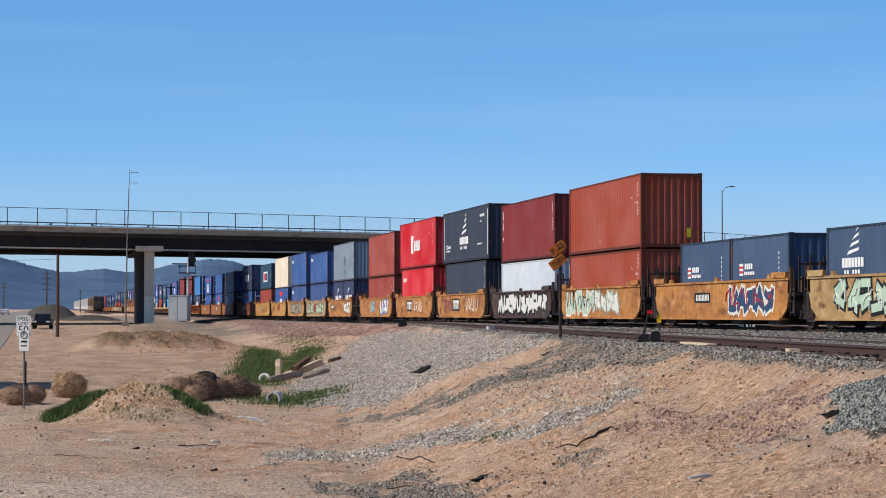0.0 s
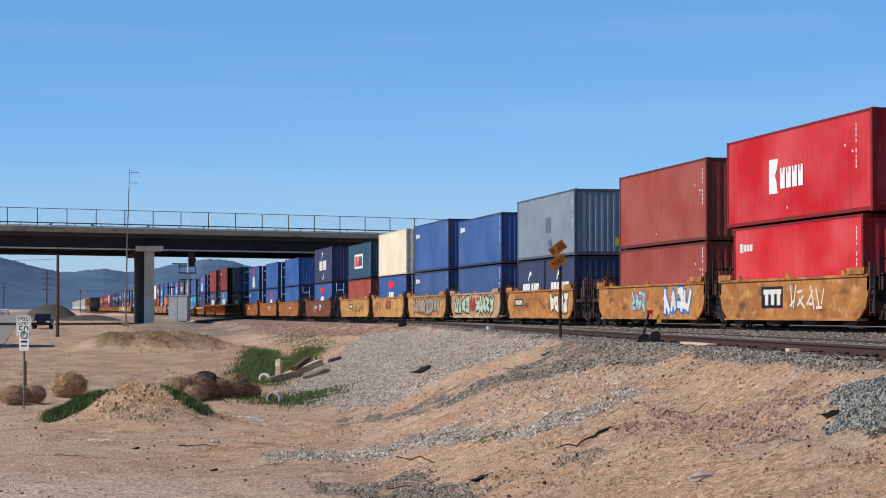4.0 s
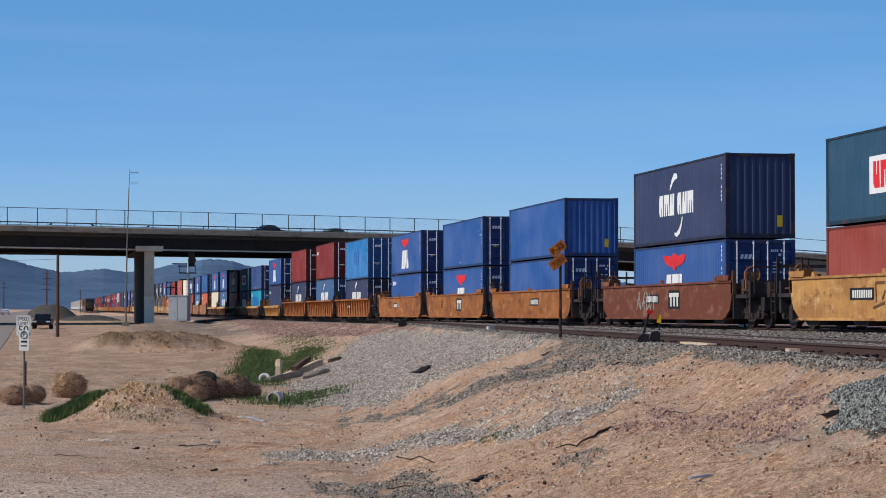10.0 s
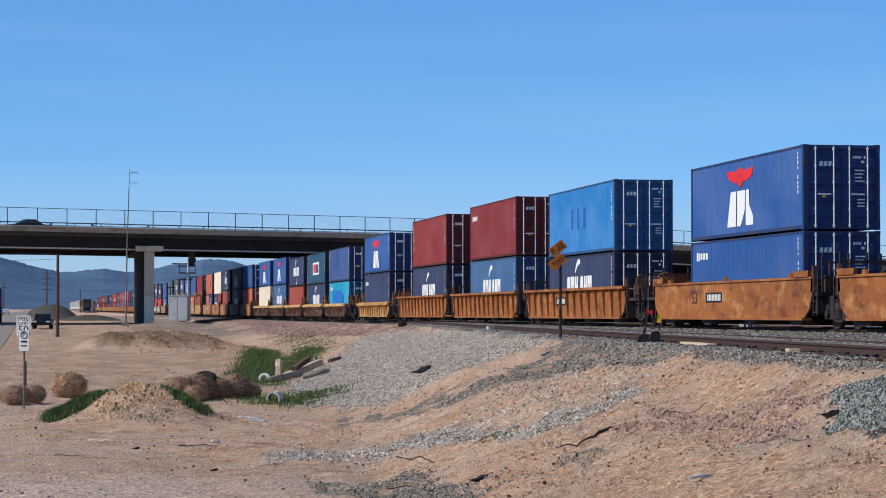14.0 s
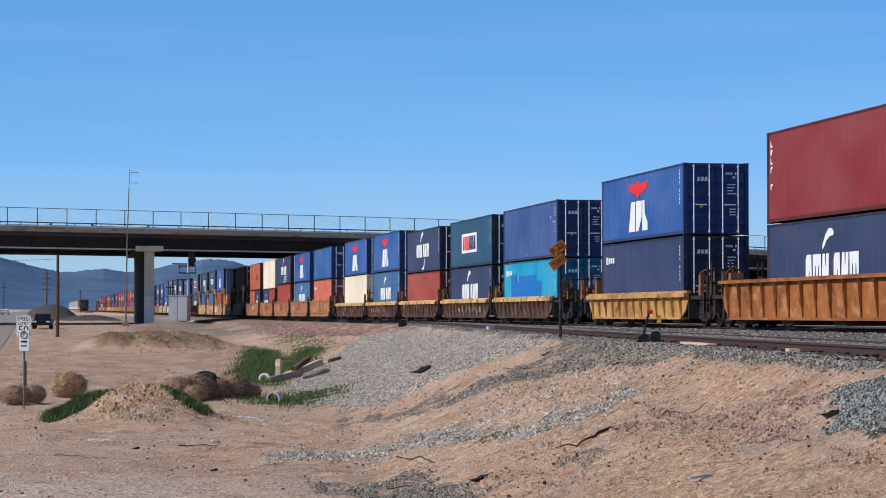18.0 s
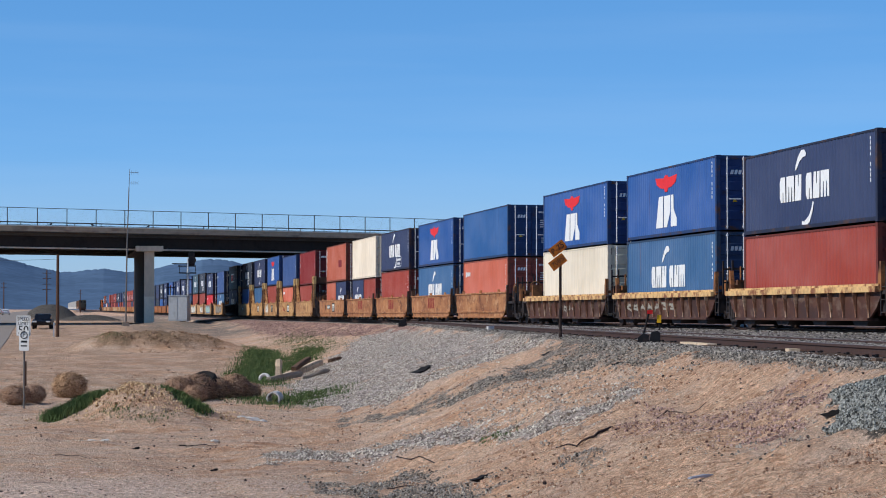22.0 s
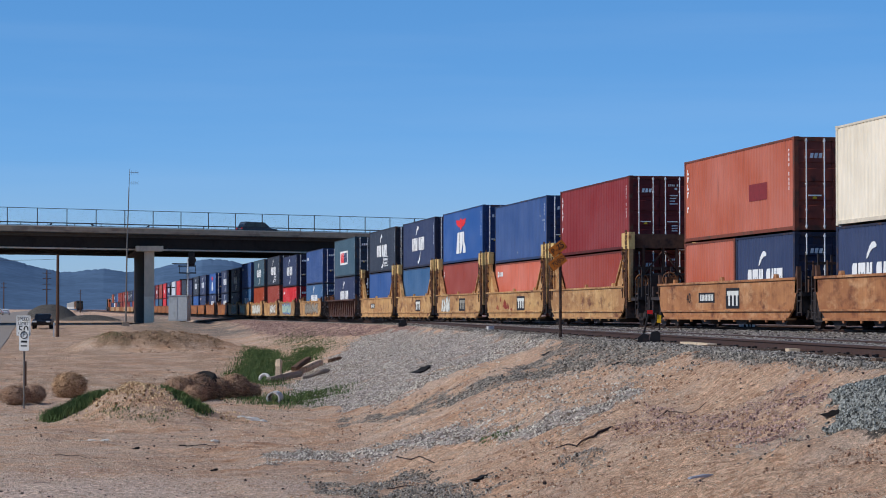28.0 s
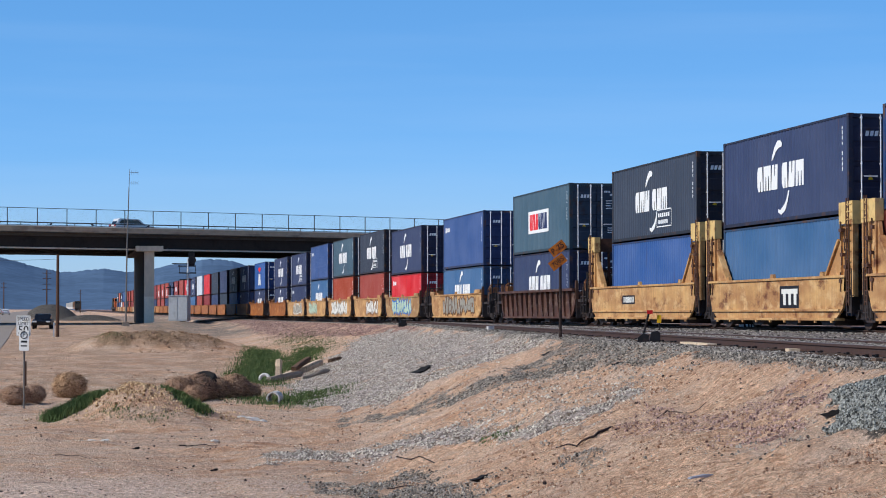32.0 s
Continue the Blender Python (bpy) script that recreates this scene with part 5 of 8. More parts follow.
            def tower_head(bm):
                box(bm, -0.07, 0.17, -0.42, 0.12, 3.0, 3.66)
                box(bm, -0.07, 0.17, 0.17, 0.7, 3.02, 3.64)
                box(bm, -0.02, 0.12, 0.12, 0.17, 3.0, 3.6)
                for z in (3.12, 3.34, 3.55):
                    box(bm, -0.09, -0.07, -0.36, 0.06, z, z + 0.03)

            def tower_gear(bm):
                for z, a in ((1.75, 0.0), (2.1, 0.3), (2.5, 0.05), (1.35, 0.4), (2.8, 0.4)):
                    box(bm, -0.12, 0.0, a, a + 0.2, z, z + 0.1)
                    rod(bm, (-0.1, a + 0.1, z - 0.25), (-0.1, a + 0.1, z + 0.3), 0.022, seg=6)
            part("bulkhead_panel", cached(("tower_panel",), lambda bm: box(bm, -1.28, 1.28, 0.1, 0.22, 3.05, 3.6)), RUSTED, t, "dark rusted steel panel", at=pose(0, ys, 0) @ Matrix.Diagonal((1, sgn, 1, 1)))
            def lattice(bm):
                for x in (-1.15, -0.75, 0.05, 0.6, 1.1):
                    box(bm, x - 0.05, x + 0.05, 0.12, 0.24, 1.5, 3.05)
                box(bm, -1.28, 1.28, 0.14, 0.22, 2.2, 2.32)
                rod(bm, (-1.1, 0.1, 1.6), (0.0, 0.1, 2.9), 0.04, seg=6)
                rod(bm, (1.0, 0.1, 1.6), (0.1, 0.1, 2.9), 0.04, seg=6)
                box(bm, -0.6, -0.1, -0.15, 0.2, 1.55, 2.05)
            tagged(part("bulkhead_frame", cached(("lattice",), lattice), RUSTED, t, "open rusted steel bracing", at=pose(0, ys, 0) @ Matrix.Diagonal((1, sgn, 1, 1))), kind="stuff")

            def tower_ladder(bm):
                for yv in (-0.12, 0.06):
                    rod(bm, (-1.5, yv, 0.7), (-1.5, yv, 3.75), 0.022, seg=6)
                for k in range(10):
                    rod(bm, (-1.5, -0.12, 0.8 + 0.3 * k), (-1.5, 0.06, 0.8 + 0.3 * k), 0.018, seg=6)
            part("bulkhead_ladder", cached(("tower_ladder",), tower_ladder), RUSTED, t, at=pose(0, ys, 0) @ Matrix.Diagonal((1, sgn, 1, 1)))
            for x in (-1.42, 1.28):
                tw = part("bulkhead", cached(("tower",), tower), mat, t, at=pose(x, ys, 0) @ Matrix.Diagonal((1, sgn, 1, 1)))
                part("bulkhead_head", cached(("tower_head",), tower_head), MAT_HEAD, tw, "pale yellow head block")
                if x < 0:
                    part("lever_bracket", cached(("tower_gear",), tower_gear), RUSTED, tw, "rusted levers and brackets")
    return t


# ribs coloured paler than the web as if lit, with pale scuffs
RIB_PALE = surface("lit_scuffed_rib", (140, 100, 78), rough=0.8, grain=5, amount=0.3, second=(206, 178, 148), patch=1.4, patch_at=0.5, bump=0.05)
MAT_HEAD = surface("bulkhead_head", (212, 180, 118), rough=0.7, grain=5, amount=0.15, second=(150, 104, 66), patch=1.8, patch_at=0.52, bump=0.05)
MAT_YELLOW = surface("wagon_lip", (216, 178, 122), rough=0.7, grain=5, amount=0.2, second=(136, 88, 60), patch=2.2, patch_at=0.46, bump=0.05)

# leading end of each load along the train at 15 s, upper load, lower load, wagon, wagon colour; a load: colour, mark, doors lead
CONSIST = [
    (-231.9, None, ("slateblue", "small", ""), "smooth", "orange"),
    (-216.4, None, ("slateblue", "peak_end", ""), "smooth", "cream"),
    (-200.8, None, (("slateblue", "mini"), ("slateblue", "mini")), "smooth", "orange"),
    (-183.1, ("rust", "plain", ""), ("rust", "plain", ""), "smooth", "orange"),
    (-168.0, ("maroon", "yard", ""), ("white", None, ""), "smooth", "black"),
    (-152.5, ("slate", "peak", ""), ("slate", "low_flag", ""), "smooth", "orange"),
    (-136.2, ("red", "line", ""), ("red", "small", ""), "smooth", "orange"),
    (-120.1, ("brick", "plain", ""), ("brick", "plain", ""), "smooth", "orange"),
    (-100.1, ("greyblue", "primer", ""), (("navy", "swoosh"), ("navy", "swoosh")), "smooth", "orange"),
    (-84.0, ("royal", "small", ""), ("blue", "plain", ""), "smooth", "pale"),
    (-68.7, ("royal", "small", ""), ("blue", "small", ""), "smooth", "gold"),
    (-53.3, ("cream", None, "doors"), ("cobalt", "eagle", "doors"), "smooth", "gold"),
    (-37.3, ("teal", "plate", ""), ("brick", "plain", ""), "smooth", "gold"),
    (-15.1, ("navy", "swoosh", ""), ("cobalt", "eagle", "doors"), "smooth", "brown"),
    (9.1, ("azure", None, ""), ("azure", None, "doors"), "smooth", "rusty"),
    (28.2, ("azure", "plain", "doors"), ("cobalt", "eagle", "doors"), "smooth", "rusty"),
    (48.15, ("cobalt", "eagle", "doors"), ("cobalt", "small", "doors"), "smooth", "rusty"),
    (71.4, ("sky", "ghost", "doors"), ("navy", "swoosh", "doors"), "ribbed", "rusty"),
    (90.9, ("maroon", "small", "doors"), ("steel", "swoosh", "doors"), "ribbed", "rusty"),
    (110.5, ("maroon", "yard", "doors"), ("navy", "swoosh", "doors"), "ribbed", "rusty"),
    (132.3, ("cobalt", "eagle", "doors"), ("navy", "small", "doors"), "low", "amber"),
    (152.8, ("blue", "plain", "doors"), ("aqua", "repaint", "doors"), "low", "darkbrown"),
    (168.0, ("teal", "plate", "doors"), ("navy", "swoosh2", "doors"), "low", "darkbrown"),
    (183.7, ("navy", "swoosh", "doors"), ("brick", None, "doors"), "low", "darkbrown"),
    (199.0, ("cobalt", "eagle", "doors"), ("steel", "swoosh", "doors"), "low", "darkbrown"),
    (214.3, ("cobalt", "eagle", "doors"), ("cream", None, "doors"), "low", "darkbrown"),
    (234.7, ("steelblue", None, "doors"), ("salmon", "small", "doors"), "flange", "ochre"),
    (250.0, ("cobalt", "eagle", "doors"), ("steel", "swoosh2", "doors"), "flange", "ochre"),
    (265.8, ("navy", "swoosh2", "doors"), ("brick", "plain", "doors"), "flange", "ochre"),
    (280.6, ("cream", None, "doors"), (("brick", None), ("navy", "swoosh")), "flange", "ochre"),
    (296.5, ("terracotta", "patched", "doors"), (("navy", "swoosh"), ("terracotta", None)), "flange", "ochre"),
    (316.5, ("maroon", "yard", "doors"), ("brick", None, "doors"), "tower", "worn"),
    (331.5, ("blue", "plain", "doors"), ("salmon", "small", "doors"), "tower", "yellow"),
    (347.0, ("cobalt", "eagle", "doors"), ("brick", "yard", "doors"), "tower", "worn"),
    (361.9, ("navy", "swoosh", "doors"), ("steel", None, "doors"), "tower", "yellow"),
    (377.3, ("slate", "swoosh2", "doors"), ("royal", None, "doors"), "tower", "yellow"),
    (397.1, ("greyteal", "plate", "doors"), ("navy", "swoosh", "doors"), "ribbed", "darkbrown"),
    (417.0, ("blue", "small", "doors"), ("steel", "swoosh", "doors"), "smooth", "yellow"),
    (437.0, ("navy", "swoosh", "doors"), ("red", "small", "doors"), "smooth", "cream"),
    (452.5, ("slate", "swoosh2", "doors"), ("brick", "plain", "doors"), "smooth", "yellow"),
    (468.2, ("greyteal", "swoosh", "doors"), ("rust", "plain", "doors"), "smooth", "yellow"),
    (483.7, ("blue", "small", "doors"), ("steel", "swoosh", "doors"), "smooth", "yellow"),
    (499.2, ("navy", "swoosh2", "doors"), ("navy", "small", "doors"), "smooth", "yellow"),
    (515.3, ("navy", "swoosh", "doors"), ("navy", "swoosh", "doors"), "smooth", "rusty"),
    (537.5, ("cobalt", "eagle", "doors"), ("navy", "swoosh", "doors"), "smooth", "rusty"),
]
rnd = random.Random(7)
far_cols = ["navy", "brick", "brick", "navy", "maroon", "blue", "maroon", "white", "greyteal", "slate", "maroon", "rust", "steel", "navy", "brick", "terracotta", "maroon"]
y_far = 557.0
for up_load, low_load in ((("navy", "swoosh"), ("navy", "small")), (("slate", "swoosh"), ("cobalt", None)), (("navy", "plain"), ("slate", None)), (("slate", None), ("navy", None)), (("red", "plain"), ("maroon", None)), (("white", None), ("brick", None)), (("navy", "swoosh"), ("steel", None)), (("red", "line"), ("red", None)), (("brick", None), ("greyteal", None))):
    CONSIST.append((y_far, (up_load[0], up_load[1], 1), (low_load[0], low_load[1], 1), "smooth", "rusty"))
    y_far += 15.5
while y_far < 1040:
    CONSIST.append((y_far, (rnd.choice(far_cols), rnd.choice([None, "swoosh", "plain", "eagle"]), 1), (rnd.choice(far_cols), None, 1), "smooth", rnd.choice(["rusty", "orange", "rusty", "pale"])))
    y_far += rnd.choice([15.5, 15.5, 15.5, 20.0])
STD, HIGH = 2.591, 2.896
STACKS = {5: (HIGH, HIGH), 6: (HIGH, HIGH), 9: (STD, STD), 12: (STD, STD), 14: (STD, STD), 15: (STD, STD), 16: (STD, STD), 18: (HIGH, HIGH), 19: (HIGH, HIGH), 20: (HIGH, STD), 21: (STD, STD), 22: (STD, STD), 23: (STD, STD), 24: (HIGH, STD), 25: (HIGH, STD), 26: (HIGH, STD), 27: (HIGH, STD), 28: (HIGH, STD),
          33: (HIGH, HIGH), 34: (HIGH, HIGH), 35: (HIGH, HIGH), 36: (HIGH, HIGH), 39: (HIGH, HIGH), 40: (HIGH, HIGH), 41: (HIGH, HIGH)}     # heights of the lower and the upper load
LONG = {5: 13.716, 6: 13.716}     # the longer upper loads; their leading ends are the places in the list
MOVERS = []          # (thing, place along the train at 15 s, x, z)


LONG_WELLS = (13, 14, 15, 16, 17, 18, 19)     # wells for 53 ft loads: their bodies run far past the 40 ft boxes
REACH = {20: (1.6, 1.2), 21: (0.3, 0.9), 36: (2.4, 1.7), 17: (3.0, 3.6), 31: (0.5, 0.9), 14: (2.5, 3.2)}


def place(i):
    """Middle of a wagon's load along the train at 15 s."""
    return CONSIST[i][0] + LONG.get(i, CL) / 2


def reach(i):
    """How far a wagon's body runs past its 40 ft load, ahead and behind."""
    n = len(CONSIST)
    ahead = place(i) - place(i - 1) - CL if i else 3.3
    behind = place(i + 1) - place(i) - CL if i + 1 < n else 6.0
    if i in REACH:
        return REACH[i]
    if i in LONG_WELLS:
        return 1.7, min(4.1, behind - 3.4)
    return (ahead / 2 - 0.75 if ahead < 5 else 1.1), (behind / 2 - 0.75 if behind < 5 else min(2.6, behind - 2.7))


def build_train():
    n = len(CONSIST)
    for i, (s, up, low, kind, colour) in enumerate(CONSIST):
        up_l = LONG.get(i, CL)
        mid = s + up_l / 2
        low_h, up_h = STACKS.get(i, (STD, HIGH))
        gap_f = mid - place(i - 1) - CL if i else 3.3
        gap_b = place(i + 1) - mid - CL if i + 1 < n else 6
        room_f = gap_f - reach(i)[0] - (reach(i - 1)[1] if i else 1)       # between this body and the one ahead
        room_b = gap_b - reach(i)[1] - (reach(i + 1)[0] if i + 1 < n else 1)
        front, back = -CL / 2 - reach(i)[0], CL / 2 + reach(i)[1]
        far = i > 44
        car = well_car(kind, colour, front, back, far, room_f, room_b)
        if not far:
            truck(car, front - room_f / 2 if room_f < 2.6 else front - min(0.7, room_f / 2 - 1.4))
            if room_b >= 2.6:
                truck(car, back + min(0.7, room_b / 2 - 1.4))
        MOVERS.append((car, mid, MAIN_X, 0.0))
        if isinstance(low[0], tuple):
            for (c, logo), dy in zip(low, (-3.07, 3.07)):
                b = container(c, logo, i > 11, low_h, 6.058)
                MOVERS.append((b, mid + dy, MAIN_X, 0.4))
        else:
            b = container(low[0], low[1], low[2], low_h, light=far)
            MOVERS.append((b, mid, MAIN_X, 0.4))
        if up:
            b = container(up[0], up[1], up[2], up_h, up_l, light=far)
            MOVERS.append((b, mid, MAIN_X, 0.4 + low_h + 0.035))


build_train()


# ---- stones and plants ----
def stones_material(name, dark, light):
    m = bpy.data.materials.new(name)
    m.use_nodes = True
    n, l = m.node_tree.nodes, m.node_tree.links
    b = n["Principled BSDF"]
    b.inputs["Roughness"].default_value, b.inputs["Specular IOR Level"].default_value = 0.9, 0.2
    g = n.new("ShaderNodeNewGeometry")
    r = n.new("ShaderNodeValToRGB")
    r.color_ramp.elements[0].color, r.color_ramp.elements[1].color = dark, light
    l.new(g.outputs["Random Per Island"], r.inputs[0])
    t = n.new("ShaderNodeTexNoise")
    t.inputs["Scale"].default_value = 60
    mx = n.new("ShaderNodeMix")
    mx.data_type, mx.blend_type = "RGBA", "MULTIPLY"
    mx.inputs["Factor"].default_value = 0.3
    l.new(r.outputs[0], mx.inputs["A"])
    l.new(t.outputs[0], mx.inputs["B"])
    l.new(mx.outputs["Result"], b.inputs["Base Color"])
    return m


CUBE_Q = np.array([(4, 5, 6, 7), (0, 1, 5, 4), (1, 2, 6, 5), (2, 3, 7, 6), (3, 0, 4, 7)])
CUBE_V = np.array([(-1, -1, -1), (1, -1, -1), (1, 1, -1), (-1, 1, -1), (-0.7, -0.7, 1), (0.7, -0.7, 1), (0.7, 0.7, 1), (-0.7, 0.7, 1)]) * 0.5


PEAK_Q = np.array([(0, 1, 4), (1, 2, 4), (2, 3, 4), (3, 0, 4)])
PEAK_V = np.array([(-1, -1, -0.5), (1, -1, -0.5), (1, 1, -0.5), (-1, 1, -0.5), (0.1, 0.1, 0.45)]) * 0.5


def stones(name, pts, sizes, material, label, seed, sink=0.25, block=True, aspect=(1, 1, 1), category="stones"):
    """Many loose stones as one mesh: bent little blocks or peaks, turned at random."""
    rg = np.random.default_rng(seed)
    n = len(pts)
    shape, faces = (CUBE_V, CUBE_Q) if block else (PEAK_V, PEAK_Q)
    k = len(shape)
    v = shape[None] * (1 + rg.uniform(-0.32, 0.32, (n, k, 3))) + rg.uniform(-0.12, 0.12, (n, k, 3))
    v = v * sizes[:, None, None] * rg.uniform(0.6, 1.15, (n, 1, 3)) * np.array(aspect)
    a, bb = rg.uniform(0, 6.283, n), rg.uniform(-0.7, 0.7, n) * (aspect[0] == 1)
    ca, sa, cb, sb = np.cos(a), np.sin(a), np.cos(bb), np.sin(bb)
    x, y, z = v[..., 0], v[..., 1], v[..., 2]
    y, z = y * cb[:, None] - z * sb[:, None], y * sb[:, None] + z * cb[:, None]
    x, y = x * ca[:, None] - y * sa[:, None], x * sa[:, None] + y * ca[:, None]
    zz = ground_z(pts[:, 0], pts[:, 1]) + pts[:, 2] + sizes * aspect[2] * (0.5 - sink)
    co = np.stack([x + pts[:, :1], y + pts[:, 1:2], z + zz[:, None]], -1).reshape(-1, 3)
    q = (faces[None] + (np.arange(n) * k)[:, None, None]).reshape(-1, faces.shape[1])
    me = sheet(name, co, q, False)
    me.materials.append(material)
    return tagged(new(name, me), label, category, kind="stuff")


def scatter(n, x0, x1, y0, y1, seed, weight, power=1.0):
    """Random places in a field, kept by a weight between 0 and 1, denser towards the near end."""
    rg = np.random.default_rng(seed)
    y = y0 * (y1 / y0) ** (rg.uniform(0, 1, n) ** power)
    x = rg.uniform(x0, x1, n)
    keep = rg.uniform(0, 1, n) < weight(x, y)
    return np.stack([x[keep], y[keep], np.zeros(keep.sum())], -1)


BARK = surface("black_bark", (52, 42, 40), rough=0.9, grain=14, amount=0.3, second=(92, 72, 60), patch=3, bump=0.3)


def all_stones():
    rg = np.random.default_rng(3)
    pale = stones_material("pale_stone", lin(112, 97, 85), lin(255, 246, 230))
    grey = stones_material("grey_stone", lin(66, 61, 56), lin(206, 197, 184))
    red = stones_material("red_stone", lin(92, 64, 60), lin(236, 204, 190))
    dark = stones_material("dark_stone", lin(50, 51, 50), lin(192, 194, 187))
    tan = stones_material("tan_stone", lin(92, 64, 48), lin(255, 238, 212))
    clay = stones_material("clay_clod", lin(142, 104, 80), lin(236, 204, 176))
    p = scatter(430000, 3, 21, 32, 138, 11, lambda x, y: zones(x, y)[0] ** 1.2)
    size = (0.018 + 0.045 * rg.uniform(0, 1, len(p)) ** 1.8) * (0.42 + p[:, 1] / 155)
    for k, pick in enumerate((p[:, 1] < 68, p[:, 1] >= 68)):
        stones("pale_ballast", p[pick], size[pick], pale, "pale crushed stone spilled down the embankment", 1 + 40 * k, 0.25, k == 0)
    p = scatter(520000, 3, 22.5, 22, 110, 12, lambda x, y: zones(x, y)[1] ** 1.2 * (x < siding_x(y) - 0.3))
    size = (0.012 + 0.024 * rg.uniform(0, 1, len(p)) ** 1.5) * (0.7 + p[:, 1] / 110)
    for k, pick in enumerate((p[:, 1] < 52, p[:, 1] >= 52)):
        stones("grey_ballast", p[pick], size[pick], grey, "grey crushed stone along the track shoulder", 2 + 40 * k, 0.2, k == 0)
    p = scatter(110000, 6, 24, 20, 240, 13, lambda x, y: zones(x, y)[2] ** 1.5)
    stones("red_gravel", p, rg.uniform(0.012, 0.03, len(p)) * (1 + p[:, 1] / 70), red, "reddish gravel on the embankment", 3, 0.2, False)
    p = scatter(70000, 6.8, 10.8, 20, 36, 26, lambda x, y: zones(x, y)[2] ** 1.3)
    stones("red_chips", p, 0.008 + 0.024 * rg.uniform(0, 1, len(p)) ** 2.5, stones_material("red_chip", lin(92, 64, 60), lin(230, 196, 184)), "reddish gravel spilled beside the dark heap", 16, 0.15)
    p = scatter(230000, 7, 12.5, 17, 32, 14, lambda x, y: zones(x, y)[3] ** 1.2)
    p[:, 2] += rg.uniform(0, 0.03, len(p))
    stones("dark_ballast", p, rg.uniform(0.014, 0.032, len(p)), dark, "heap of dark grey crushed stone", 4)
    p = scatter(250000, -3, 14, 15, 110, 15, lambda x, y: 0.06 + 0.6 * smooth((wave(x / 0.8, y / 1.3, 31) + 0.5 * wave(x / 0.25, y / 0.35, 32) - 0.6) / 0.5))
    s = 0.007 + 0.024 * rg.uniform(0, 1, len(p)) ** 3.5
    stones("pebbles", p, s * (0.7 + p[:, 1] / 80), tan, "loose tan pebbles and clods on the dirt", 5, 0.1, False)
    p = scatter(200000, -2, 12, 18, 60, 17, lambda x, y: smooth((wave(x / 0.9, y / 1.6, 33) + 0.5 * wave(x / 0.3, y / 0.4, 34) - 0.72) / 0.5) * (0.15 + 0.7 * smooth((x / y - 0.13) / 0.1)) * (zones(x, y)[0] < 0.5))
    stones("clods", p, (0.008 + 0.028 * rg.uniform(0, 1, len(p)) ** 3) * (0.7 + p[:, 1] / 80), clay, "crumbled clods of reddish earth on the slope", 8, 0.25, False)
    def ridges(x, y):
        c, a = (x * 9 + y * 5.6) / 10.6, (x * 5.6 - y * 9) / 10.6
        band = wave(c / 0.55 + 0.4 * wave(x / 1.2, y / 1.2, 51), a / 3.2, 52) + 0.45 * wave(c / 0.16, a / 0.7, 53)
        return smooth((band - 0.86) / 0.3) * smooth((x / y - 0.09) / 0.08) * (zones(x, y)[0] < 0.4) * (zones(x, y)[1] < 0.4)
    p = scatter(170000, 1.5, 13, 17, 62, 24, ridges)
    stones("turned_earth", p, (0.008 + 0.028 * rg.uniform(0, 1, len(p)) ** 4) * (0.6 + p[:, 1] / 80), stones_material("turned_clod", lin(138, 96, 72), lin(232, 196, 166)), "ridges of turned-up reddish earth on the slope", 14, 0.15)
    p = scatter(9000, -2.5, 12, 15, 75, 25, lambda x, y: 0.06 + 0.5 * (wave(x / 1.1, y / 1.7, 54) > 0.66))
    stones("dark_chips", p, (0.008 + 0.05 * rg.uniform(0, 1, len(p)) ** 4) * (0.6 + p[:, 1] / 70), BARK, "dark chips of bark and tar scattered over the dirt", 15, 0.1, True, (1, 0.7, 0.5), "debris")
    p = scatter(90000, -2.5, 11, 13.5, 48, 19, lambda x, y: (np.abs(x / y - 0.175) < 0.21) * (0.25 + 0.75 * smooth((wave(x / 0.5, y / 0.8, 36) + 0.5 * wave(x / 0.15, y / 0.2, 37) - 0.55) / 0.4)))
    stones("grit", p, (0.004 + 0.01 * rg.uniform(0, 1, len(p)) ** 2) * (0.6 + p[:, 1] / 50), tan, "fine grit scattered over the packed dirt", 10, 0.0, False)
    p = scatter(90000, -2, 11, 14, 34, 27, lambda x, y: (np.abs(x / y - 0.175) < 0.21) * (0.15 + 0.85 * smooth((wave(x / 0.7, y / 0.7, 56) + 0.5 * wave(x / 0.2, y / 0.2, 57) - 0.62) / 0.4)) * (zones(x, y)[3] < 0.3))
    stones("crumbs", p, 0.006 + 0.024 * rg.uniform(0, 1, len(p)) ** 3.5, stones_material("crumb", lin(112, 76, 54), lin(246, 214, 184)), "small lumps of dry earth on the slope", 17, 0.1, False)
    p = scatter(1500, -2, 12, 24, 90, 18, lambda x, y: 0.15 + 0.85 * (wave(x / 1.3, y / 2.0, 35) > 0.6))
    stones("twigs", p, 0.06 + 0.22 * rg.uniform(0, 1, len(p)) ** 3, BARK, "dry twigs and straw strewn over the dirt", 9, 0.1, True, (1.0001, 0.025, 0.03), "twigs")
    p = scatter(40000, -1.0, 6.0, 56, 66, 16, lambda x, y: hill(x / KX, y, 2.75, 61.9, 1.5, 2.0, 1.0, 10))
    stones("mound_rubble", p, 0.012 + 0.06 * rg.uniform(0, 1, len(p)) ** 4, stones_material("mound_clod", lin(130, 94, 62), lin(255, 224, 178)), "clods and rubble on the dirt mound", 6)
    p = scatter(30000, 2.0, 13.5, 144, 158, 21, lambda x, y: np.clip(hill(x / KX, y, 7.6, 151, 5.6, 3.4, 1.0, 4, 2.0), 0, 1) * (0.05 + 0.6 * (wave(x / 0.7, y / 0.9, 41) > 0.62)))
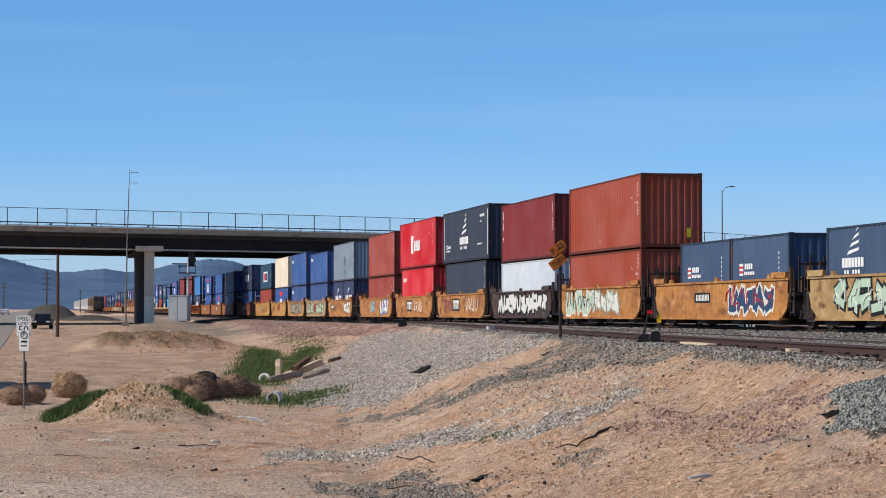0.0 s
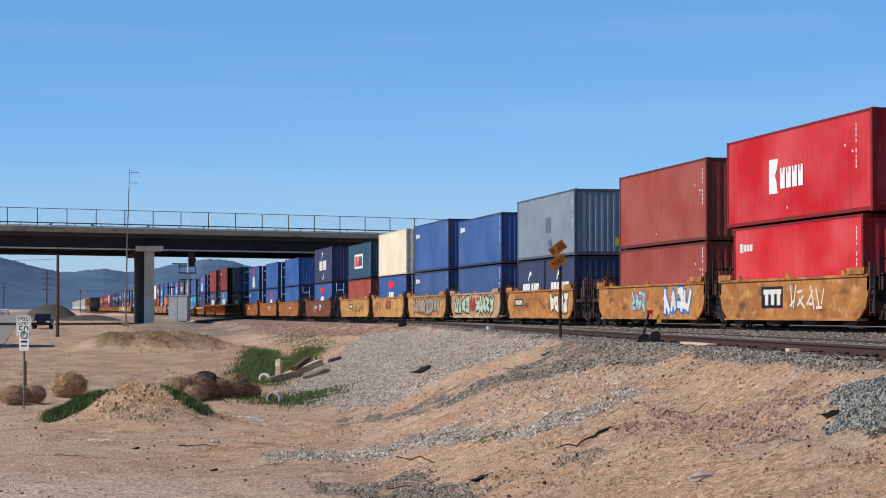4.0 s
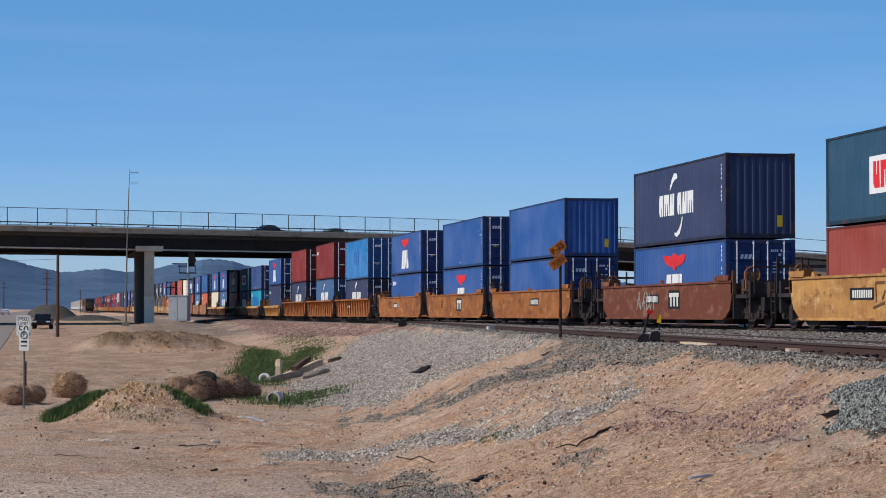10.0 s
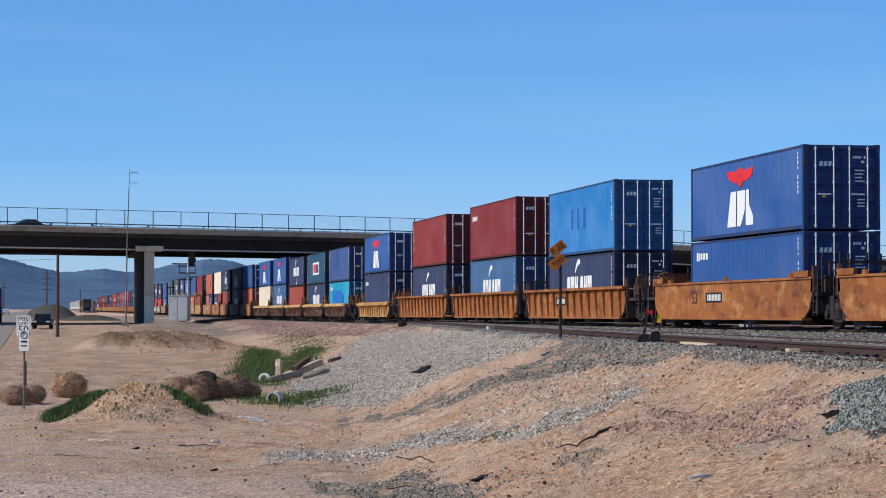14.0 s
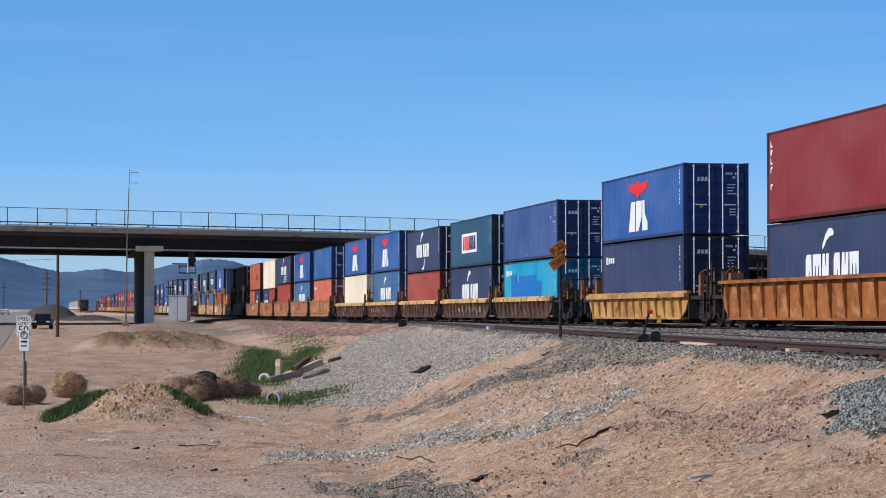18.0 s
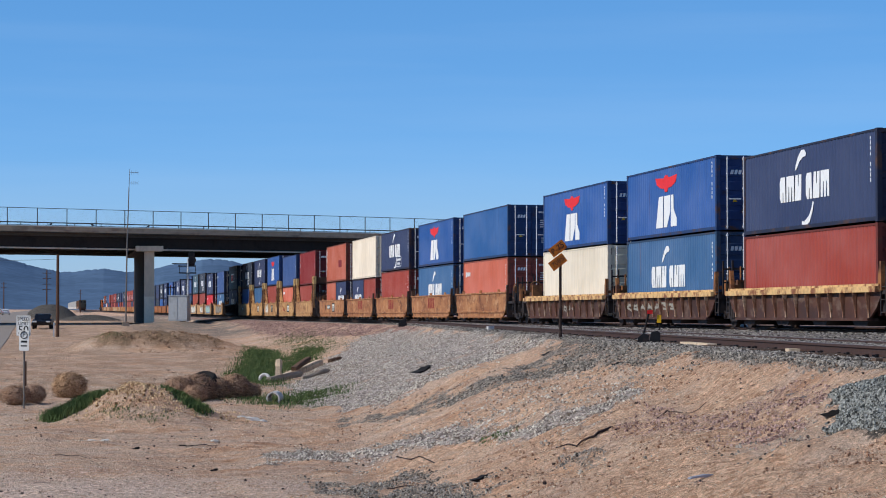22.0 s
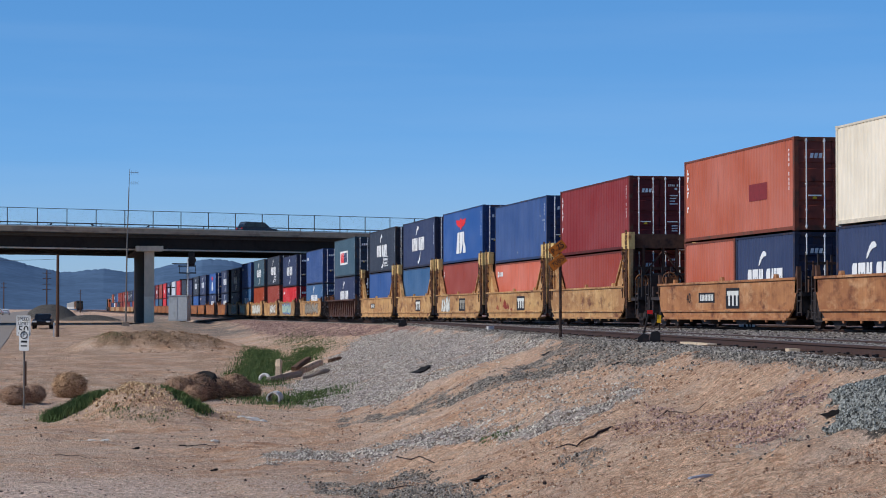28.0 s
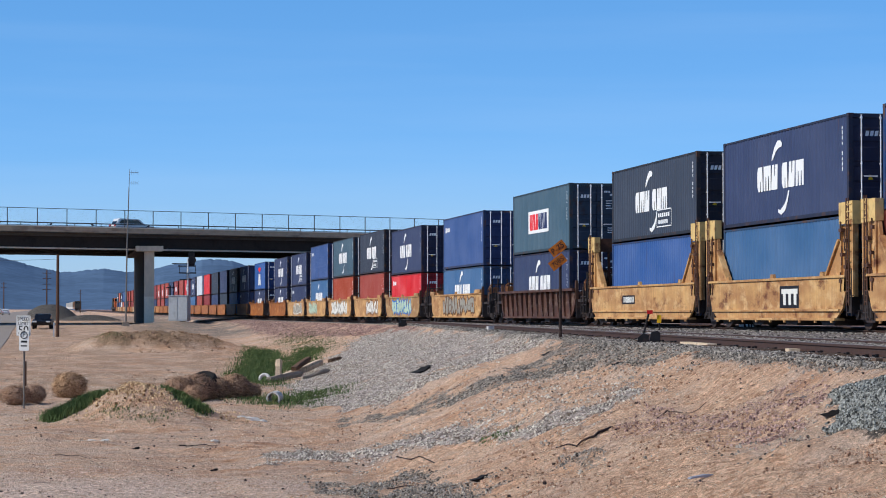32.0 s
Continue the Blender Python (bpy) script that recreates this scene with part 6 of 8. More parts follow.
    stones("berm_clods", p, 0.02 + 0.12 * rg.uniform(0, 1, len(p)) ** 6, stones_material("berm_clod", lin(120, 92, 70), lin(204, 168, 136)), "brown clods on the soil berm", 12, 0.35)
    p = scatter(16000, -3.5, 15, 78, 215, 22, lambda x, y: 0.05 + 0.9 * smooth((wave(x / 1.6, y / 6.0, 42) + 0.5 * wave(x / 0.3, y / 1.2, 43) - 0.95) / 0.4))
    stones("far_clods", p, 0.02 + 0.09 * rg.uniform(0, 1, len(p)) ** 6, stones_material("far_clod", lin(84, 62, 50), lin(220, 186, 156)), "clods and small debris on the open dirt", 13, 0.3, True, (1, 1, 0.6))
    # ballast between the rails, and its clean upper stones
    n = 45000
    y = 29 * (150 / 29) ** rg.uniform(0, 1, n)
    row = rg.uniform(0, 1, n)
    near_x = siding_x(y) + 0.7535
    x = np.where(row < 0.4, near_x + rg.uniform(-0.6, 0.6, n), np.where(row < 0.6, MAIN_X + rg.uniform(-0.6, 0.6, n), np.where(row < 0.85, near_x + 0.9 + rg.uniform(0, 1, n) * np.maximum(MAIN_X - near_x - 1.8, 0.0), near_x - rg.uniform(0.95, 1.7, n))))
    lift = np.where(row < 0.6, 0.145, np.where(row < 0.85, 0.11, 0.03))
    keep = np.abs(x - MAIN_X + 0.7535) > 0.1
    p = np.stack([x, y, lift], -1)[keep]
    stones("track_ballast", p, rg.uniform(0.025, 0.055, len(p)) * (0.7 + p[:, 1] / 100), stones_material("track_stone", lin(48, 42, 38), lin(196, 188, 178)), "grey stone ballast between the rails", 7, 0.2, False)


all_stones()
GREEN = surface("weed_green", (78, 98, 54), rough=0.8, grain=3, amount=0.4, second=(116, 122, 74), patch=1.5, patch_at=0.54, bump=0)
DRY = stones_material("dry_twig", lin(124, 92, 66), lin(232, 192, 150))


def weeds(name, pts, hmin, hmax, label, seed):
    """Many thin bent blades as one mesh."""
    rg = np.random.default_rng(seed)
    n = len(pts)
    h = rg.uniform(hmin, hmax, n)
    a = rg.uniform(0, 6.283, n)
    w = 0.006 + 0.01 * rg.uniform(0, 1, n)
    lean = rg.uniform(0.1, 0.6, n) * h
    z0 = ground_z(pts[:, 0], pts[:, 1]) - 0.01
    dx, dy = np.cos(a), np.sin(a)
    c = np.empty((n, 6, 3))
    for k, (f, ww) in enumerate(((0, 1), (0.55, 0.8), (1.0, 0.12))):
        for sgn, j in ((-1, 0), (1, 1)):
            c[:, 2 * k + j, 0] = pts[:, 0] + dx * lean * f * f - dy * w * ww * sgn
            c[:, 2 * k + j, 1] = pts[:, 1] + dy * lean * f * f + dx * w * ww * sgn
            c[:, 2 * k + j, 2] = z0 + h * f
    q = (np.array([(0, 1, 3, 2), (2, 3, 5, 4)])[None] + (np.arange(n) * 6)[:, None, None]).reshape(-1, 4)
    me = sheet(name, c.reshape(-1, 3), q, False)
    me.materials.append(GREEN)
    return tagged(new(name, me), label, "weeds", kind="stuff")


def along(n, pts, w, seed):
    rg = np.random.default_rng(seed)
    seg = rg.integers(0, len(pts) - 1, n)
    t = rg.uniform(0, 1, n)
    p = np.array(pts)
    xy = p[seg] * (1 - t[:, None]) + p[seg + 1] * t[:, None]
    return (xy + rg.normal(0, 1, (n, 2)) * np.array(w)) * np.array((KX, 1.0))


weeds("weeds", along(14000, [(0.15, 60.9), (0.5, 61.2), (0.95, 61.7), (1.3, 62.6), (1.75, 63.6), (2.2, 64.2)], (0.13, 0.35), 1), 0.05, 0.3, "green weeds growing along the dirt mound", 1)
weeds("weeds", along(4500, [(3.45, 61.7), (3.7, 61.2), (4.0, 60.5), (4.3, 60.0)], (0.13, 0.3), 2), 0.05, 0.22, "green weeds on the shoulder of the mound", 2)
weeds("weeds", along(30000, [(9.3, 98), (10.4, 108), (11.8, 120), (13.2, 133), (14.3, 146)], (0.42, 4.0), 3), 0.06, 0.24, "patch of fresh green weeds below the embankment", 3)
weeds("weeds", along(7000, [(12.6, 112), (14.4, 123), (16.6, 136)], (0.35, 3.0), 13), 0.05, 0.2, "thin green weeds up the side of the embankment", 13)
weeds("weeds", along(5200, [(6.8, 74), (8.2, 75), (9.0, 78), (10.4, 80)], (0.5, 2.4), 4), 0.04, 0.16, "green weeds round the drain pipe", 4)
weeds("weeds", along(420, [(1.5, 59.6), (1.9, 59.2), (2.6, 58.3), (3.4, 58.4)], (0.2, 0.3), 5), 0.03, 0.09, "low weeds at the foot of the mound", 5)
weeds("weeds", along(260, [(7.75, 37.4), (8.0, 38.2)], (0.16, 0.5), 6), 0.02, 0.07, "small green tuft on the dirt slope", 6)
weeds("weeds", along(3000, [(16.5, 132), (18.5, 160)], (0.9, 9), 7), 0.04, 0.15, "thin weeds on the red gravel", 7)


weeds("weeds", along(500, [(3.6, 151.0), (4.8, 150.4)], (0.6, 0.8), 8), 0.03, 0.1, "sparse olive scrub on the soil berm", 8)


def tumbleweed(x, y, r, label, seed, squash=0.8, material=None):
    """A dry ball of branching twigs."""
    rg = random.Random(seed)
    bm = bmesh.new()

    def twig(p, d, length, w, depth):
        q = p + d * length
        side = d.cross(Vector((rg.uniform(-1, 1), rg.uniform(-1, 1), rg.uniform(-1, 1)))).normalized() * w
        v = [bm.verts.new(k) for k in (p - side, p + side, q + side * 0.6, q - side * 0.6)]
        bm.faces.new(v)
        if depth:
            for _ in range(3):
                e = (d + Vector((rg.uniform(-1, 1), rg.uniform(-1, 1), rg.uniform(-1, 1))) * 0.75).normalized()
                twig(q, e, length * 0.72, w * 0.75, depth - 1)
    for _ in range(14):
        d = Vector((rg.gauss(0, 1), rg.gauss(0, 1), rg.gauss(0, 1))).normalized()
        twig(Vector((0, 0, 0)), d, r * 0.4, r * 0.03, 3)
    for _ in range(1500):                    # arching outer stems
        c = Vector((rg.gauss(0, 1), rg.gauss(0, 1), rg.gauss(0, 1))).normalized()
        e = c.cross(Vector((rg.gauss(0, 1), rg.gauss(0, 1), rg.gauss(0, 1)))).normalized()
        rad = r * (0.72 + 0.28 * rg.random() ** 0.5)
        w = c.cross(e) * r * rg.uniform(0.008, 0.02)
        prev = None
        for k in range(4):
            a_ = k * 0.16
            p = (c * math.cos(a_) + e * math.sin(a_)) * rad * (1 + 0.06 * k)
            row = (bm.verts.new(p - w), bm.verts.new(p + w))
            if prev:
                bm.faces.new((prev[0], prev[1], row[1], row[0]))
            prev = row
    for v in bm.verts:
        v.co.z *= squash
    x *= KX
    z = gz(x, y)
    return solid("tumbleweed", bm, material or DRY, label, "tumbleweed", "tumbleweeds", m=pose(x, y, z + r * squash * 0.92))


DRY_DARK = stones_material("old_twig", lin(116, 88, 70), lin(216, 178, 148))
tumbleweed(0.85, 77.2, 0.56, "round dry tan tumbleweed on the dirt", 1)
tumbleweed(-0.95, 72.5, 0.5, "dry brown tumbleweed at the foot of the speed sign", 2, 0.6, DRY_DARK)
tumbleweed(-0.35, 73.5, 0.36, "small dark tumbleweed beside the sign post", 3, 0.8, DRY_DARK)
for k, (x, y, r) in enumerate(((4.6, 75.5, 0.55), (5.2, 76.0, 0.62), (5.9, 76.4, 0.5), (6.6, 77, 0.55), (5.0, 73.4, 0.4), (7.2, 77.5, 0.4))):
    tumbleweed(x, y, r, "dry tumbleweed heaped with others round a tyre", 10 + k, 0.75, DRY_DARK)

RUBBER = surface("tyre_rubber", (30, 29, 30), rough=0.9, grain=12, amount=0.2, second=(52, 47, 45), bump=0.2)


bm = bmesh.new()
ring(bm, 0.36, 0.13)
solid("tyre", bm, RUBBER, "old black rubber tyre among dry tumbleweeds", "tyre", m=pose(5.2, 76.3, gz(5.2, 76.3) + 0.68, 28, -16, 0))

# drain pipe and dumped lumber
PIPE = surface("white_pipe", (214, 210, 204), rough=0.7, grain=8, amount=0.1, second=(170, 160, 148), patch=2, bump=0.05)
bm = bmesh.new()
for k in range(24):
    a0, a1 = 6.28318 * k / 24, 6.28318 * (k + 1) / 24
    q = []
    for yy, rr in ((0, 0.175), (0, 0.22), (1.0, 0.22), (1.0, 0.175)):
        q.append([(rr * math.cos(a), yy, rr * math.sin(a)) for a in (a0, a1)])
    for j in range(4):
        bm.faces.new([bm.verts.new(p) for p in (q[j][0], q[j][1], q[(j + 1) % 4][1], q[(j + 1) % 4][0])])
solid("drain_pipe", bm, PIPE, "short white drain pipe sticking out of weeds", "pipe", m=pose(7.25, 73.4, gz(7.25, 73.4) + 0.17, 0, 0, -13))
LUMBER = surface("grey_lumber", (212, 190, 162), rough=0.9, grain=7, amount=0.25, second=(132, 104, 82), patch=2, bump=0.3, stretch=(4, 4, 0.5))
OLD_TIE = surface("old_tie", (104, 80, 64), rough=0.95, grain=8, amount=0.3, second=(70, 54, 46), patch=2, bump=0.4, stretch=(4, 4, 0.5))


def log_between(name, a, b, w, h, material, label, seed):
    """A rough, split balk between two places (x, y, height over the ground)."""
    rl = random.Random(seed)
    p, q = (Vector((v[0], v[1], gz(v[0], v[1]) + v[2])) for v in (a, b))
    ln = (q - p).length
    bm = bmesh.new()
    rows = []
    for k in range(7):
        f = k / 6
        fade = 0.75 + 0.25 * math.sin(math.pi * min(1, max(0, 0.15 + 0.7 * f)))
        rows.append([bm.verts.new(((cx * w + rl.uniform(-0.02, 0.02)) * fade, (f - 0.5) * ln + rl.uniform(-0.04, 0.04), (cz * h + rl.uniform(-0.02, 0.02)) * fade)) for cx, cz in ((-0.5, -0.5), (0.5, -0.5), (0.55, 0.1), (0.35, 0.5), (-0.35, 0.45), (-0.55, 0.0))])
    for r, t in zip(rows, rows[1:]):
        for k in range(6):
            bm.faces.new((r[k], r[(k + 1) % 6], t[(k + 1) % 6], t[k]))
    bm.faces.new(rows[0])
    bm.faces.new(rows[-1][::-1])
    m = Matrix.Translation((p + q) / 2) @ (q - p).to_track_quat("Y", "Z").to_matrix().to_4x4()
    return solid(name, bm, material, label, "debris", "dumped posts", m=m)


log_between("old_timber", (9.95, 98.9, 0.12), (12.3, 102.8, 0.34), 0.36, 0.28, LUMBER, "long pale split timber lying up the bank", 1)
log_between("old_timber", (10.75, 99.7, 0.42), (11.6, 101.2, 0.72), 0.3, 0.2, OLD_TIE, "dark rotten railway tie propped on rubble", 2)
log_between("old_timber", (13.7, 110.5, 0.08), (14.4, 112.0, 0.1), 0.2, 0.2, OLD_TIE, "dark rotten tie half buried in the bank", 3)
log_between("broken_post", (9.95, 98.4, -0.05), (9.98, 98.5, 0.95), 0.26, 0.24, LUMBER, "short pale post standing upright in the rubble", 4)
log_between("broken_post", (9.4, 97.0, 0.12), (10.9, 98.6, 0.2), 0.3, 0.26, CONC, "broken concrete post among weeds", 5)
log_between("broken_post", (10.8, 96.6, 0.08), (12.0, 97.4, 0.14), 0.2, 0.16, CONC, "short broken concrete post on the gravel", 6)
bm = bmesh.new()
ring(bm, 0.2, 0.07, 18, 8)
solid("concrete_collar", bm, PIPE, "pale round concrete collar standing in the rubble", "debris", m=pose(9.25, 97.3, gz(9.25, 97.3) + 0.14, 70, 0, -20))

# small litter on the dirt
for k, (x, y, ln, rz) in enumerate(((12.2, 70.0, 0.85, 35), (6.4, 31.7, 0.34, 10), (8.97, 24.0, 0.22, -30), (3.3, 43.0, 0.16, 0), (12.96, 55.3, 0.4, 20), (2.0, 49.0, 0.18, 15), (11.54, 43.1, 0.22, 0))):
    x *= KX
    bm = bmesh.new()
    prism(bm, [(-ln / 2, 0), (-ln * 0.2, -0.03), (ln * 0.3, -0.02), (ln / 2, 0.1 * ln), (ln * 0.42, 0.26 * ln), (ln * 0.3, 0.2 * ln), (ln * 0.1, 0.21 * ln), (-ln * 0.1, 0.08 * ln), (-ln * 0.25, 0.06 * ln)], "y", -0.2 * ln, 0.2 * ln)
    solid("rubber_scrap", bm, RUBBER, "black strip of torn tyre rubber on gravel", "litter", "scraps on the ground", m=pose(x, y, gz(x, y) + 0.01, 0, 0, rz))


def stick(pts, r, label):
    """A crooked, tapering branch that follows the ground, with a few side twigs."""
    rl = random.Random(len(label) + int(pts[0][1] * 10))
    path = []
    for p, q in zip(pts, pts[1:]):
        for k in range(4):
            f = k / 4
            path.append([p[c] + (q[c] - p[c]) * f + rl.uniform(-0.02, 0.02) for c in range(3)])
    path.append(list(pts[-1]))
    place = [Vector((v[0] * KX, v[1], gz(v[0] * KX, v[1]) + v[2] * 0.7)) for v in path]
    bm = bmesh.new()
    n = len(place)
    rows = []
    for k, p in enumerate(place):
        d = (place[min(n - 1, k + 1)] - place[max(0, k - 1)]).normalized()
        u = d.cross(Vector((0, 0, 1))).normalized()
        w = u.cross(d)
        rr = r * (1 - 0.75 * k / n)
        rows.append([bm.verts.new(p + (u * math.cos(a) + w * math.sin(a)) * rr) for a in (0, 1.05, 2.09, 3.14, 4.19, 5.24)])
    for a, b in zip(rows, rows[1:]):
        for k in range(6):
            bm.faces.new((a[k], a[(k + 1) % 6], b[(k + 1) % 6], b[k]))
    bm.faces.new(rows[0])
    bm.faces.new(rows[-1][::-1])
    return solid("fallen_branch", bm, BARK, label, "branch", "branches on the ground")


stick([(8.32, 31.3, 0.03), (7.9, 30.8, 0.06), (7.64, 30.8, 0.05), (7.43, 31.2, 0.03)], 0.024, "long dark dry branch lying on the dirt slope")
stick([(9.04, 31.5, 0.02), (9.3, 31.3, 0.04), (9.54, 30.6, 0.03)], 0.012, "thin dry branch on the dirt slope")
stick([(6.68, 41.2, 0.02), (6.95, 39.5, 0.04), (7.2, 37.5, 0.03)], 0.014, "dry branch beside pale gravel")
stick([(0.2, 46.5, 0.02), (0.7, 46.4, 0.03), (1.3, 46.3, 0.02)], 0.01, "grey stick on the packed dirt")
stick([(3.1, 51, 0.02), (3.5, 51.2, 0.04), (4.0, 51.1, 0.02)], 0.018, "dark stick on the packed dirt")
stick([(5.6, 35.6, 0.02), (5.9, 35.2, 0.05), (6.2, 34.6, 0.02)], 0.014, "dark branch on the grey gravel")
for k, (x, y, s) in enumerate(((5.72, 60.6, 0.15), (5.45, 60.9, 0.1), (6.0, 60.4, 0.1), (5.85, 61.2, 0.12), (4.05, 52.5, 0.1), (1.1, 52.2, 0.12), (1.4, 52.3, 0.09))):
    x *= KX
    bm = bmesh.new()
    bmesh.ops.create_icosphere(bm, subdivisions=2, radius=1.0)
    rl = random.Random(90 + k)
    for v in bm.verts:
        v.co *= rl.uniform(0.72, 1.12)
        v.co = Vector((v.co.x * s * 1.6, v.co.y * s, (max(v.co.z, -0.5) + 0.5) * s * 0.55))
    solid("concrete_lump", bm, PIPE, "crumbled lump of pale concrete on the dirt", "rubble", "concrete lumps", m=pose(x, y, gz(x, y) - 0.02, 4, 6, 25 * k))
bm = bmesh.new()
prism(bm, [(-0.2, 0), (-0.1, 0.015), (0.12, 0.01), (0.2, 0.03), (0.18, 0.04), (0.0, 0.045), (-0.18, 0.02)], "y", -0.03, 0.03)
solid("plastic_strip", bm, surface("blue_plastic", (160, 164, 176), rough=0.5, bump=0), "crumpled blue-grey plastic strip on the dirt", "litter", m=pose(6.66, 22.5, gz(6.66, 22.5), 0, 0, 15))

# ---- signs, poles, signals ----
SIGN_WHITE = surface("sign_white", (226, 226, 222), rough=0.5, grain=6, amount=0.05, second=(200, 198, 190), patch=1.5, bump=0)
SIGN_BLACK = surface("sign_black", (24, 24, 26), rough=0.6, grain=6, amount=0.1, bump=0)
SIGN_RUST = surface("sign_orange", (178, 100, 28), rough=0.7, grain=10, amount=0.2, second=(112, 58, 26), patch=7, patch_at=0.48, bump=0.05)
POST = surface("sign_post", (128, 122, 114), rough=0.5, metal=0.5, grain=9, amount=0.15, bump=0)
POLE_WOOD = surface("pole_wood", (92, 68, 54), rough=0.9, grain=6, amount=0.25, second=(60, 46, 40), patch=1, bump=0.3, stretch=(6, 6, 0.3))


def text(words, size, material, parent, m, name="lettering"):
    c = bpy.data.curves.new("lettering", "FONT")
    c.body, c.size, c.align_x, c.align_y, c.extrude = words, size, "CENTER", "CENTER", 0.002
    tmp = bpy.data.objects.new("lettering", c)
    scene.collection.objects.link(tmp)
    bpy.context.view_layer.update()
    me = bpy.data.meshes.new_from_object(tmp)
    bpy.data.objects.remove(tmp)
    me.materials.clear()
    return part(name, me, material, parent, at=m @ pose(0, 0, 0, 90, 0, 0))


def plate(bm, w, h, t=0.004, r=0.04):
    pts = []
    for cx, cz, a0 in ((w / 2 - r, h / 2 - r, 0), (-w / 2 + r, h / 2 - r, 90), (-w / 2 + r, -h / 2 + r, 180), (w / 2 - r, -h / 2 + r, 270)):
        for k in range(4):
            a = radians(a0 + 30 * k)
            pts.append((cx + r * math.cos(a), cz + r * math.sin(a)))
    prism(bm, pts, "y", -t, 0)


def speed_sign():
    x, y = -0.65, 70.5
    t = thing("speed_sign", pose(x, y, gz(x, y), 0, 0, -24), "white speed limit sign over a no-parking plate on a thin post", "road sign")
    bm = bmesh.new()
    rod(bm, (0, 0.03, -0.05), (0, 0.03, 2.8), 0.032, seg=8)
    part("post", bm, POST, t)
    bm = bmesh.new()
    plate(bm, 0.47, 0.62)
    p = part("speed_plate", bm, SIGN_WHITE, t, "white plate with black lettering", at=pose(-0.01, -0.012, 2.52))
    bm = bmesh.new()
    for a in ((-0.215, 0.215, 0.285, 0.293), (-0.215, 0.215, -0.293, -0.285), (-0.215, -0.207, -0.29, 0.29), (0.207, 0.215, -0.29, 0.29)):
        box(bm, a[0], a[1], -0.007, -0.0045, a[2], a[3])
    part("border", bm, SIGN_BLACK, p)
    text("SPEED", 0.145, SIGN_BLACK, p, pose(0, -0.008, 0.2))
    text("LIMIT", 0.145, SIGN_BLACK, p, pose(0, -0.008, 0.065))
    text("50", 0.36, SIGN_BLACK, p, pose(0, -0.008, -0.14))
    bm = bmesh.new()
    plate(bm, 0.33, 0.62)
    p = part("parking_plate", bm, SIGN_WHITE, t, "small white no-parking plate", at=pose(0.03, -0.05, 2.065))
    bm = bmesh.new()
    ring(bm, 0.105, 0.014, 24, 6, "y")
    part("ring", bm, SIGN_BLACK, p, at=pose(0, -0.006, 0.17))
    text("P", 0.2, SIGN_BLACK, p, pose(0, -0.008, 0.17))
    bm = bmesh.new()
    box(bm, -0.1, 0.1, -0.008, -0.0045, -0.06, 0.0)
    part("arrow", bm, SIGN_BLACK, p)
    bm = bmesh.new()
    box(bm, -0.1, 0.1, -0.008, -0.0045, -0.18, -0.14)
    part("arrow", bm, SIGN_BLACK, p)
    x, y = -0.79, 93.0
    bm = bmesh.new()
    box(bm, -0.05, 0.05, -0.05, 0.05, -0.05, 1.0)
    solid("marker_post", bm, POLE_WOOD, "short dark wooden marker post in the dirt", "post", m=pose(x, y, gz(x, y)))


speed_sign()


def milepost():
    x, y = 13.76, 60.2
    t = thing("railroad_sign", pose(x, y, gz(x, y), 0, 0, -12), "two tilted rusty orange plates on a thin dark post", "railway sign")
    bm = bmesh.new()
    rod(bm, (0, 0, -0.05), (0, 0, 2.1), 0.042, 0.036, seg=8)
    part("post", bm, BARK, t)
    for z, x, ang, words in ((2.43, -0.07, -38, "P-75"), (2.06, -0.07, -38, "708S")):
        bm = bmesh.new()
        plate(bm, 0.47, 0.27, 0.006, 0.02)
        p = part("plate", bm, SIGN_RUST, t, "rusty orange plate with worn black marks", at=pose(x, -0.045, z, 0, ang, 0))
        text(words, 0.22 if words[0] == "P" else 0.19, SIGN_BLACK, p, pose(0, -0.009, 0))


milepost()
IRON = surface("black_iron", (30, 28, 30), rough=0.6, grain=9, amount=0.25, second=(66, 48, 42), patch=3, bump=0.1)
RED = surface("signal_red", (196, 30, 30), rough=0.5, grain=9, amount=0.1, bump=0)
YELLOW = surface("signal_yellow", (240, 186, 30), rough=0.5, grain=9, amount=0.1, bump=0)


def switch_stand():
    x, y = 12.65, 46.9
    z = gz(x, y)
    t = thing("switch_stand", pose(x, y, z, 0, 0, -14), "black switch stand with red and yellow targets beside the siding", "switch stand")
    bm = bmesh.new()
    box(bm, -0.26, 0.24, -0.16, 0.16, 0.0, 0.06)
    part("base", bm, IRON, t)
    bm = bmesh.new()
    prism(bm, [(0.0, 0.06), (0.24, 0.06), (0.24, 0.25), (0.18, 0.29), (0.05, 0.27)], "y", -0.11, 0.11)
    prism(bm, [(-0.24, 0.06), (0.0, 0.06), (0.0, 0.2), (-0.12, 0.24), (-0.24, 0.14)], "y", -0.08, 0.08)
    part("housing", bm, IRON, t)
    bm = bmesh.new()
    rod(bm, (-0.12, 0, 0.2), (0.0, -0.05, 0.68), 0.025, seg=8)
    part("lever", bm, IRON, t)
    bm = bmesh.new()
    box(bm, -0.04, 0.08, -0.08, -0.05, 0.65, 0.73)
    part("red_target", bm, RED, t, "small red target")
    bm = bmesh.new()
    rod(bm, (0.22, 0, 0.3), (0.22, 0, 0.48), 0.018, seg=6)
    part("stem", bm, IRON, t)
    bm = bmesh.new()
    box(bm, 0.17, 0.26, -0.03, -0.005, 0.46, 0.63)
    part("yellow_target", bm, YELLOW, t, "small yellow target")


switch_stand()

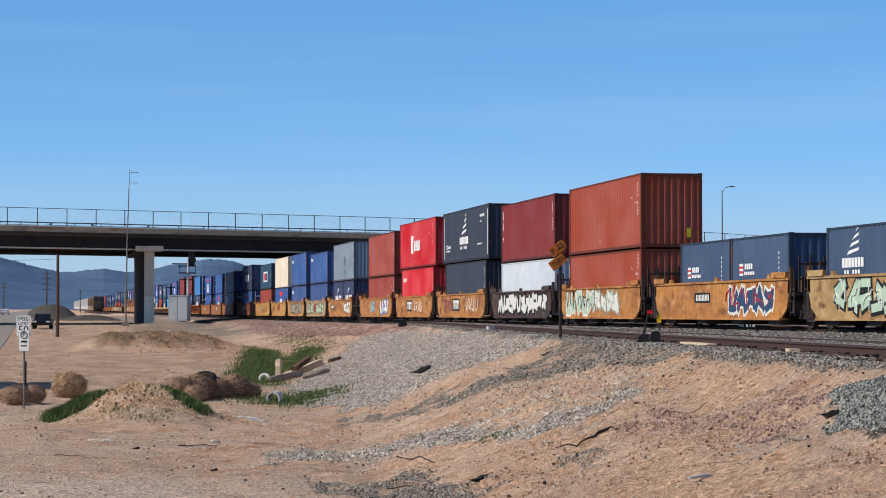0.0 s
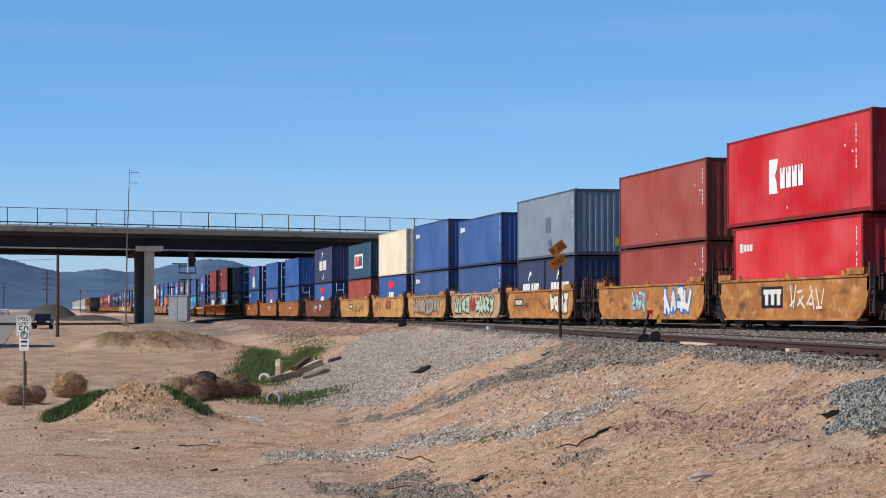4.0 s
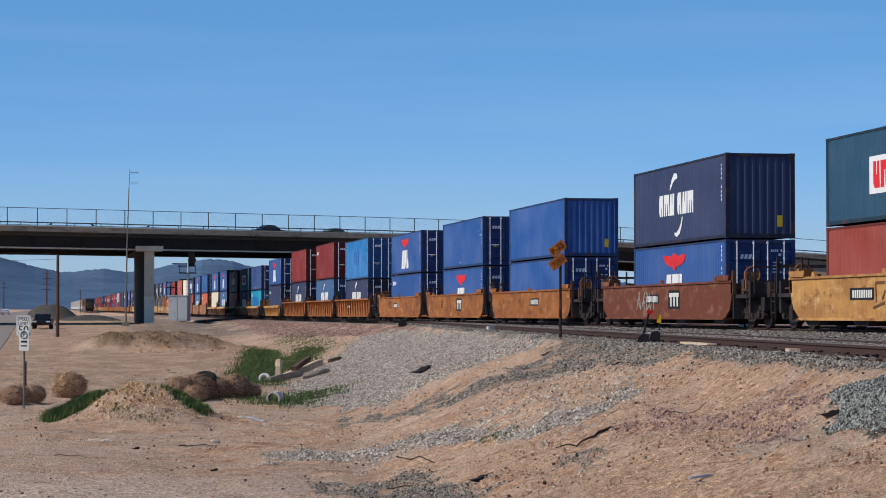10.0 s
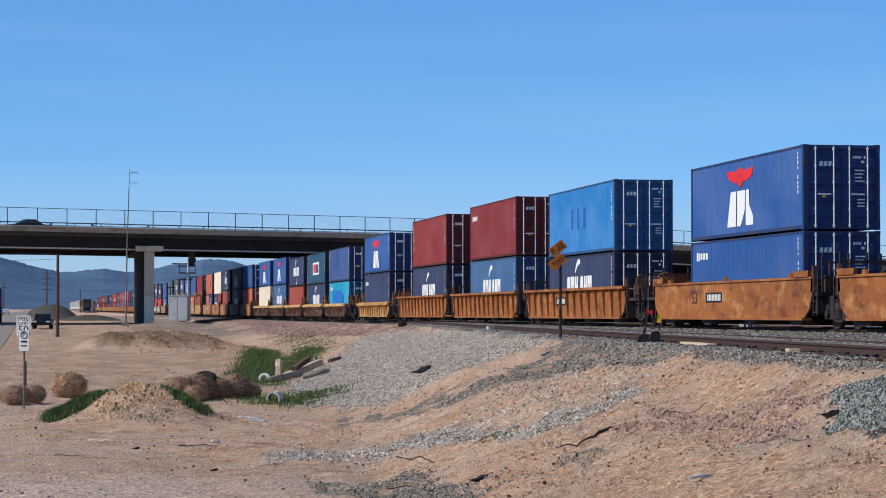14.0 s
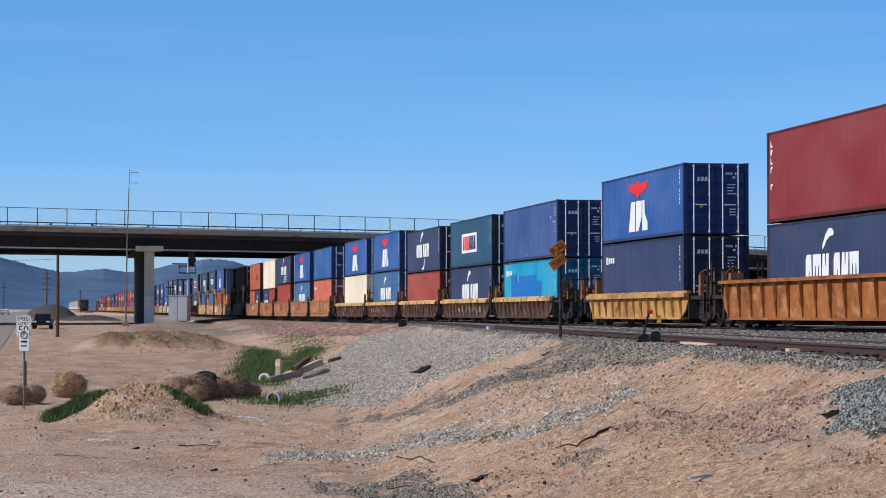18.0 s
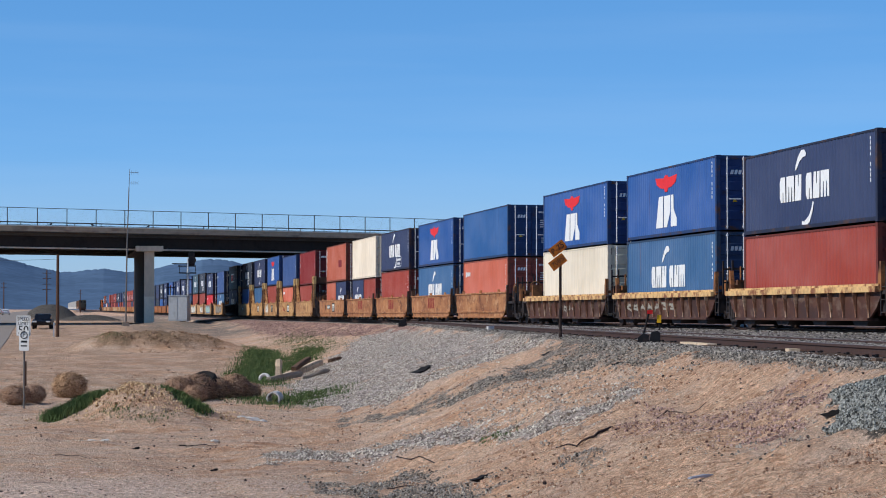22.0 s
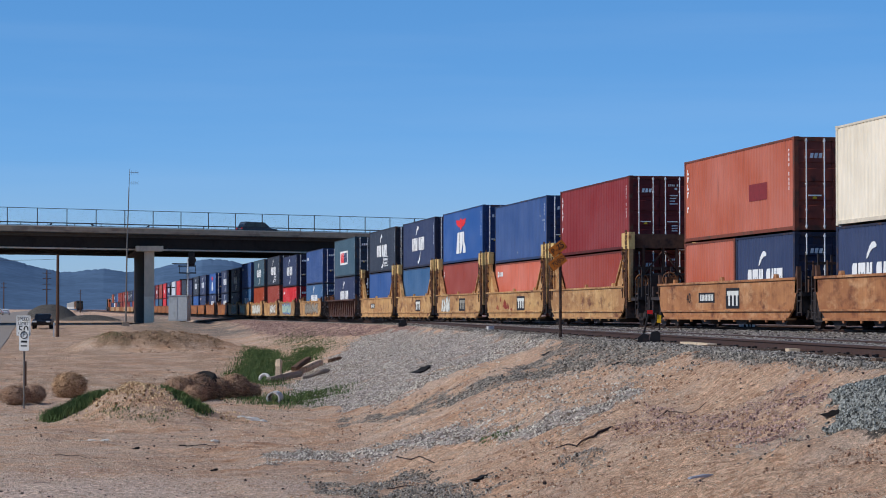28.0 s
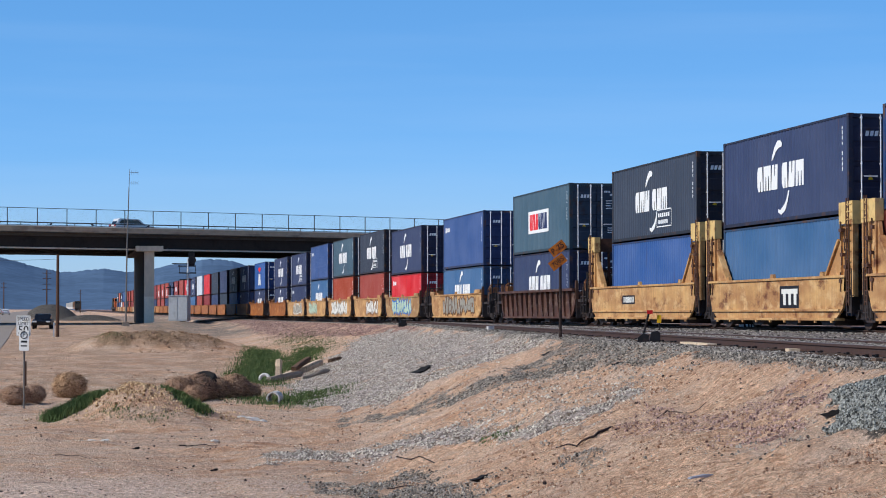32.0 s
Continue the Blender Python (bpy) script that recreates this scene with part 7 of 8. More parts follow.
# trackside bits: ties under the siding, a worn plank, a derail block
for k in range(170):
    y = 27 + 0.55 * k
    if y > 116:
        break
    if k == 0:
        bmt = bmesh.new()
        box(bmt, -1.3, 1.3, -0.11, 0.11, -0.16, 0)
        tie_mesh = mesh_of("tie", bmt)
        tie_mesh.materials.append(TIE)
        bmt = bmesh.new()
        box(bmt, -0.2, 0.16, -0.1, 0.1, -0.02, 0.025)
        box(bmt, -0.14, -0.09, -0.07, -0.04, 0.025, 0.07)
        box(bmt, -0.16, -0.11, 0.03, 0.06, 0.025, 0.06)
        plate_mesh = mesh_of("tie_plate", bmt)
        plate_mesh.materials.append(IRON)
    p = new("tie_plate", plate_mesh)
    p.parent = siding
    p.matrix_basis = pose(float(siding_x(y)), y, -0.175 - 0.012 * (k % 3), 0, 0, -6.2)
    o = new("tie", tie_mesh)
    o.parent = siding
    o.matrix_basis = pose(float(siding_x(y)) + 0.7535, y, -0.14 + 0.015 * math.sin(k * 7.1), 0, 0, -6.2 + math.sin(k * 3.3))
for k, (x, y, ln, rz, m_, nm, lb) in enumerate(((float(siding_x(42.9)) - 0.35, 42.9, 3.0, 84, LUMBER, "plank", "pale weathered plank lying along the siding rail"), (float(siding_x(35.1)) - 0.22, 35.1, 0.34, 82, LUMBER, "joint_bar", "pale joint bar at the siding rail"))):
    bm = bmesh.new()
    box(bm, -ln / 2, ln / 2, -0.09, 0.09, 0, 0.07)
    solid(nm, bm, m_, lb, "debris", m=pose(x, y, gz(x, y) + 0.02, 0, 0, rz))
bm = bmesh.new()
box(bm, -0.25, 0.25, -0.2, 0.2, 0, 0.22)
box(bm, -0.1, 0.2, -0.12, 0.12, 0.22, 0.4)
solid("switch_motor", bm, IRON, "low black switch machine beside the siding", "switch machine", m=pose(20.55, 131.2, gz(20.55, 131.2), 0, 0, -8))
bm = bmesh.new()
box(bm, -0.12, 0.12, -0.1, 0.1, 0, 0.16)
solid("white_block", bm, PIPE, "small white block beside the siding", "block", m=pose(16.95, 86.3, gz(16.95, 86.3) + 0.02, 0, 0, 10))


# pale litter and a low board on the far side of the main line
for k, (x, y, w, h) in enumerate(((26.4, 106.0, 0.3, 0.16), (26.5, 124.0, 0.5, 0.14), (26.4, 137.0, 0.7, 0.16), (26.6, 146.0, 0.8, 0.15), (26.4, 178.0, 0.9, 0.2), (26.5, 163.0, 0.5, 0.14))):
    bm = bmesh.new()
    bmesh.ops.create_icosphere(bm, subdivisions=2, radius=0.5)
    rl = random.Random(300 + k)
    for v in bm.verts:
        v.co *= rl.uniform(0.75, 1.1)
        v.co = Vector((v.co.x * w, v.co.y * w * 0.8, (max(v.co.z, -0.3) + 0.3) * h * 1.4))
    solid("concrete_lump", bm, PIPE, "pale broken lump lying beyond the main line", "rubble", "pale lumps beyond the track", m=pose(x, y, -0.2 + float(rail_z(y)), 0, 0, 40 * k))
t = thing("number_board", pose(26.35, 83.4, -0.42, 0, 0, -17), "low white board with dark figures beside the main line", "railway sign")
bm = bmesh.new()
plate(bm, 0.6, 0.42, 0.012, 0.02)
p = part("plate", bm, SIGN_WHITE, t, at=pose(0, 0, 0.5))
bm = bmesh.new()
for a in ((-0.12, -0.04), (0.04, 0.1), (0.14, 0.2)):
    box(bm, a[0], a[1], -0.016, -0.0125, -0.12, 0.12)
part("lettering", bm, SIGN_BLACK, p)
bm = bmesh.new()
rod(bm, (0, 0.02, 0), (0, 0.02, 0.6), 0.03, seg=8)
part("post", bm, POST, t)

FEATHER = surface("pigeon_grey", (66, 66, 74), rough=0.8, grain=20, amount=0.2, second=(40, 40, 46), patch=6, bump=0.1)


def pigeon(s, turn, label):
    """A perched bird: body, head, tail, two legs."""
    x, y, z = br(s, 0.1, 9.66)
    t = thing("pigeon", pose(x, y, z, 0, 0, turn), label, "bird", "birds on the parapet")
    bm = bmesh.new()
    bmesh.ops.create_uvsphere(bm, u_segments=12, v_segments=8, radius=1.0, matrix=pose(0, 0, 0.2, 0, -24, 0) @ Matrix.Diagonal((0.17, 0.09, 0.1, 1)))
    part("body", bm, FEATHER, t)
    bm = bmesh.new()
    bmesh.ops.create_uvsphere(bm, u_segments=10, v_segments=7, radius=0.055, matrix=pose(0.17, 0, 0.34))
    rod(bm, (0.1, 0, 0.26), (0.16, 0, 0.33), 0.06, 0.045, seg=8)
    rod(bm, (0.21, 0, 0.34), (0.26, 0, 0.33), 0.014, 0.004, seg=6)
    part("head", bm, FEATHER, t)
    bm = bmesh.new()
    prism(bm, [(-0.12, 0.17), (-0.34, 0.07), (-0.34, 0.09), (-0.12, 0.21)], "y", -0.045, 0.045)
    part("tail", bm, FEATHER, t)
    for yy in (-0.03, 0.03):
        bm = bmesh.new()
        rod(bm, (0.01, yy, 0), (0.0, yy, 0.13), 0.01, seg=5)
        part("leg", bm, RED, t)


for s_, tn, lb in ((5.8, 20, "grey pigeon perched on the parapet, facing along it"), (10.7, 200, "dark pigeon perched on the parapet coping"), (17.5, 30, "grey pigeon sitting low on the parapet"), (-0.2, 10, "pigeon perched near a fence post")):
    pigeon(s_, tn, lb)


def utility_pole(x, y, h, r, label, arms=0):
    x *= KX
    z = gz(x, y)
    t = thing("utility_pole", pose(x, y, z), label, "utility pole", "utility poles")
    bm = bmesh.new()
    rod(bm, (0, 0, -0.2), (0, 0, h), r * 1.15, r * 0.8, seg=10)
    part("pole", bm, POLE_WOOD, t)
    for k in range(arms):
        bm = bmesh.new()
        box(bm, -0.8, 0.8, -0.05, 0.05, h - 0.6 - 1.0 * k, h - 0.5 - 1.0 * k)
        part("crossarm", bm, POLE_WOOD, t)
    return t


utility_pole(1.04, 193.0, 6.9, 0.145, "dark wooden utility pole standing in the dirt")
utility_pole(0.2, 420.0, 8.6, 0.14, "distant wooden utility pole with crossarms", 4)
utility_pole(-12.0, 640.0, 9.0, 0.16, "distant wooden utility pole with crossarms", 2)
utility_pole(14.0, 900.0, 9.0, 0.16, "distant wooden utility pole with crossarms", 2)
bm = bmesh.new()
box(bm, -0.06, 0.06, -0.03, 0.03, 0, 1.2)
solid("reflector_post", bm, SIGN_WHITE, "thin white marker post beside the utility pole", "post", m=pose(0.68, 193.2, gz(0.68, 193.2)))
WIRE = surface("cable_black", (40, 42, 48), rough=0.6, bump=0)
for k, z in enumerate((7.0, 6.5)):
    bm = bmesh.new()
    a, b = Vector((0.99, 193, gz(0.99, 193) + z)), Vector((-40, 215, gz(1, 193) + z + 0.4))
    prev = a
    for i in range(1, 13):
        f = i / 12
        p = a.lerp(b, f) - Vector((0, 0, 1.2 * 4 * f * (1 - f) * 0.3))
        rod(bm, prev, p, 0.012, seg=4)
        prev = p
    solid("overhead_cable", bm, WIRE, "thin black overhead cable from the utility pole", "cable", "overhead cables")


def radio_mast():
    x, y = 8.27, 240.0
    t = thing("radio_mast", pose(x, y, gz(x, y)), "tall thin grey radio mast with small aerials", "mast")
    bm = bmesh.new()
    box(bm, -0.35, 0.35, -0.35, 0.35, -0.1, 0.45)
    part("footing", bm, CONC, t)
    bm = bmesh.new()
    rod(bm, (0, 0, 0.4), (0.1, 0, 8.6), 0.09, 0.075, seg=8)
    rod(bm, (0.1, 0, 8.6), (0.28, 0, 14.5), 0.065, 0.05, seg=8)
    rod(bm, (0.28, 0, 14.5), (0.35, 0, 16.5), 0.03, 0.025, seg=6)
    part("pole", bm, POST, t)
    for z in (16.1, 15.0):
        bm = bmesh.new()
        rod(bm, (0.3, 0, z), (1.25, 0, z), 0.02, seg=6)
        for k in range(4):
            rod(bm, (0.55 + 0.22 * k, 0, z - 0.2), (0.55 + 0.22 * k, 0, z + 0.2), 0.012, seg=5)
        part("aerial", bm, POST, t)


radio_mast()


def signal():
    SILVER = surface("silver_paint", (176, 180, 182), rough=0.5, metal=0.2, grain=4, amount=0.08, second=(150, 152, 152), patch=0.8, bump=0.03)
    x, y = 14.36, 248.6
    t = thing("equipment_case", pose(x, y, gz(x, y), 0, 0, -22), "tall silver railway equipment case with closed doors", "equipment case")
    bm = bmesh.new()
    box(bm, -1.08, 1.08, -0.55, 0.55, 0.0, 2.72)
    bmesh.ops.bevel(bm, geom=bm.edges[:], offset=0.03, segments=1, affect="EDGES")
    part("body", bm, SILVER, t)
    for k in (-0.56, 0.56):
        bm = bmesh.new()
        box(bm, k - 0.5, k + 0.48, -0.58, -0.555, 0.15, 2.6)
        part("door", bm, SILVER, t)
    bm = bmesh.new()
    box(bm, -1.16, 1.16, -0.62, 0.62, 2.72, 2.8)
    part("roof", bm, SILVER, t)
    x, y = 15.4, 251.0
    t = thing("railway_signal", pose(x, y, gz(x, y)), "silver signal mast with a black hooded signal head", "railway signal")
    bm = bmesh.new()
    rod(bm, (0, 0, 0), (0, 0, 7.0), 0.12, 0.1, seg=10)
    part("mast", bm, surface("white_mast", (216, 218, 218), rough=0.5, bump=0), t)
    bm = bmesh.new()
    ring(bm, 0.3, 0.1, 20, 8, "y")
    rod(bm, (0, -0.1, 0), (0, 0.15, 0), 0.42, seg=20)
    part("signal_head", bm, IRON, t, "round black signal head", at=pose(0.45, -0.2, 6.75))
    bm = bmesh.new()
    box(bm, 0.1, 0.75, 0.1, 0.4, 6.1, 7.7)
    part("backplate", bm, IRON, t)
    for z, a, c in ((6.35, -1.75, 0.2), (6.1, -1.1, 0.9), (5.35, -1.0, 0.9), (4.6, -0.9, 0.5)):
        bm = bmesh.new()
        box(bm, a, c, -0.06, 0.06, z - 0.06, z + 0.06)
        part("bracket", bm, IRON, t)
    bm = bmesh.new()
    for xx in (-0.9, 0.85):
        box(bm, xx - 0.03, xx + 0.03, -0.03, 0.03, 5.3, 6.2)
    box(bm, -0.95, 0.9, -0.35, 0.35, 5.28, 5.33)
    part("platform", bm, IRON, t, "small black service platform")
    bm = bmesh.new()
    rod(bm, (-1.9, 0.3, 0), (-1.9, 0.3, 4.0), 0.06, seg=8)
    box(bm, -2.4, -1.4, 0.25, 0.35, 3.7, 3.8)
    part("side_mast", bm, IRON, t)
    bm = bmesh.new()
    for k in range(14):
        box(bm, -0.18, 0.18, -0.15, -0.13, 0.6 + 0.36 * k, 0.63 + 0.36 * k)
    for xx in (-0.19, 0.17):
        box(bm, xx, xx + 0.02, -0.15, -0.13, 0.3, 5.6)
    part("ladder", bm, POST, t)


signal()


def street_lamp():
    p = br(101.8, 1.2, 9.05)
    t = thing("street_lamp", pose(*p), "slender grey street lamp on the overpass", "street lamp")
    bm = bmesh.new()
    rod(bm, (0, 0, 0), (0, 0, 8.2), 0.11, 0.07, seg=8)
    part("pole", bm, POST, t)
    bm = bmesh.new()
    for a, b in zip(((0, 0, 8.1), (0.35, 0.0, 8.6), (0.9, 0, 8.8)), ((0.35, 0, 8.6), (0.9, 0, 8.8), (1.3, 0, 8.8))):
        rod(bm, a, b, 0.05, seg=6)
    part("arm", bm, POST, t)
    bm = bmesh.new()
    prism(bm, [(1.1, 8.72), (1.75, 8.74), (1.75, 8.84), (1.3, 8.92), (1.1, 8.86)], "y", -0.15, 0.15)
    part("lamp_head", bm, POST, t)


street_lamp()

# ---- road and approach embankments ----
ASPHALT = surface("asphalt", (150, 140, 130), rough=0.9, grain=30, amount=0.2, second=(132, 124, 116), patch=0.3, bump=0.3)
bm = bmesh.new()
road_ys = list(np.arange(-80, 420, 8.0)) + list(np.arange(420, 2600, 60.0))
ribbon(bm, [(-8.2, y, gz(-8.2, y)) for y in road_ys], [(-5.2, -0.3), (5.2, -0.3), (5.2, 0.03), (-5.2, 0.03)])
road = solid("road", bm, ASPHALT, "sun-bleached grey asphalt road", "road", kind="structure")

def approach(s0, s1):
    bm = bmesh.new()
    rows = []
    n = 14
    for i in range(n + 1):
        s = s0 + (s1 - s0) * i / n
        row = []
        for w, z in ((-9, -2), (0.6, 8.88), (BR_W - 0.6, 8.88), (BR_W + 9, -2)):
            p = br(s, w, z)
            row.append(bm.verts.new((p[0], p[1], max(p[2], gz(*p[:2]) - 0.3) if z > 0 else gz(*p[:2]) - 0.5)))
        rows.append(row)
    for r, q in zip(rows, rows[1:]):
        for j in range(3):
            bm.faces.new((r[j], q[j], q[j + 1], r[j + 1]))
    solid("approach_bank", bm, surface("bank_dirt", (176, 144, 116), rough=0.95, grain=4, amount=0.2, second=(150, 120, 96), patch=0.3, bump=0.3), "dirt bank that carries the road up to the overpass", "embankment", kind="structure")


approach(111, 620)
approach(-95, -620)

# ---- vehicles ----
GLASS = surface("car_glass", (20, 24, 28), rough=0.1, grain=2, amount=0.05, bump=0, spec=0.6)
CAR_TYRE = RUBBER


def car(name, colour, label, shape="sedan", category="car"):
    """A road vehicle along +y, origin on the road."""
    m = surface("carpaint_" + name + label[:6], colour, rough=0.25, metal=0.1, grain=2, amount=0.04, bump=0, spec=0.5)
    t = thing(name, Matrix(), label, category, "cars on the overpass" if category == "car" else "")
    prof = {"sedan": ([(-2.3, 0.35), (2.3, 0.35), (2.35, 0.62), (2.2, 0.8), (0.95, 0.92), (-1.35, 0.98), (-2.25, 0.92), (-2.35, 0.6)], [(1.1, 0.9), (0.3, 1.38), (-0.7, 1.42), (-1.7, 0.95)]),
            "sport": ([(-2.2, 0.3), (2.25, 0.3), (2.3, 0.5), (2.1, 0.68), (0.9, 0.8), (-1.4, 0.86), (-2.15, 0.82), (-2.25, 0.5)], [(1.0, 0.78), (0.2, 1.2), (-0.7, 1.22), (-1.8, 0.84)]),
            "van": ([(-2.4, 0.38), (2.3, 0.38), (2.4, 0.7), (2.15, 0.95), (1.1, 1.08), (-2.3, 1.1), (-2.45, 0.9)], [(1.4, 1.06), (0.6, 1.68), (-1.9, 1.74), (-2.3, 1.1)])}[shape]
    bm = bmesh.new()
    prism(bm, prof[0], "x", -0.9, 0.9)
    bmesh.ops.bevel(bm, geom=bm.edges[:], offset=0.06, segments=2, affect="EDGES")
    part("body", bm, m, t)
    top = prof[1]
    bm = bmesh.new()
    prism(bm, top[:1] + [(top[1][0], top[1][1] + 0.05), (top[2][0], top[2][1] + 0.05)] + top[3:], "x", -0.74, 0.74)
    bmesh.ops.bevel(bm, geom=bm.edges[:], offset=0.05, segments=2, affect="EDGES")
    part("cabin", bm, m, t)
    cx, cz = sum(p[0] for p in top) / 4, sum(p[1] for p in top) / 4
    for x0, x1 in ((-0.765, -0.735), (0.735, 0.765)):
        bm = bmesh.new()
        prism(bm, [(cx + (p[0] - cx) * 0.8, cz + 0.03 + (p[1] - cz) * 0.66) for p in top], "x", x0, x1)
        part("side_window", bm, GLASS, t, "dark tinted glass")
    for a, b, sg in ((top[0], top[1], 1), (top[3], top[2], -1)):
        bm = bmesh.new()
        d = Vector((b[0] - a[0], b[1] - a[1]))
        o = Vector((d.y, -d.x)).normalized() * (0.015 if d.y * sg > 0 else -0.015)
        p, q = Vector(a) + d * 0.15, Vector(a) + d * 0.9
        prism(bm, [tuple(p - o), tuple(q - o), tuple(q + o), tuple(p + o)], "x", -0.62, 0.62)
        part("windscreen" if sg > 0 else "rear_window", bm, GLASS, t, "dark tinted glass")
    r = 0.33
    for x in (-0.8, 0.8):
        for y in (1.4, -1.4):
            bm = bmesh.new()
            rod(bm, (x - 0.1, y, r), (x + 0.1, y, r), r, seg=18)
            part("wheel", bm, CAR_TYRE, t)
    for x in (-0.65, 0.65):
        bm = bmesh.new()
        yy = prof[0][2][0]
        box(bm, x - 0.2, x + 0.2, yy - 0.06, yy + 0.02, prof[0][2][1] + 0.02, prof[0][2][1] + 0.16)
        part("headlight", bm, SIGN_WHITE, t)
        bm = bmesh.new()
        yy = prof[0][-1][0]
        box(bm, x - 0.18, x + 0.18, yy - 0.02, yy + 0.06, prof[0][-1][1] + 0.05, prof[0][-1][1] + 0.2)
        part("tail_light", bm, RED, t)
    return t


p = (-0.24, 224.0)
pick = car("parked_car", (22, 23, 26), "black car parked on the dirt beside the road", "sedan", "parked car")
pick.matrix_basis = pose(p[0], p[1], gz(*p), 0, 0, 176)
for k, (x, y, c) in enumerate(((-9.5, 560, (210, 212, 214)), (-13.0, 640, (190, 192, 194)), (-12.5, 700, (180, 184, 188)), (-16, 600, (216, 216, 214)), (-20, 760, (120, 122, 126)))):
    o = car("parked_car", c, ("white", "pale", "silver", "white", "grey")[k] + " car standing far off beside the road", "van" if k % 2 else "sedan", "parked car")
    o.matrix_basis = pose(x, y, gz(x, y) + 0.03, 0, 0, 180 * (k % 2))


def box_truck():
    t = thing("box_truck", Matrix(), "blue box truck driving along the road", "truck")
    m = surface("truck_blue", (40, 96, 170), rough=0.4, grain=2, amount=0.05, bump=0)
    bm = bmesh.new()
    box(bm, -1.25, 1.25, -4.6, 3.0, 1.0, 4.1)
    bmesh.ops.bevel(bm, geom=bm.edges[:], offset=0.05, segments=1, affect="EDGES")
    part("cargo_box", bm, m, t)
    bm = bmesh.new()
    prism(bm, [(3.2, 0.7), (5.2, 0.7), (5.25, 1.5), (4.9, 2.6), (3.2, 2.7)], "x", -1.1, 1.1)
    part("cab", bm, m, t)
    bm = bmesh.new()
    box(bm, -0.5, 0.5, -4.4, 5.0, 0.6, 1.0)
    part("chassis", bm, IRON, t)
    for y in (-3.2, -2.1, 4.2):
        for x in (-1.0, 1.0):
            bm = bmesh.new()
            rod(bm, (x - 0.15, y, 0.5), (x + 0.15, y, 0.5), 0.5, seg=18)
            part("wheel", bm, CAR_TYRE, t)
    for x in (-0.95, 0.95):
        bm = bmesh.new()
        box(bm, x - 0.12, x + 0.12, -4.65, -4.6, 0.8, 0.95)
        part("tail_light", bm, RED, t)
    return t


# ---- tail locomotive and the other train ----
def locomotive(colour, label):
    m = paint("loco_" + label[:4], colour)
    t = thing("locomotive", Matrix(), label, "locomotive")
    for name, a in (("frame", (-1.5, 1.5, -10.5, 10.5, 0.9, 1.5)), ("hood", (-0.95, 0.95, -4.2, 9.6, 1.5, 4.3)), ("cab", (-1.5, 1.5, -7.6, -4.2, 1.5, 4.6)), ("nose", (-0.9, 0.9, -9.8, -7.6, 1.5, 3.1)), ("fuel_tank", (-1.3, 1.3, -2.5, 2.5, 0.35, 0.9))):
        bm = bmesh.new()
        box(bm, *a)
        bmesh.ops.bevel(bm, geom=bm.edges[:], offset=0.08, segments=1, affect="EDGES")
        part(name, bm, STEEL_DARK if name in ("frame", "fuel_tank") else m, t)
    for x in (-0.8, 0.8):
        bm = bmesh.new()
        box(bm, x - 0.45, x + 0.45, -7.64, -7.6, 3.5, 4.2)
        part("windscreen", bm, GLASS, t)
    for y in (-7, 7):
        truck(t, y)
    return t


def hopper(colour, label):
    m = paint("hopper_" + label[:5], colour)
    t = thing("hopper_wagon", Matrix(), label, "rail wagon", "wagons of the other train")
    bm = bmesh.new()
    prism(bm, [(-7.6, 2.0), (-5.2, 0.9), (5.2, 0.9), (7.6, 2.0), (7.6, 4.4), (-7.6, 4.4)], "x", -1.45, 1.45)
    part("body", bm, m, t)
    bm = bmesh.new()
    box(bm, -1.3, 1.3, -8.0, 8.0, 0.95, 1.15)
    part("frame", bm, STEEL_DARK, t)
    bm = bmesh.new()
    box(bm, -0.6, 0.6, -7.2, 7.2, 4.4, 4.65)
    part("roof_walk", bm, m, t)
    for k in range(7):
        bm = bmesh.new()
        box(bm, -1.52, -1.45, -6.6 + 2.2 * k - 0.06, -6.6 + 2.2 * k + 0.06, 1.9, 4.4)
        part("rib", bm, m, t)
    return t


OTHER = []
OTHER.append((locomotive((74, 72, 62), "dark olive locomotive at the tail of a train"), 0.0))
for k in range(26):
    if k < 4:
        w = hopper(((150, 110, 84), (120, 96, 80), (168, 140, 110), (110, 98, 90))[k], ("brown", "umber", "tawny", "dusky")[k] + " covered hopper wagon on the far track")
    else:
        w = hopper((206, 206, 202), "white covered hopper wagon on the far track") if k == 4 else copy_thing(w, Matrix())
    OTHER.append((w, 19.5 + 17.2 * k))
TAIL = [(locomotive((176, 96, 50), "orange locomotive pushing at the tail of the train"), 1066.0), (locomotive((90, 70, 60), "dark brown locomotive at the very tail"), 1088.5)]
for o, sp in TAIL:
    MOVERS.append((o, sp, MAIN_X, 0.0))

# ---- graffiti, number boards ----
GRAF = [surface("spray_white", (222, 222, 214), rough=0.6, grain=6, amount=0.08, bump=0), surface("spray_black", (30, 28, 32), rough=0.6, grain=6, amount=0.08, bump=0), surface("spray_blue", (44, 110, 190), rough=0.6, grain=6, amount=0.08, bump=0),
        surface("spray_mint", (176, 200, 178), rough=0.6, grain=6, amount=0.08, bump=0), surface("spray_red", (186, 48, 60), rough=0.6, grain=6, amount=0.08, bump=0), surface("spray_purple", (120, 50, 92), rough=0.6, grain=6, amount=0.08, bump=0),
        surface("spray_grey", (150, 146, 134), rough=0.6, grain=6, amount=0.12, bump=0), surface("spray_umber", (112, 76, 48), rough=0.6, grain=6, amount=0.15, bump=0),
        surface("spray_tealblue", (44, 74, 104), rough=0.6, grain=6, amount=0.1, bump=0)]


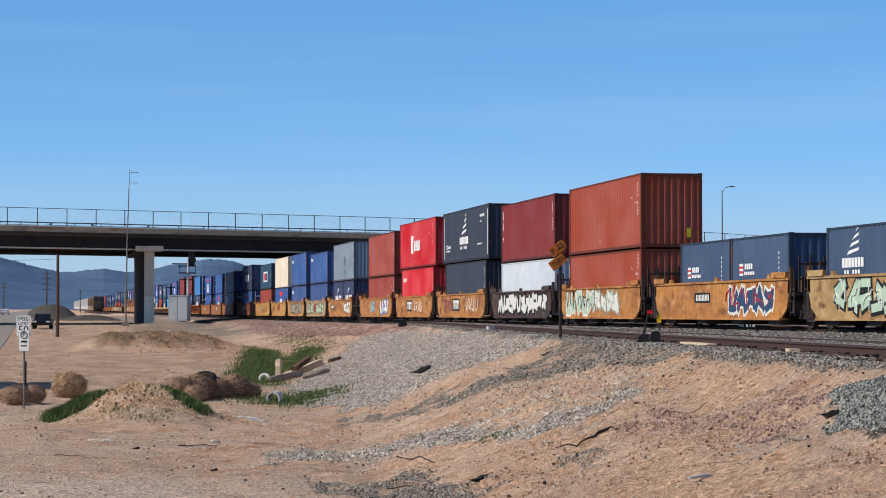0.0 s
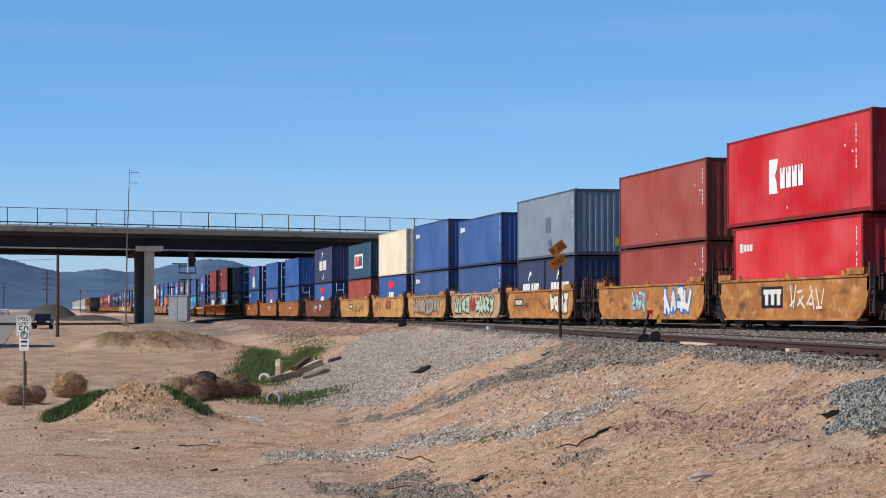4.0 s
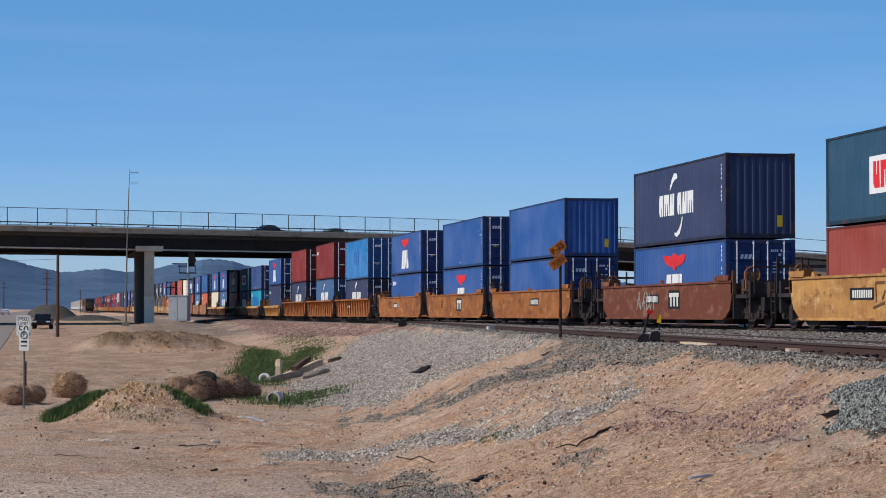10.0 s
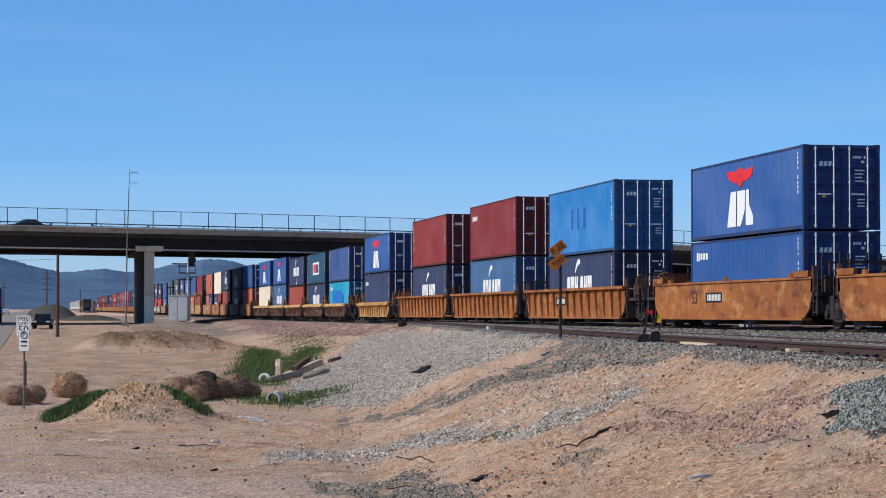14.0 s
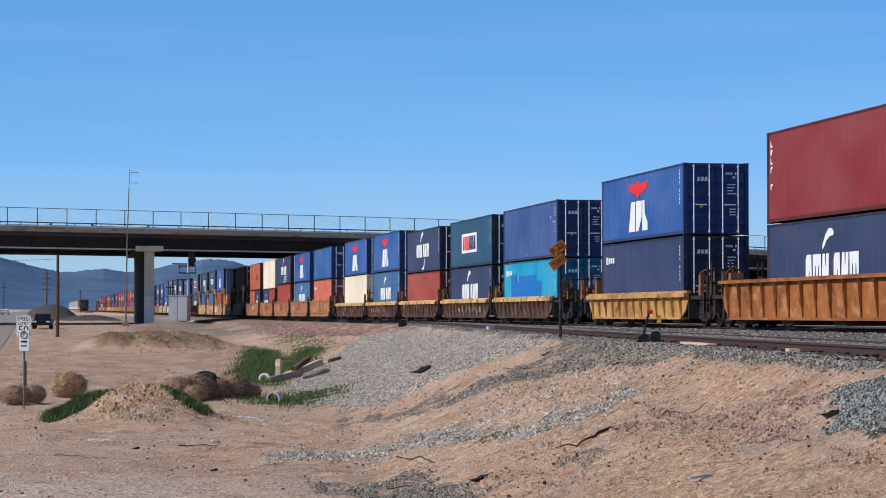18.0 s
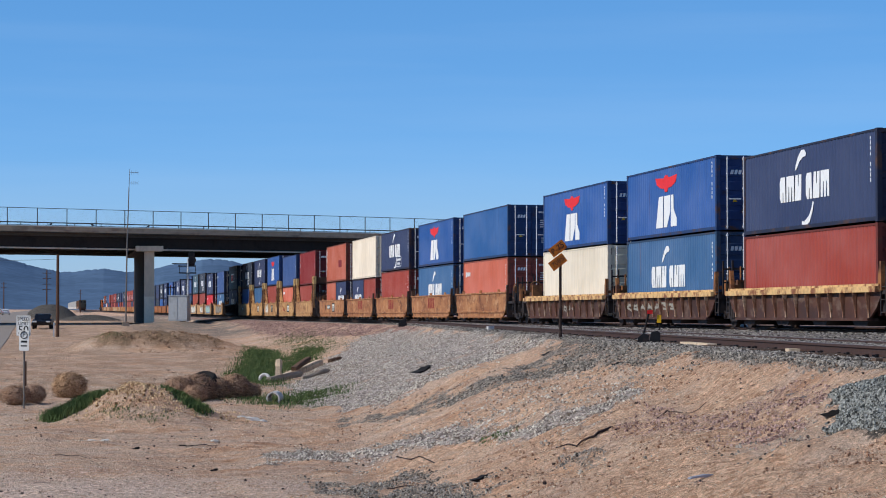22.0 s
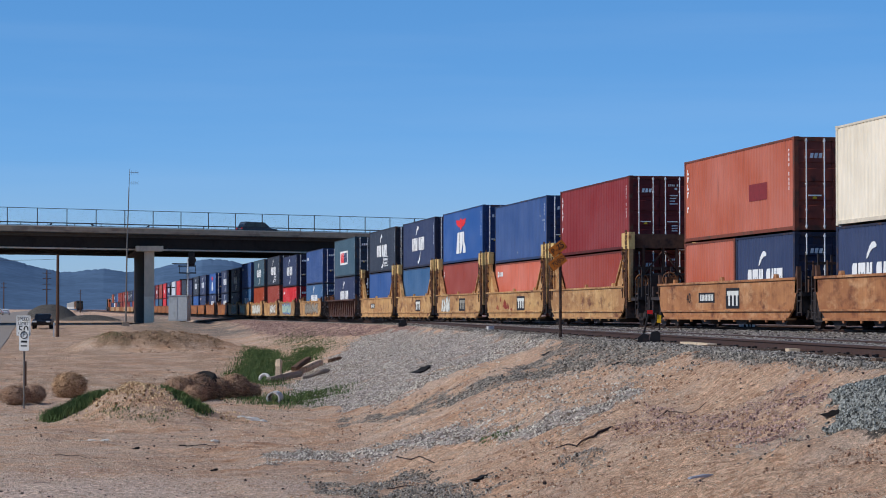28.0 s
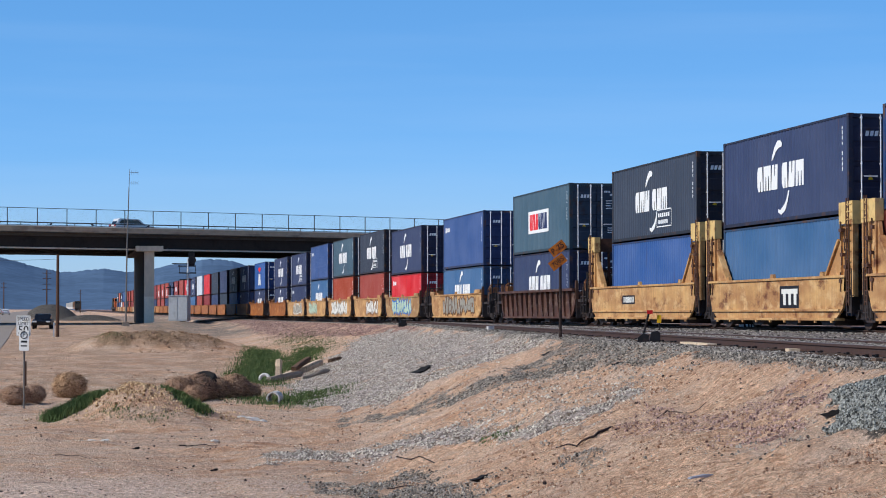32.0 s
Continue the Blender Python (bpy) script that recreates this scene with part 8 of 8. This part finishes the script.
# strokes of made-up, unreadable shapes, each a list of lines in a unit square
LETTERS = [[((0, 0), (0, 1)), ((0, 1), (0.8, 0.6)), ((0.8, 0.6), (0, 0.45)), ((0.3, 0.45), (1, 0))], [((0, 0), (0.5, 1)), ((0.5, 1), (1, 0)), ((0.2, 0.3), (0.8, 0.5))],
           [((0.9, 0.9), (0.1, 0.75)), ((0.1, 0.75), (0.9, 0.35)), ((0.9, 0.35), (0.1, 0.05))], [((0, 0), (0, 1)), ((0, 1), (0.8, 1)), ((0, 0), (0.9, 0.1)), ((0, 0.5), (0.6, 0.6))],
           [((0, 1), (0.2, 0)), ((0.2, 0), (0.8, 0.05)), ((0.8, 0.05), (1, 1))], [((0.1, 0.1), (0.1, 0.9)), ((0.1, 0.9), (0.9, 0.9)), ((0.9, 0.9), (0.9, 0.1)), ((0.9, 0.1), (0.1, 0.1))]]


def scrawl(car, y0, y1, colours, seed, n=9, z0=0.46, z1=1.44):
    """Spray-painted unreadable block shapes on a wagon's near side: an outline, its filling, then thin accents, one patch for each colour."""
    rg = random.Random(seed)
    w = (y1 - y0) / n
    glyphs = [(y0 + w * k, rg.choice(LETTERS), rg.uniform(-0.16, 0.16), rg.uniform(0.0, 0.1), rg.uniform(0.0, 0.12)) for k in range(n)]
    fat = min(0.13, w * 0.16) if len(colours) > 1 else 0.042
    layers = [(colours[0], fat), (colours[1], fat * 1.75)] if len(colours) > 1 else [(colours[0], fat)]
    proud = 0.003
    for c, half in layers[::-1]:
        bm = bmesh.new()
        for a, glyph, lean, lo, hi in glyphs:
            bend = random.Random(int(a * 977))
            for p, q in glyph:
                p, q = ((v[0] + bend.uniform(-0.2, 0.2), min(1, max(0, v[1] + bend.uniform(-0.3, 0.3)))) for v in (p, q))
                p, q = (Vector((a + w * (0.14 + 0.72 * v[0]) + lean * v[1], z0 + 0.12 + lo + (z1 - z0 - 0.24 - lo - hi) * v[1])) for v in (p, q))
                d = (q - p).normalized()
                side = Vector((-d.y, d.x)) * half
                p, q = p - d * half * 0.8, q + d * half * 0.8
                proud += 0.0004
                prism(bm, [tuple(p - side), tuple(q - side), tuple(q + side * 0.8), tuple(p + side * 0.9)], "x", -proud, 0.002)
        tagged(part("graffiti", bm, GRAF[c], car, "spray-painted graffiti", at=pose(-1.5 - 0.003, 0, 0)), kind="stuff")
    for c in colours[2:]:
        bm = bmesh.new()
        for k in range(n * 2):
            p = Vector((y0 + (y1 - y0) * (k + 0.2) / (n * 2), z0 + rg.uniform(0.1, 0.4)))
            ang = rg.uniform(0.9, 2.2)
            for _ in range(4):
                q = p + Vector((math.cos(ang), math.sin(ang))) * rg.uniform(0.12, 0.34)
                q.y = min(max(q.y, z0), z1)
                d = q - p
                if d.length > 0.02:
                    proud += 0.0004
                    side = Vector((-d.y, d.x)).normalized() * 0.02
                    prism(bm, [tuple(p - side), tuple(q - side), tuple(q + side), tuple(p + side)], "x", -proud, 0.002)
                p = q
                ang += rg.uniform(0.5, 1.4) * rg.choice((-1, 1))
        tagged(part("graffiti", bm, GRAF[c], car, "spray-painted graffiti", at=pose(-1.5 - 0.003, 0, 0)), kind="stuff")


def board(car, y, z, w, h, bars, frame_mat, bar_mat):
    """A painted name or number panel with unreadable bars."""
    bm = bmesh.new()
    box(bm, -0.004, 0, y - w / 2, y + w / 2, z - h / 2, z + h / 2)
    p = part("number_panel", bm, frame_mat, car, at=pose(-1.503, 0, 0))
    bm = bmesh.new()
    for k in range(bars):
        a = y - w * 0.42 + w * 0.84 * k / bars
        c = a + w * 0.84 / bars * (0.66 if bars > 3 else 0.8)
        if bars > 3:
            box(bm, -0.008, -0.0045, a, c, z - h * 0.32, z + h * 0.32)
        else:                                   # leaning blocks, wider at the top
            prism(bm, [(a + 0.06, z - h * 0.36), (c - 0.1, z - h * 0.36), (c - 0.08, z + h * 0.14), (c + 0.06, z + h * 0.14), (c + 0.06, z + h * 0.36), (a - 0.04, z + h * 0.36), (a - 0.04, z + h * 0.14), (a + 0.06, z + h * 0.14)], "x", -0.008, -0.0045)
    part("lettering", bm, bar_mat, p)


def dress_wagons():
    cars = [ob for ob, s, x, z in MOVERS if ob.name.startswith("well_wagon")]
    b, wh = GRAF[1], GRAF[0]
    RED_ST = surface("stencil_red", (138, 56, 44), rough=0.8, grain=6, amount=0.25, second=(170, 110, 74), patch=3, patch_at=0.52, bump=0)
    plan = {1: [(-5, 4.5, (3, 1, 0))], 2: [(-5.4, -0.6, (8, 0, 4))], 3: [(0.5, 5.6, (3, 0, 1)), (-3.6, 0.2, (0, 6, 3))], 4: [(-5.6, 5.4, (0, 1))], 5: [(2.5, 5.2, (5,)), (-5.2, -1.6, (0,))], 6: [(-3.6, -0.4, (0,))],
            7: [(1.2, 3.0, (3, 2)), (-5, -1.5, (0, 2))], 8: [(-5.8, -2.6, (0, 7))], 9: [(-5.4, -0.6, (3, 1)), (-0.5, 1.0, (4, 7)), (1.2, 5.6, (3, 1))], 10: [(-4.6, 4.6, (6, 7))], 11: [(3.0, 5.8, (7,))], 12: [(-4.5, 1.6, (7,))], 13: [(2.0, 4.6, (6,))],
            33: [(2.2, 4.8, (0, 6))], 37: [(-5, 4.6, (6, 7))], 38: [(-4, 4, (3, 2))], 39: [(-5, 0.5, (0, 7))], 40: [(-4.6, 4.6, (0, 6))], 41: [(-1, 5, (3, 6))], 42: [(-5, 2, (6, 0))], 22: [(-5, 2, (6,))], 24: [(-2, 5.2, (6,))], 25: [(-1.5, 1.5, (6,))], }
    for i, lst in plan.items():
        for j, (y0, y1, cols) in enumerate(lst):
            scrawl(cars[i], y0, y1, cols, 40 + i * 3 + j, n=max(4, int((y1 - y0) * 1.1)), z1=1.0 if i in (22, 24, 25, 36) else 1.44)
    for i in (5, 6, 13, 15, 33, 34, 32, 30):
        board(cars[i], {5: 1.2, 6: 1.2, 32: -1.6, 33: -1.6, 34: -1.6}.get(i, -0.6), 0.98, {5: 2.1, 6: 2.1, 32: 1.8, 33: 1.8, 34: 1.8}.get(i, 1.5), 0.68, 3, b, wh if i != 33 else GRAF[6])
    for y, z, w, h in ((2.2, 0.95, 1.1, 0.5), (1.4, 0.85, 0.5, 0.3), (4.0, 0.8, 0.7, 0.24), (3.3, 1.2, 0.3, 0.26), (0.6, 0.7, 0.5, 0.12)):
        bm = bmesh.new()
        prism(bm, [(y - w / 2, z - h * 0.4), (y - w * 0.1, z - h / 2), (y + w / 2, z - h * 0.2), (y + w * 0.3, z + h * 0.1), (y + w * 0.1, z + h / 2), (y - w * 0.3, z + h * 0.15)], "x", -0.005, 0.002)
        part("stain", bm, RED_ST, cars[32], "dark red primer stain", at=pose(-1.503, 0, 0))
    for i in (2, 3, 8, 12, 13, 14, 16, 30, 35, 17):
        board(cars[i], {14: -1.0, 8: 4.4}.get(i, 2.4), 1.02, 1.9, 0.34, 9, b, wh)
    text("40", 0.5, b, cars[30], pose(-1.508, 4.6, 1.0, 0, 0, -90))
    for i, yv in ((15, 4.9), (16, 4.7)):
        text("53", 0.62, b, cars[i], pose(-1.508, yv, 1.0, 0, 0, -90))
    for i in (11, 27, 28, 29):
        bm = bmesh.new()
        for a in ((-0.9, -0.3, 0.8, 1.4), (-0.1, 0.5, 0.8, 1.4), (0.7, 1.3, 0.8, 1.4)):
            box(bm, -0.004, 0, -a[1], -a[0], a[2], a[3])
        part("stencil", bm, RED_ST, cars[i], "faded red stencilled mark", at=pose(-1.503, 0, 0))


dress_wagons()

ROAD_CARS = [   # vehicle, its place along the overpass at a time, speed, lane
    (car("car", (214, 218, 220), "white car on the overpass"), 7.0, 34.2, 19.2, 5.0),
    (car("car", (120, 130, 84), "low olive-green sports car on the overpass", "sport"), 9.0, 27.2, 17.6, 5.0),
    (car("car", (30, 32, 38), "black sedan on the overpass"), 9.0, 14.7, 21.0, 5.0),
    (car("car", (60, 62, 66), "dark grey low car on the overpass", "sport"), 11.0, 19.7, 20.5, 5.0),
    (car("car", (46, 50, 58), "charcoal sedan on the overpass"), 12.0, 15.9, 24.2, 5.0),
    (car("car", (34, 36, 42), "dark sedan on the overpass"), 14.5, 15.4, 19.6, 5.0),
    (car("car", (40, 42, 46), "black sedan heading back over the overpass"), 17.0, 15.2, -22.5, 11.0),
    (car("car", (66, 72, 80), "slate-grey van on the overpass", "van"), 28.0, 34.0, 20.7, 5.0),
    (car("car", (226, 228, 230), "white minivan on the overpass", "van"), 32.0, 17.8, 23.0, 5.0),
]
TRUCK = box_truck()


def train_shift(t):
    """How far the train has come since 15 s."""
    w = t - 15
    return 17.7646 * w - 0.00716 * w * w


def motions():
    times = [0, 4, 8, 12, 16, 20, 24, 28, 32]
    for ob, s, x, z in MOVERS:
        rows = []
        for t in times:
            y = s - train_shift(t)
            rows.append((t, pose(x, y, z + float(rail_z(y)))))
        walk(ob, rows)
    for ob, s in OTHER:
        walk(ob, [(t, pose(15.0, 655 + 10.5 + s + 13.2 * t, float(rail_z(655 + s + 13.2 * t)))) for t in times])
    for ob, t0, s0, v, lane in ROAD_CARS:
        rows = []
        for t in range(0, 33):
            s = max(-600, min(600, s0 + v * (t - t0)))
            p = br(s, lane, 9.07)
            rows.append((t, pose(p[0], p[1], p[2], 0, 0, 23.2 - 90 + (0 if v > 0 else 180))))
        walk(ob, rows)
    way = [(0, 92, -5.8), (1, 105, -5.8), (2, 120, -5.8), (3, 141, -5.9), (4, 164, -6.0), (5.5, 199, -6.2), (7, 228, -6.4), (9, 249, -6.4), (11, 262, -6.4), (12, 267, -6.4), (13, 272.5, -6.4), (14.4, 280, -6.4), (16, 290, -9.0), (18, 300, -14), (32, 360, -40)]
    walk(TRUCK, [(t, pose(x, y, gz(-8.2, y) + 0.03)) for t, y, x in way])


motions()
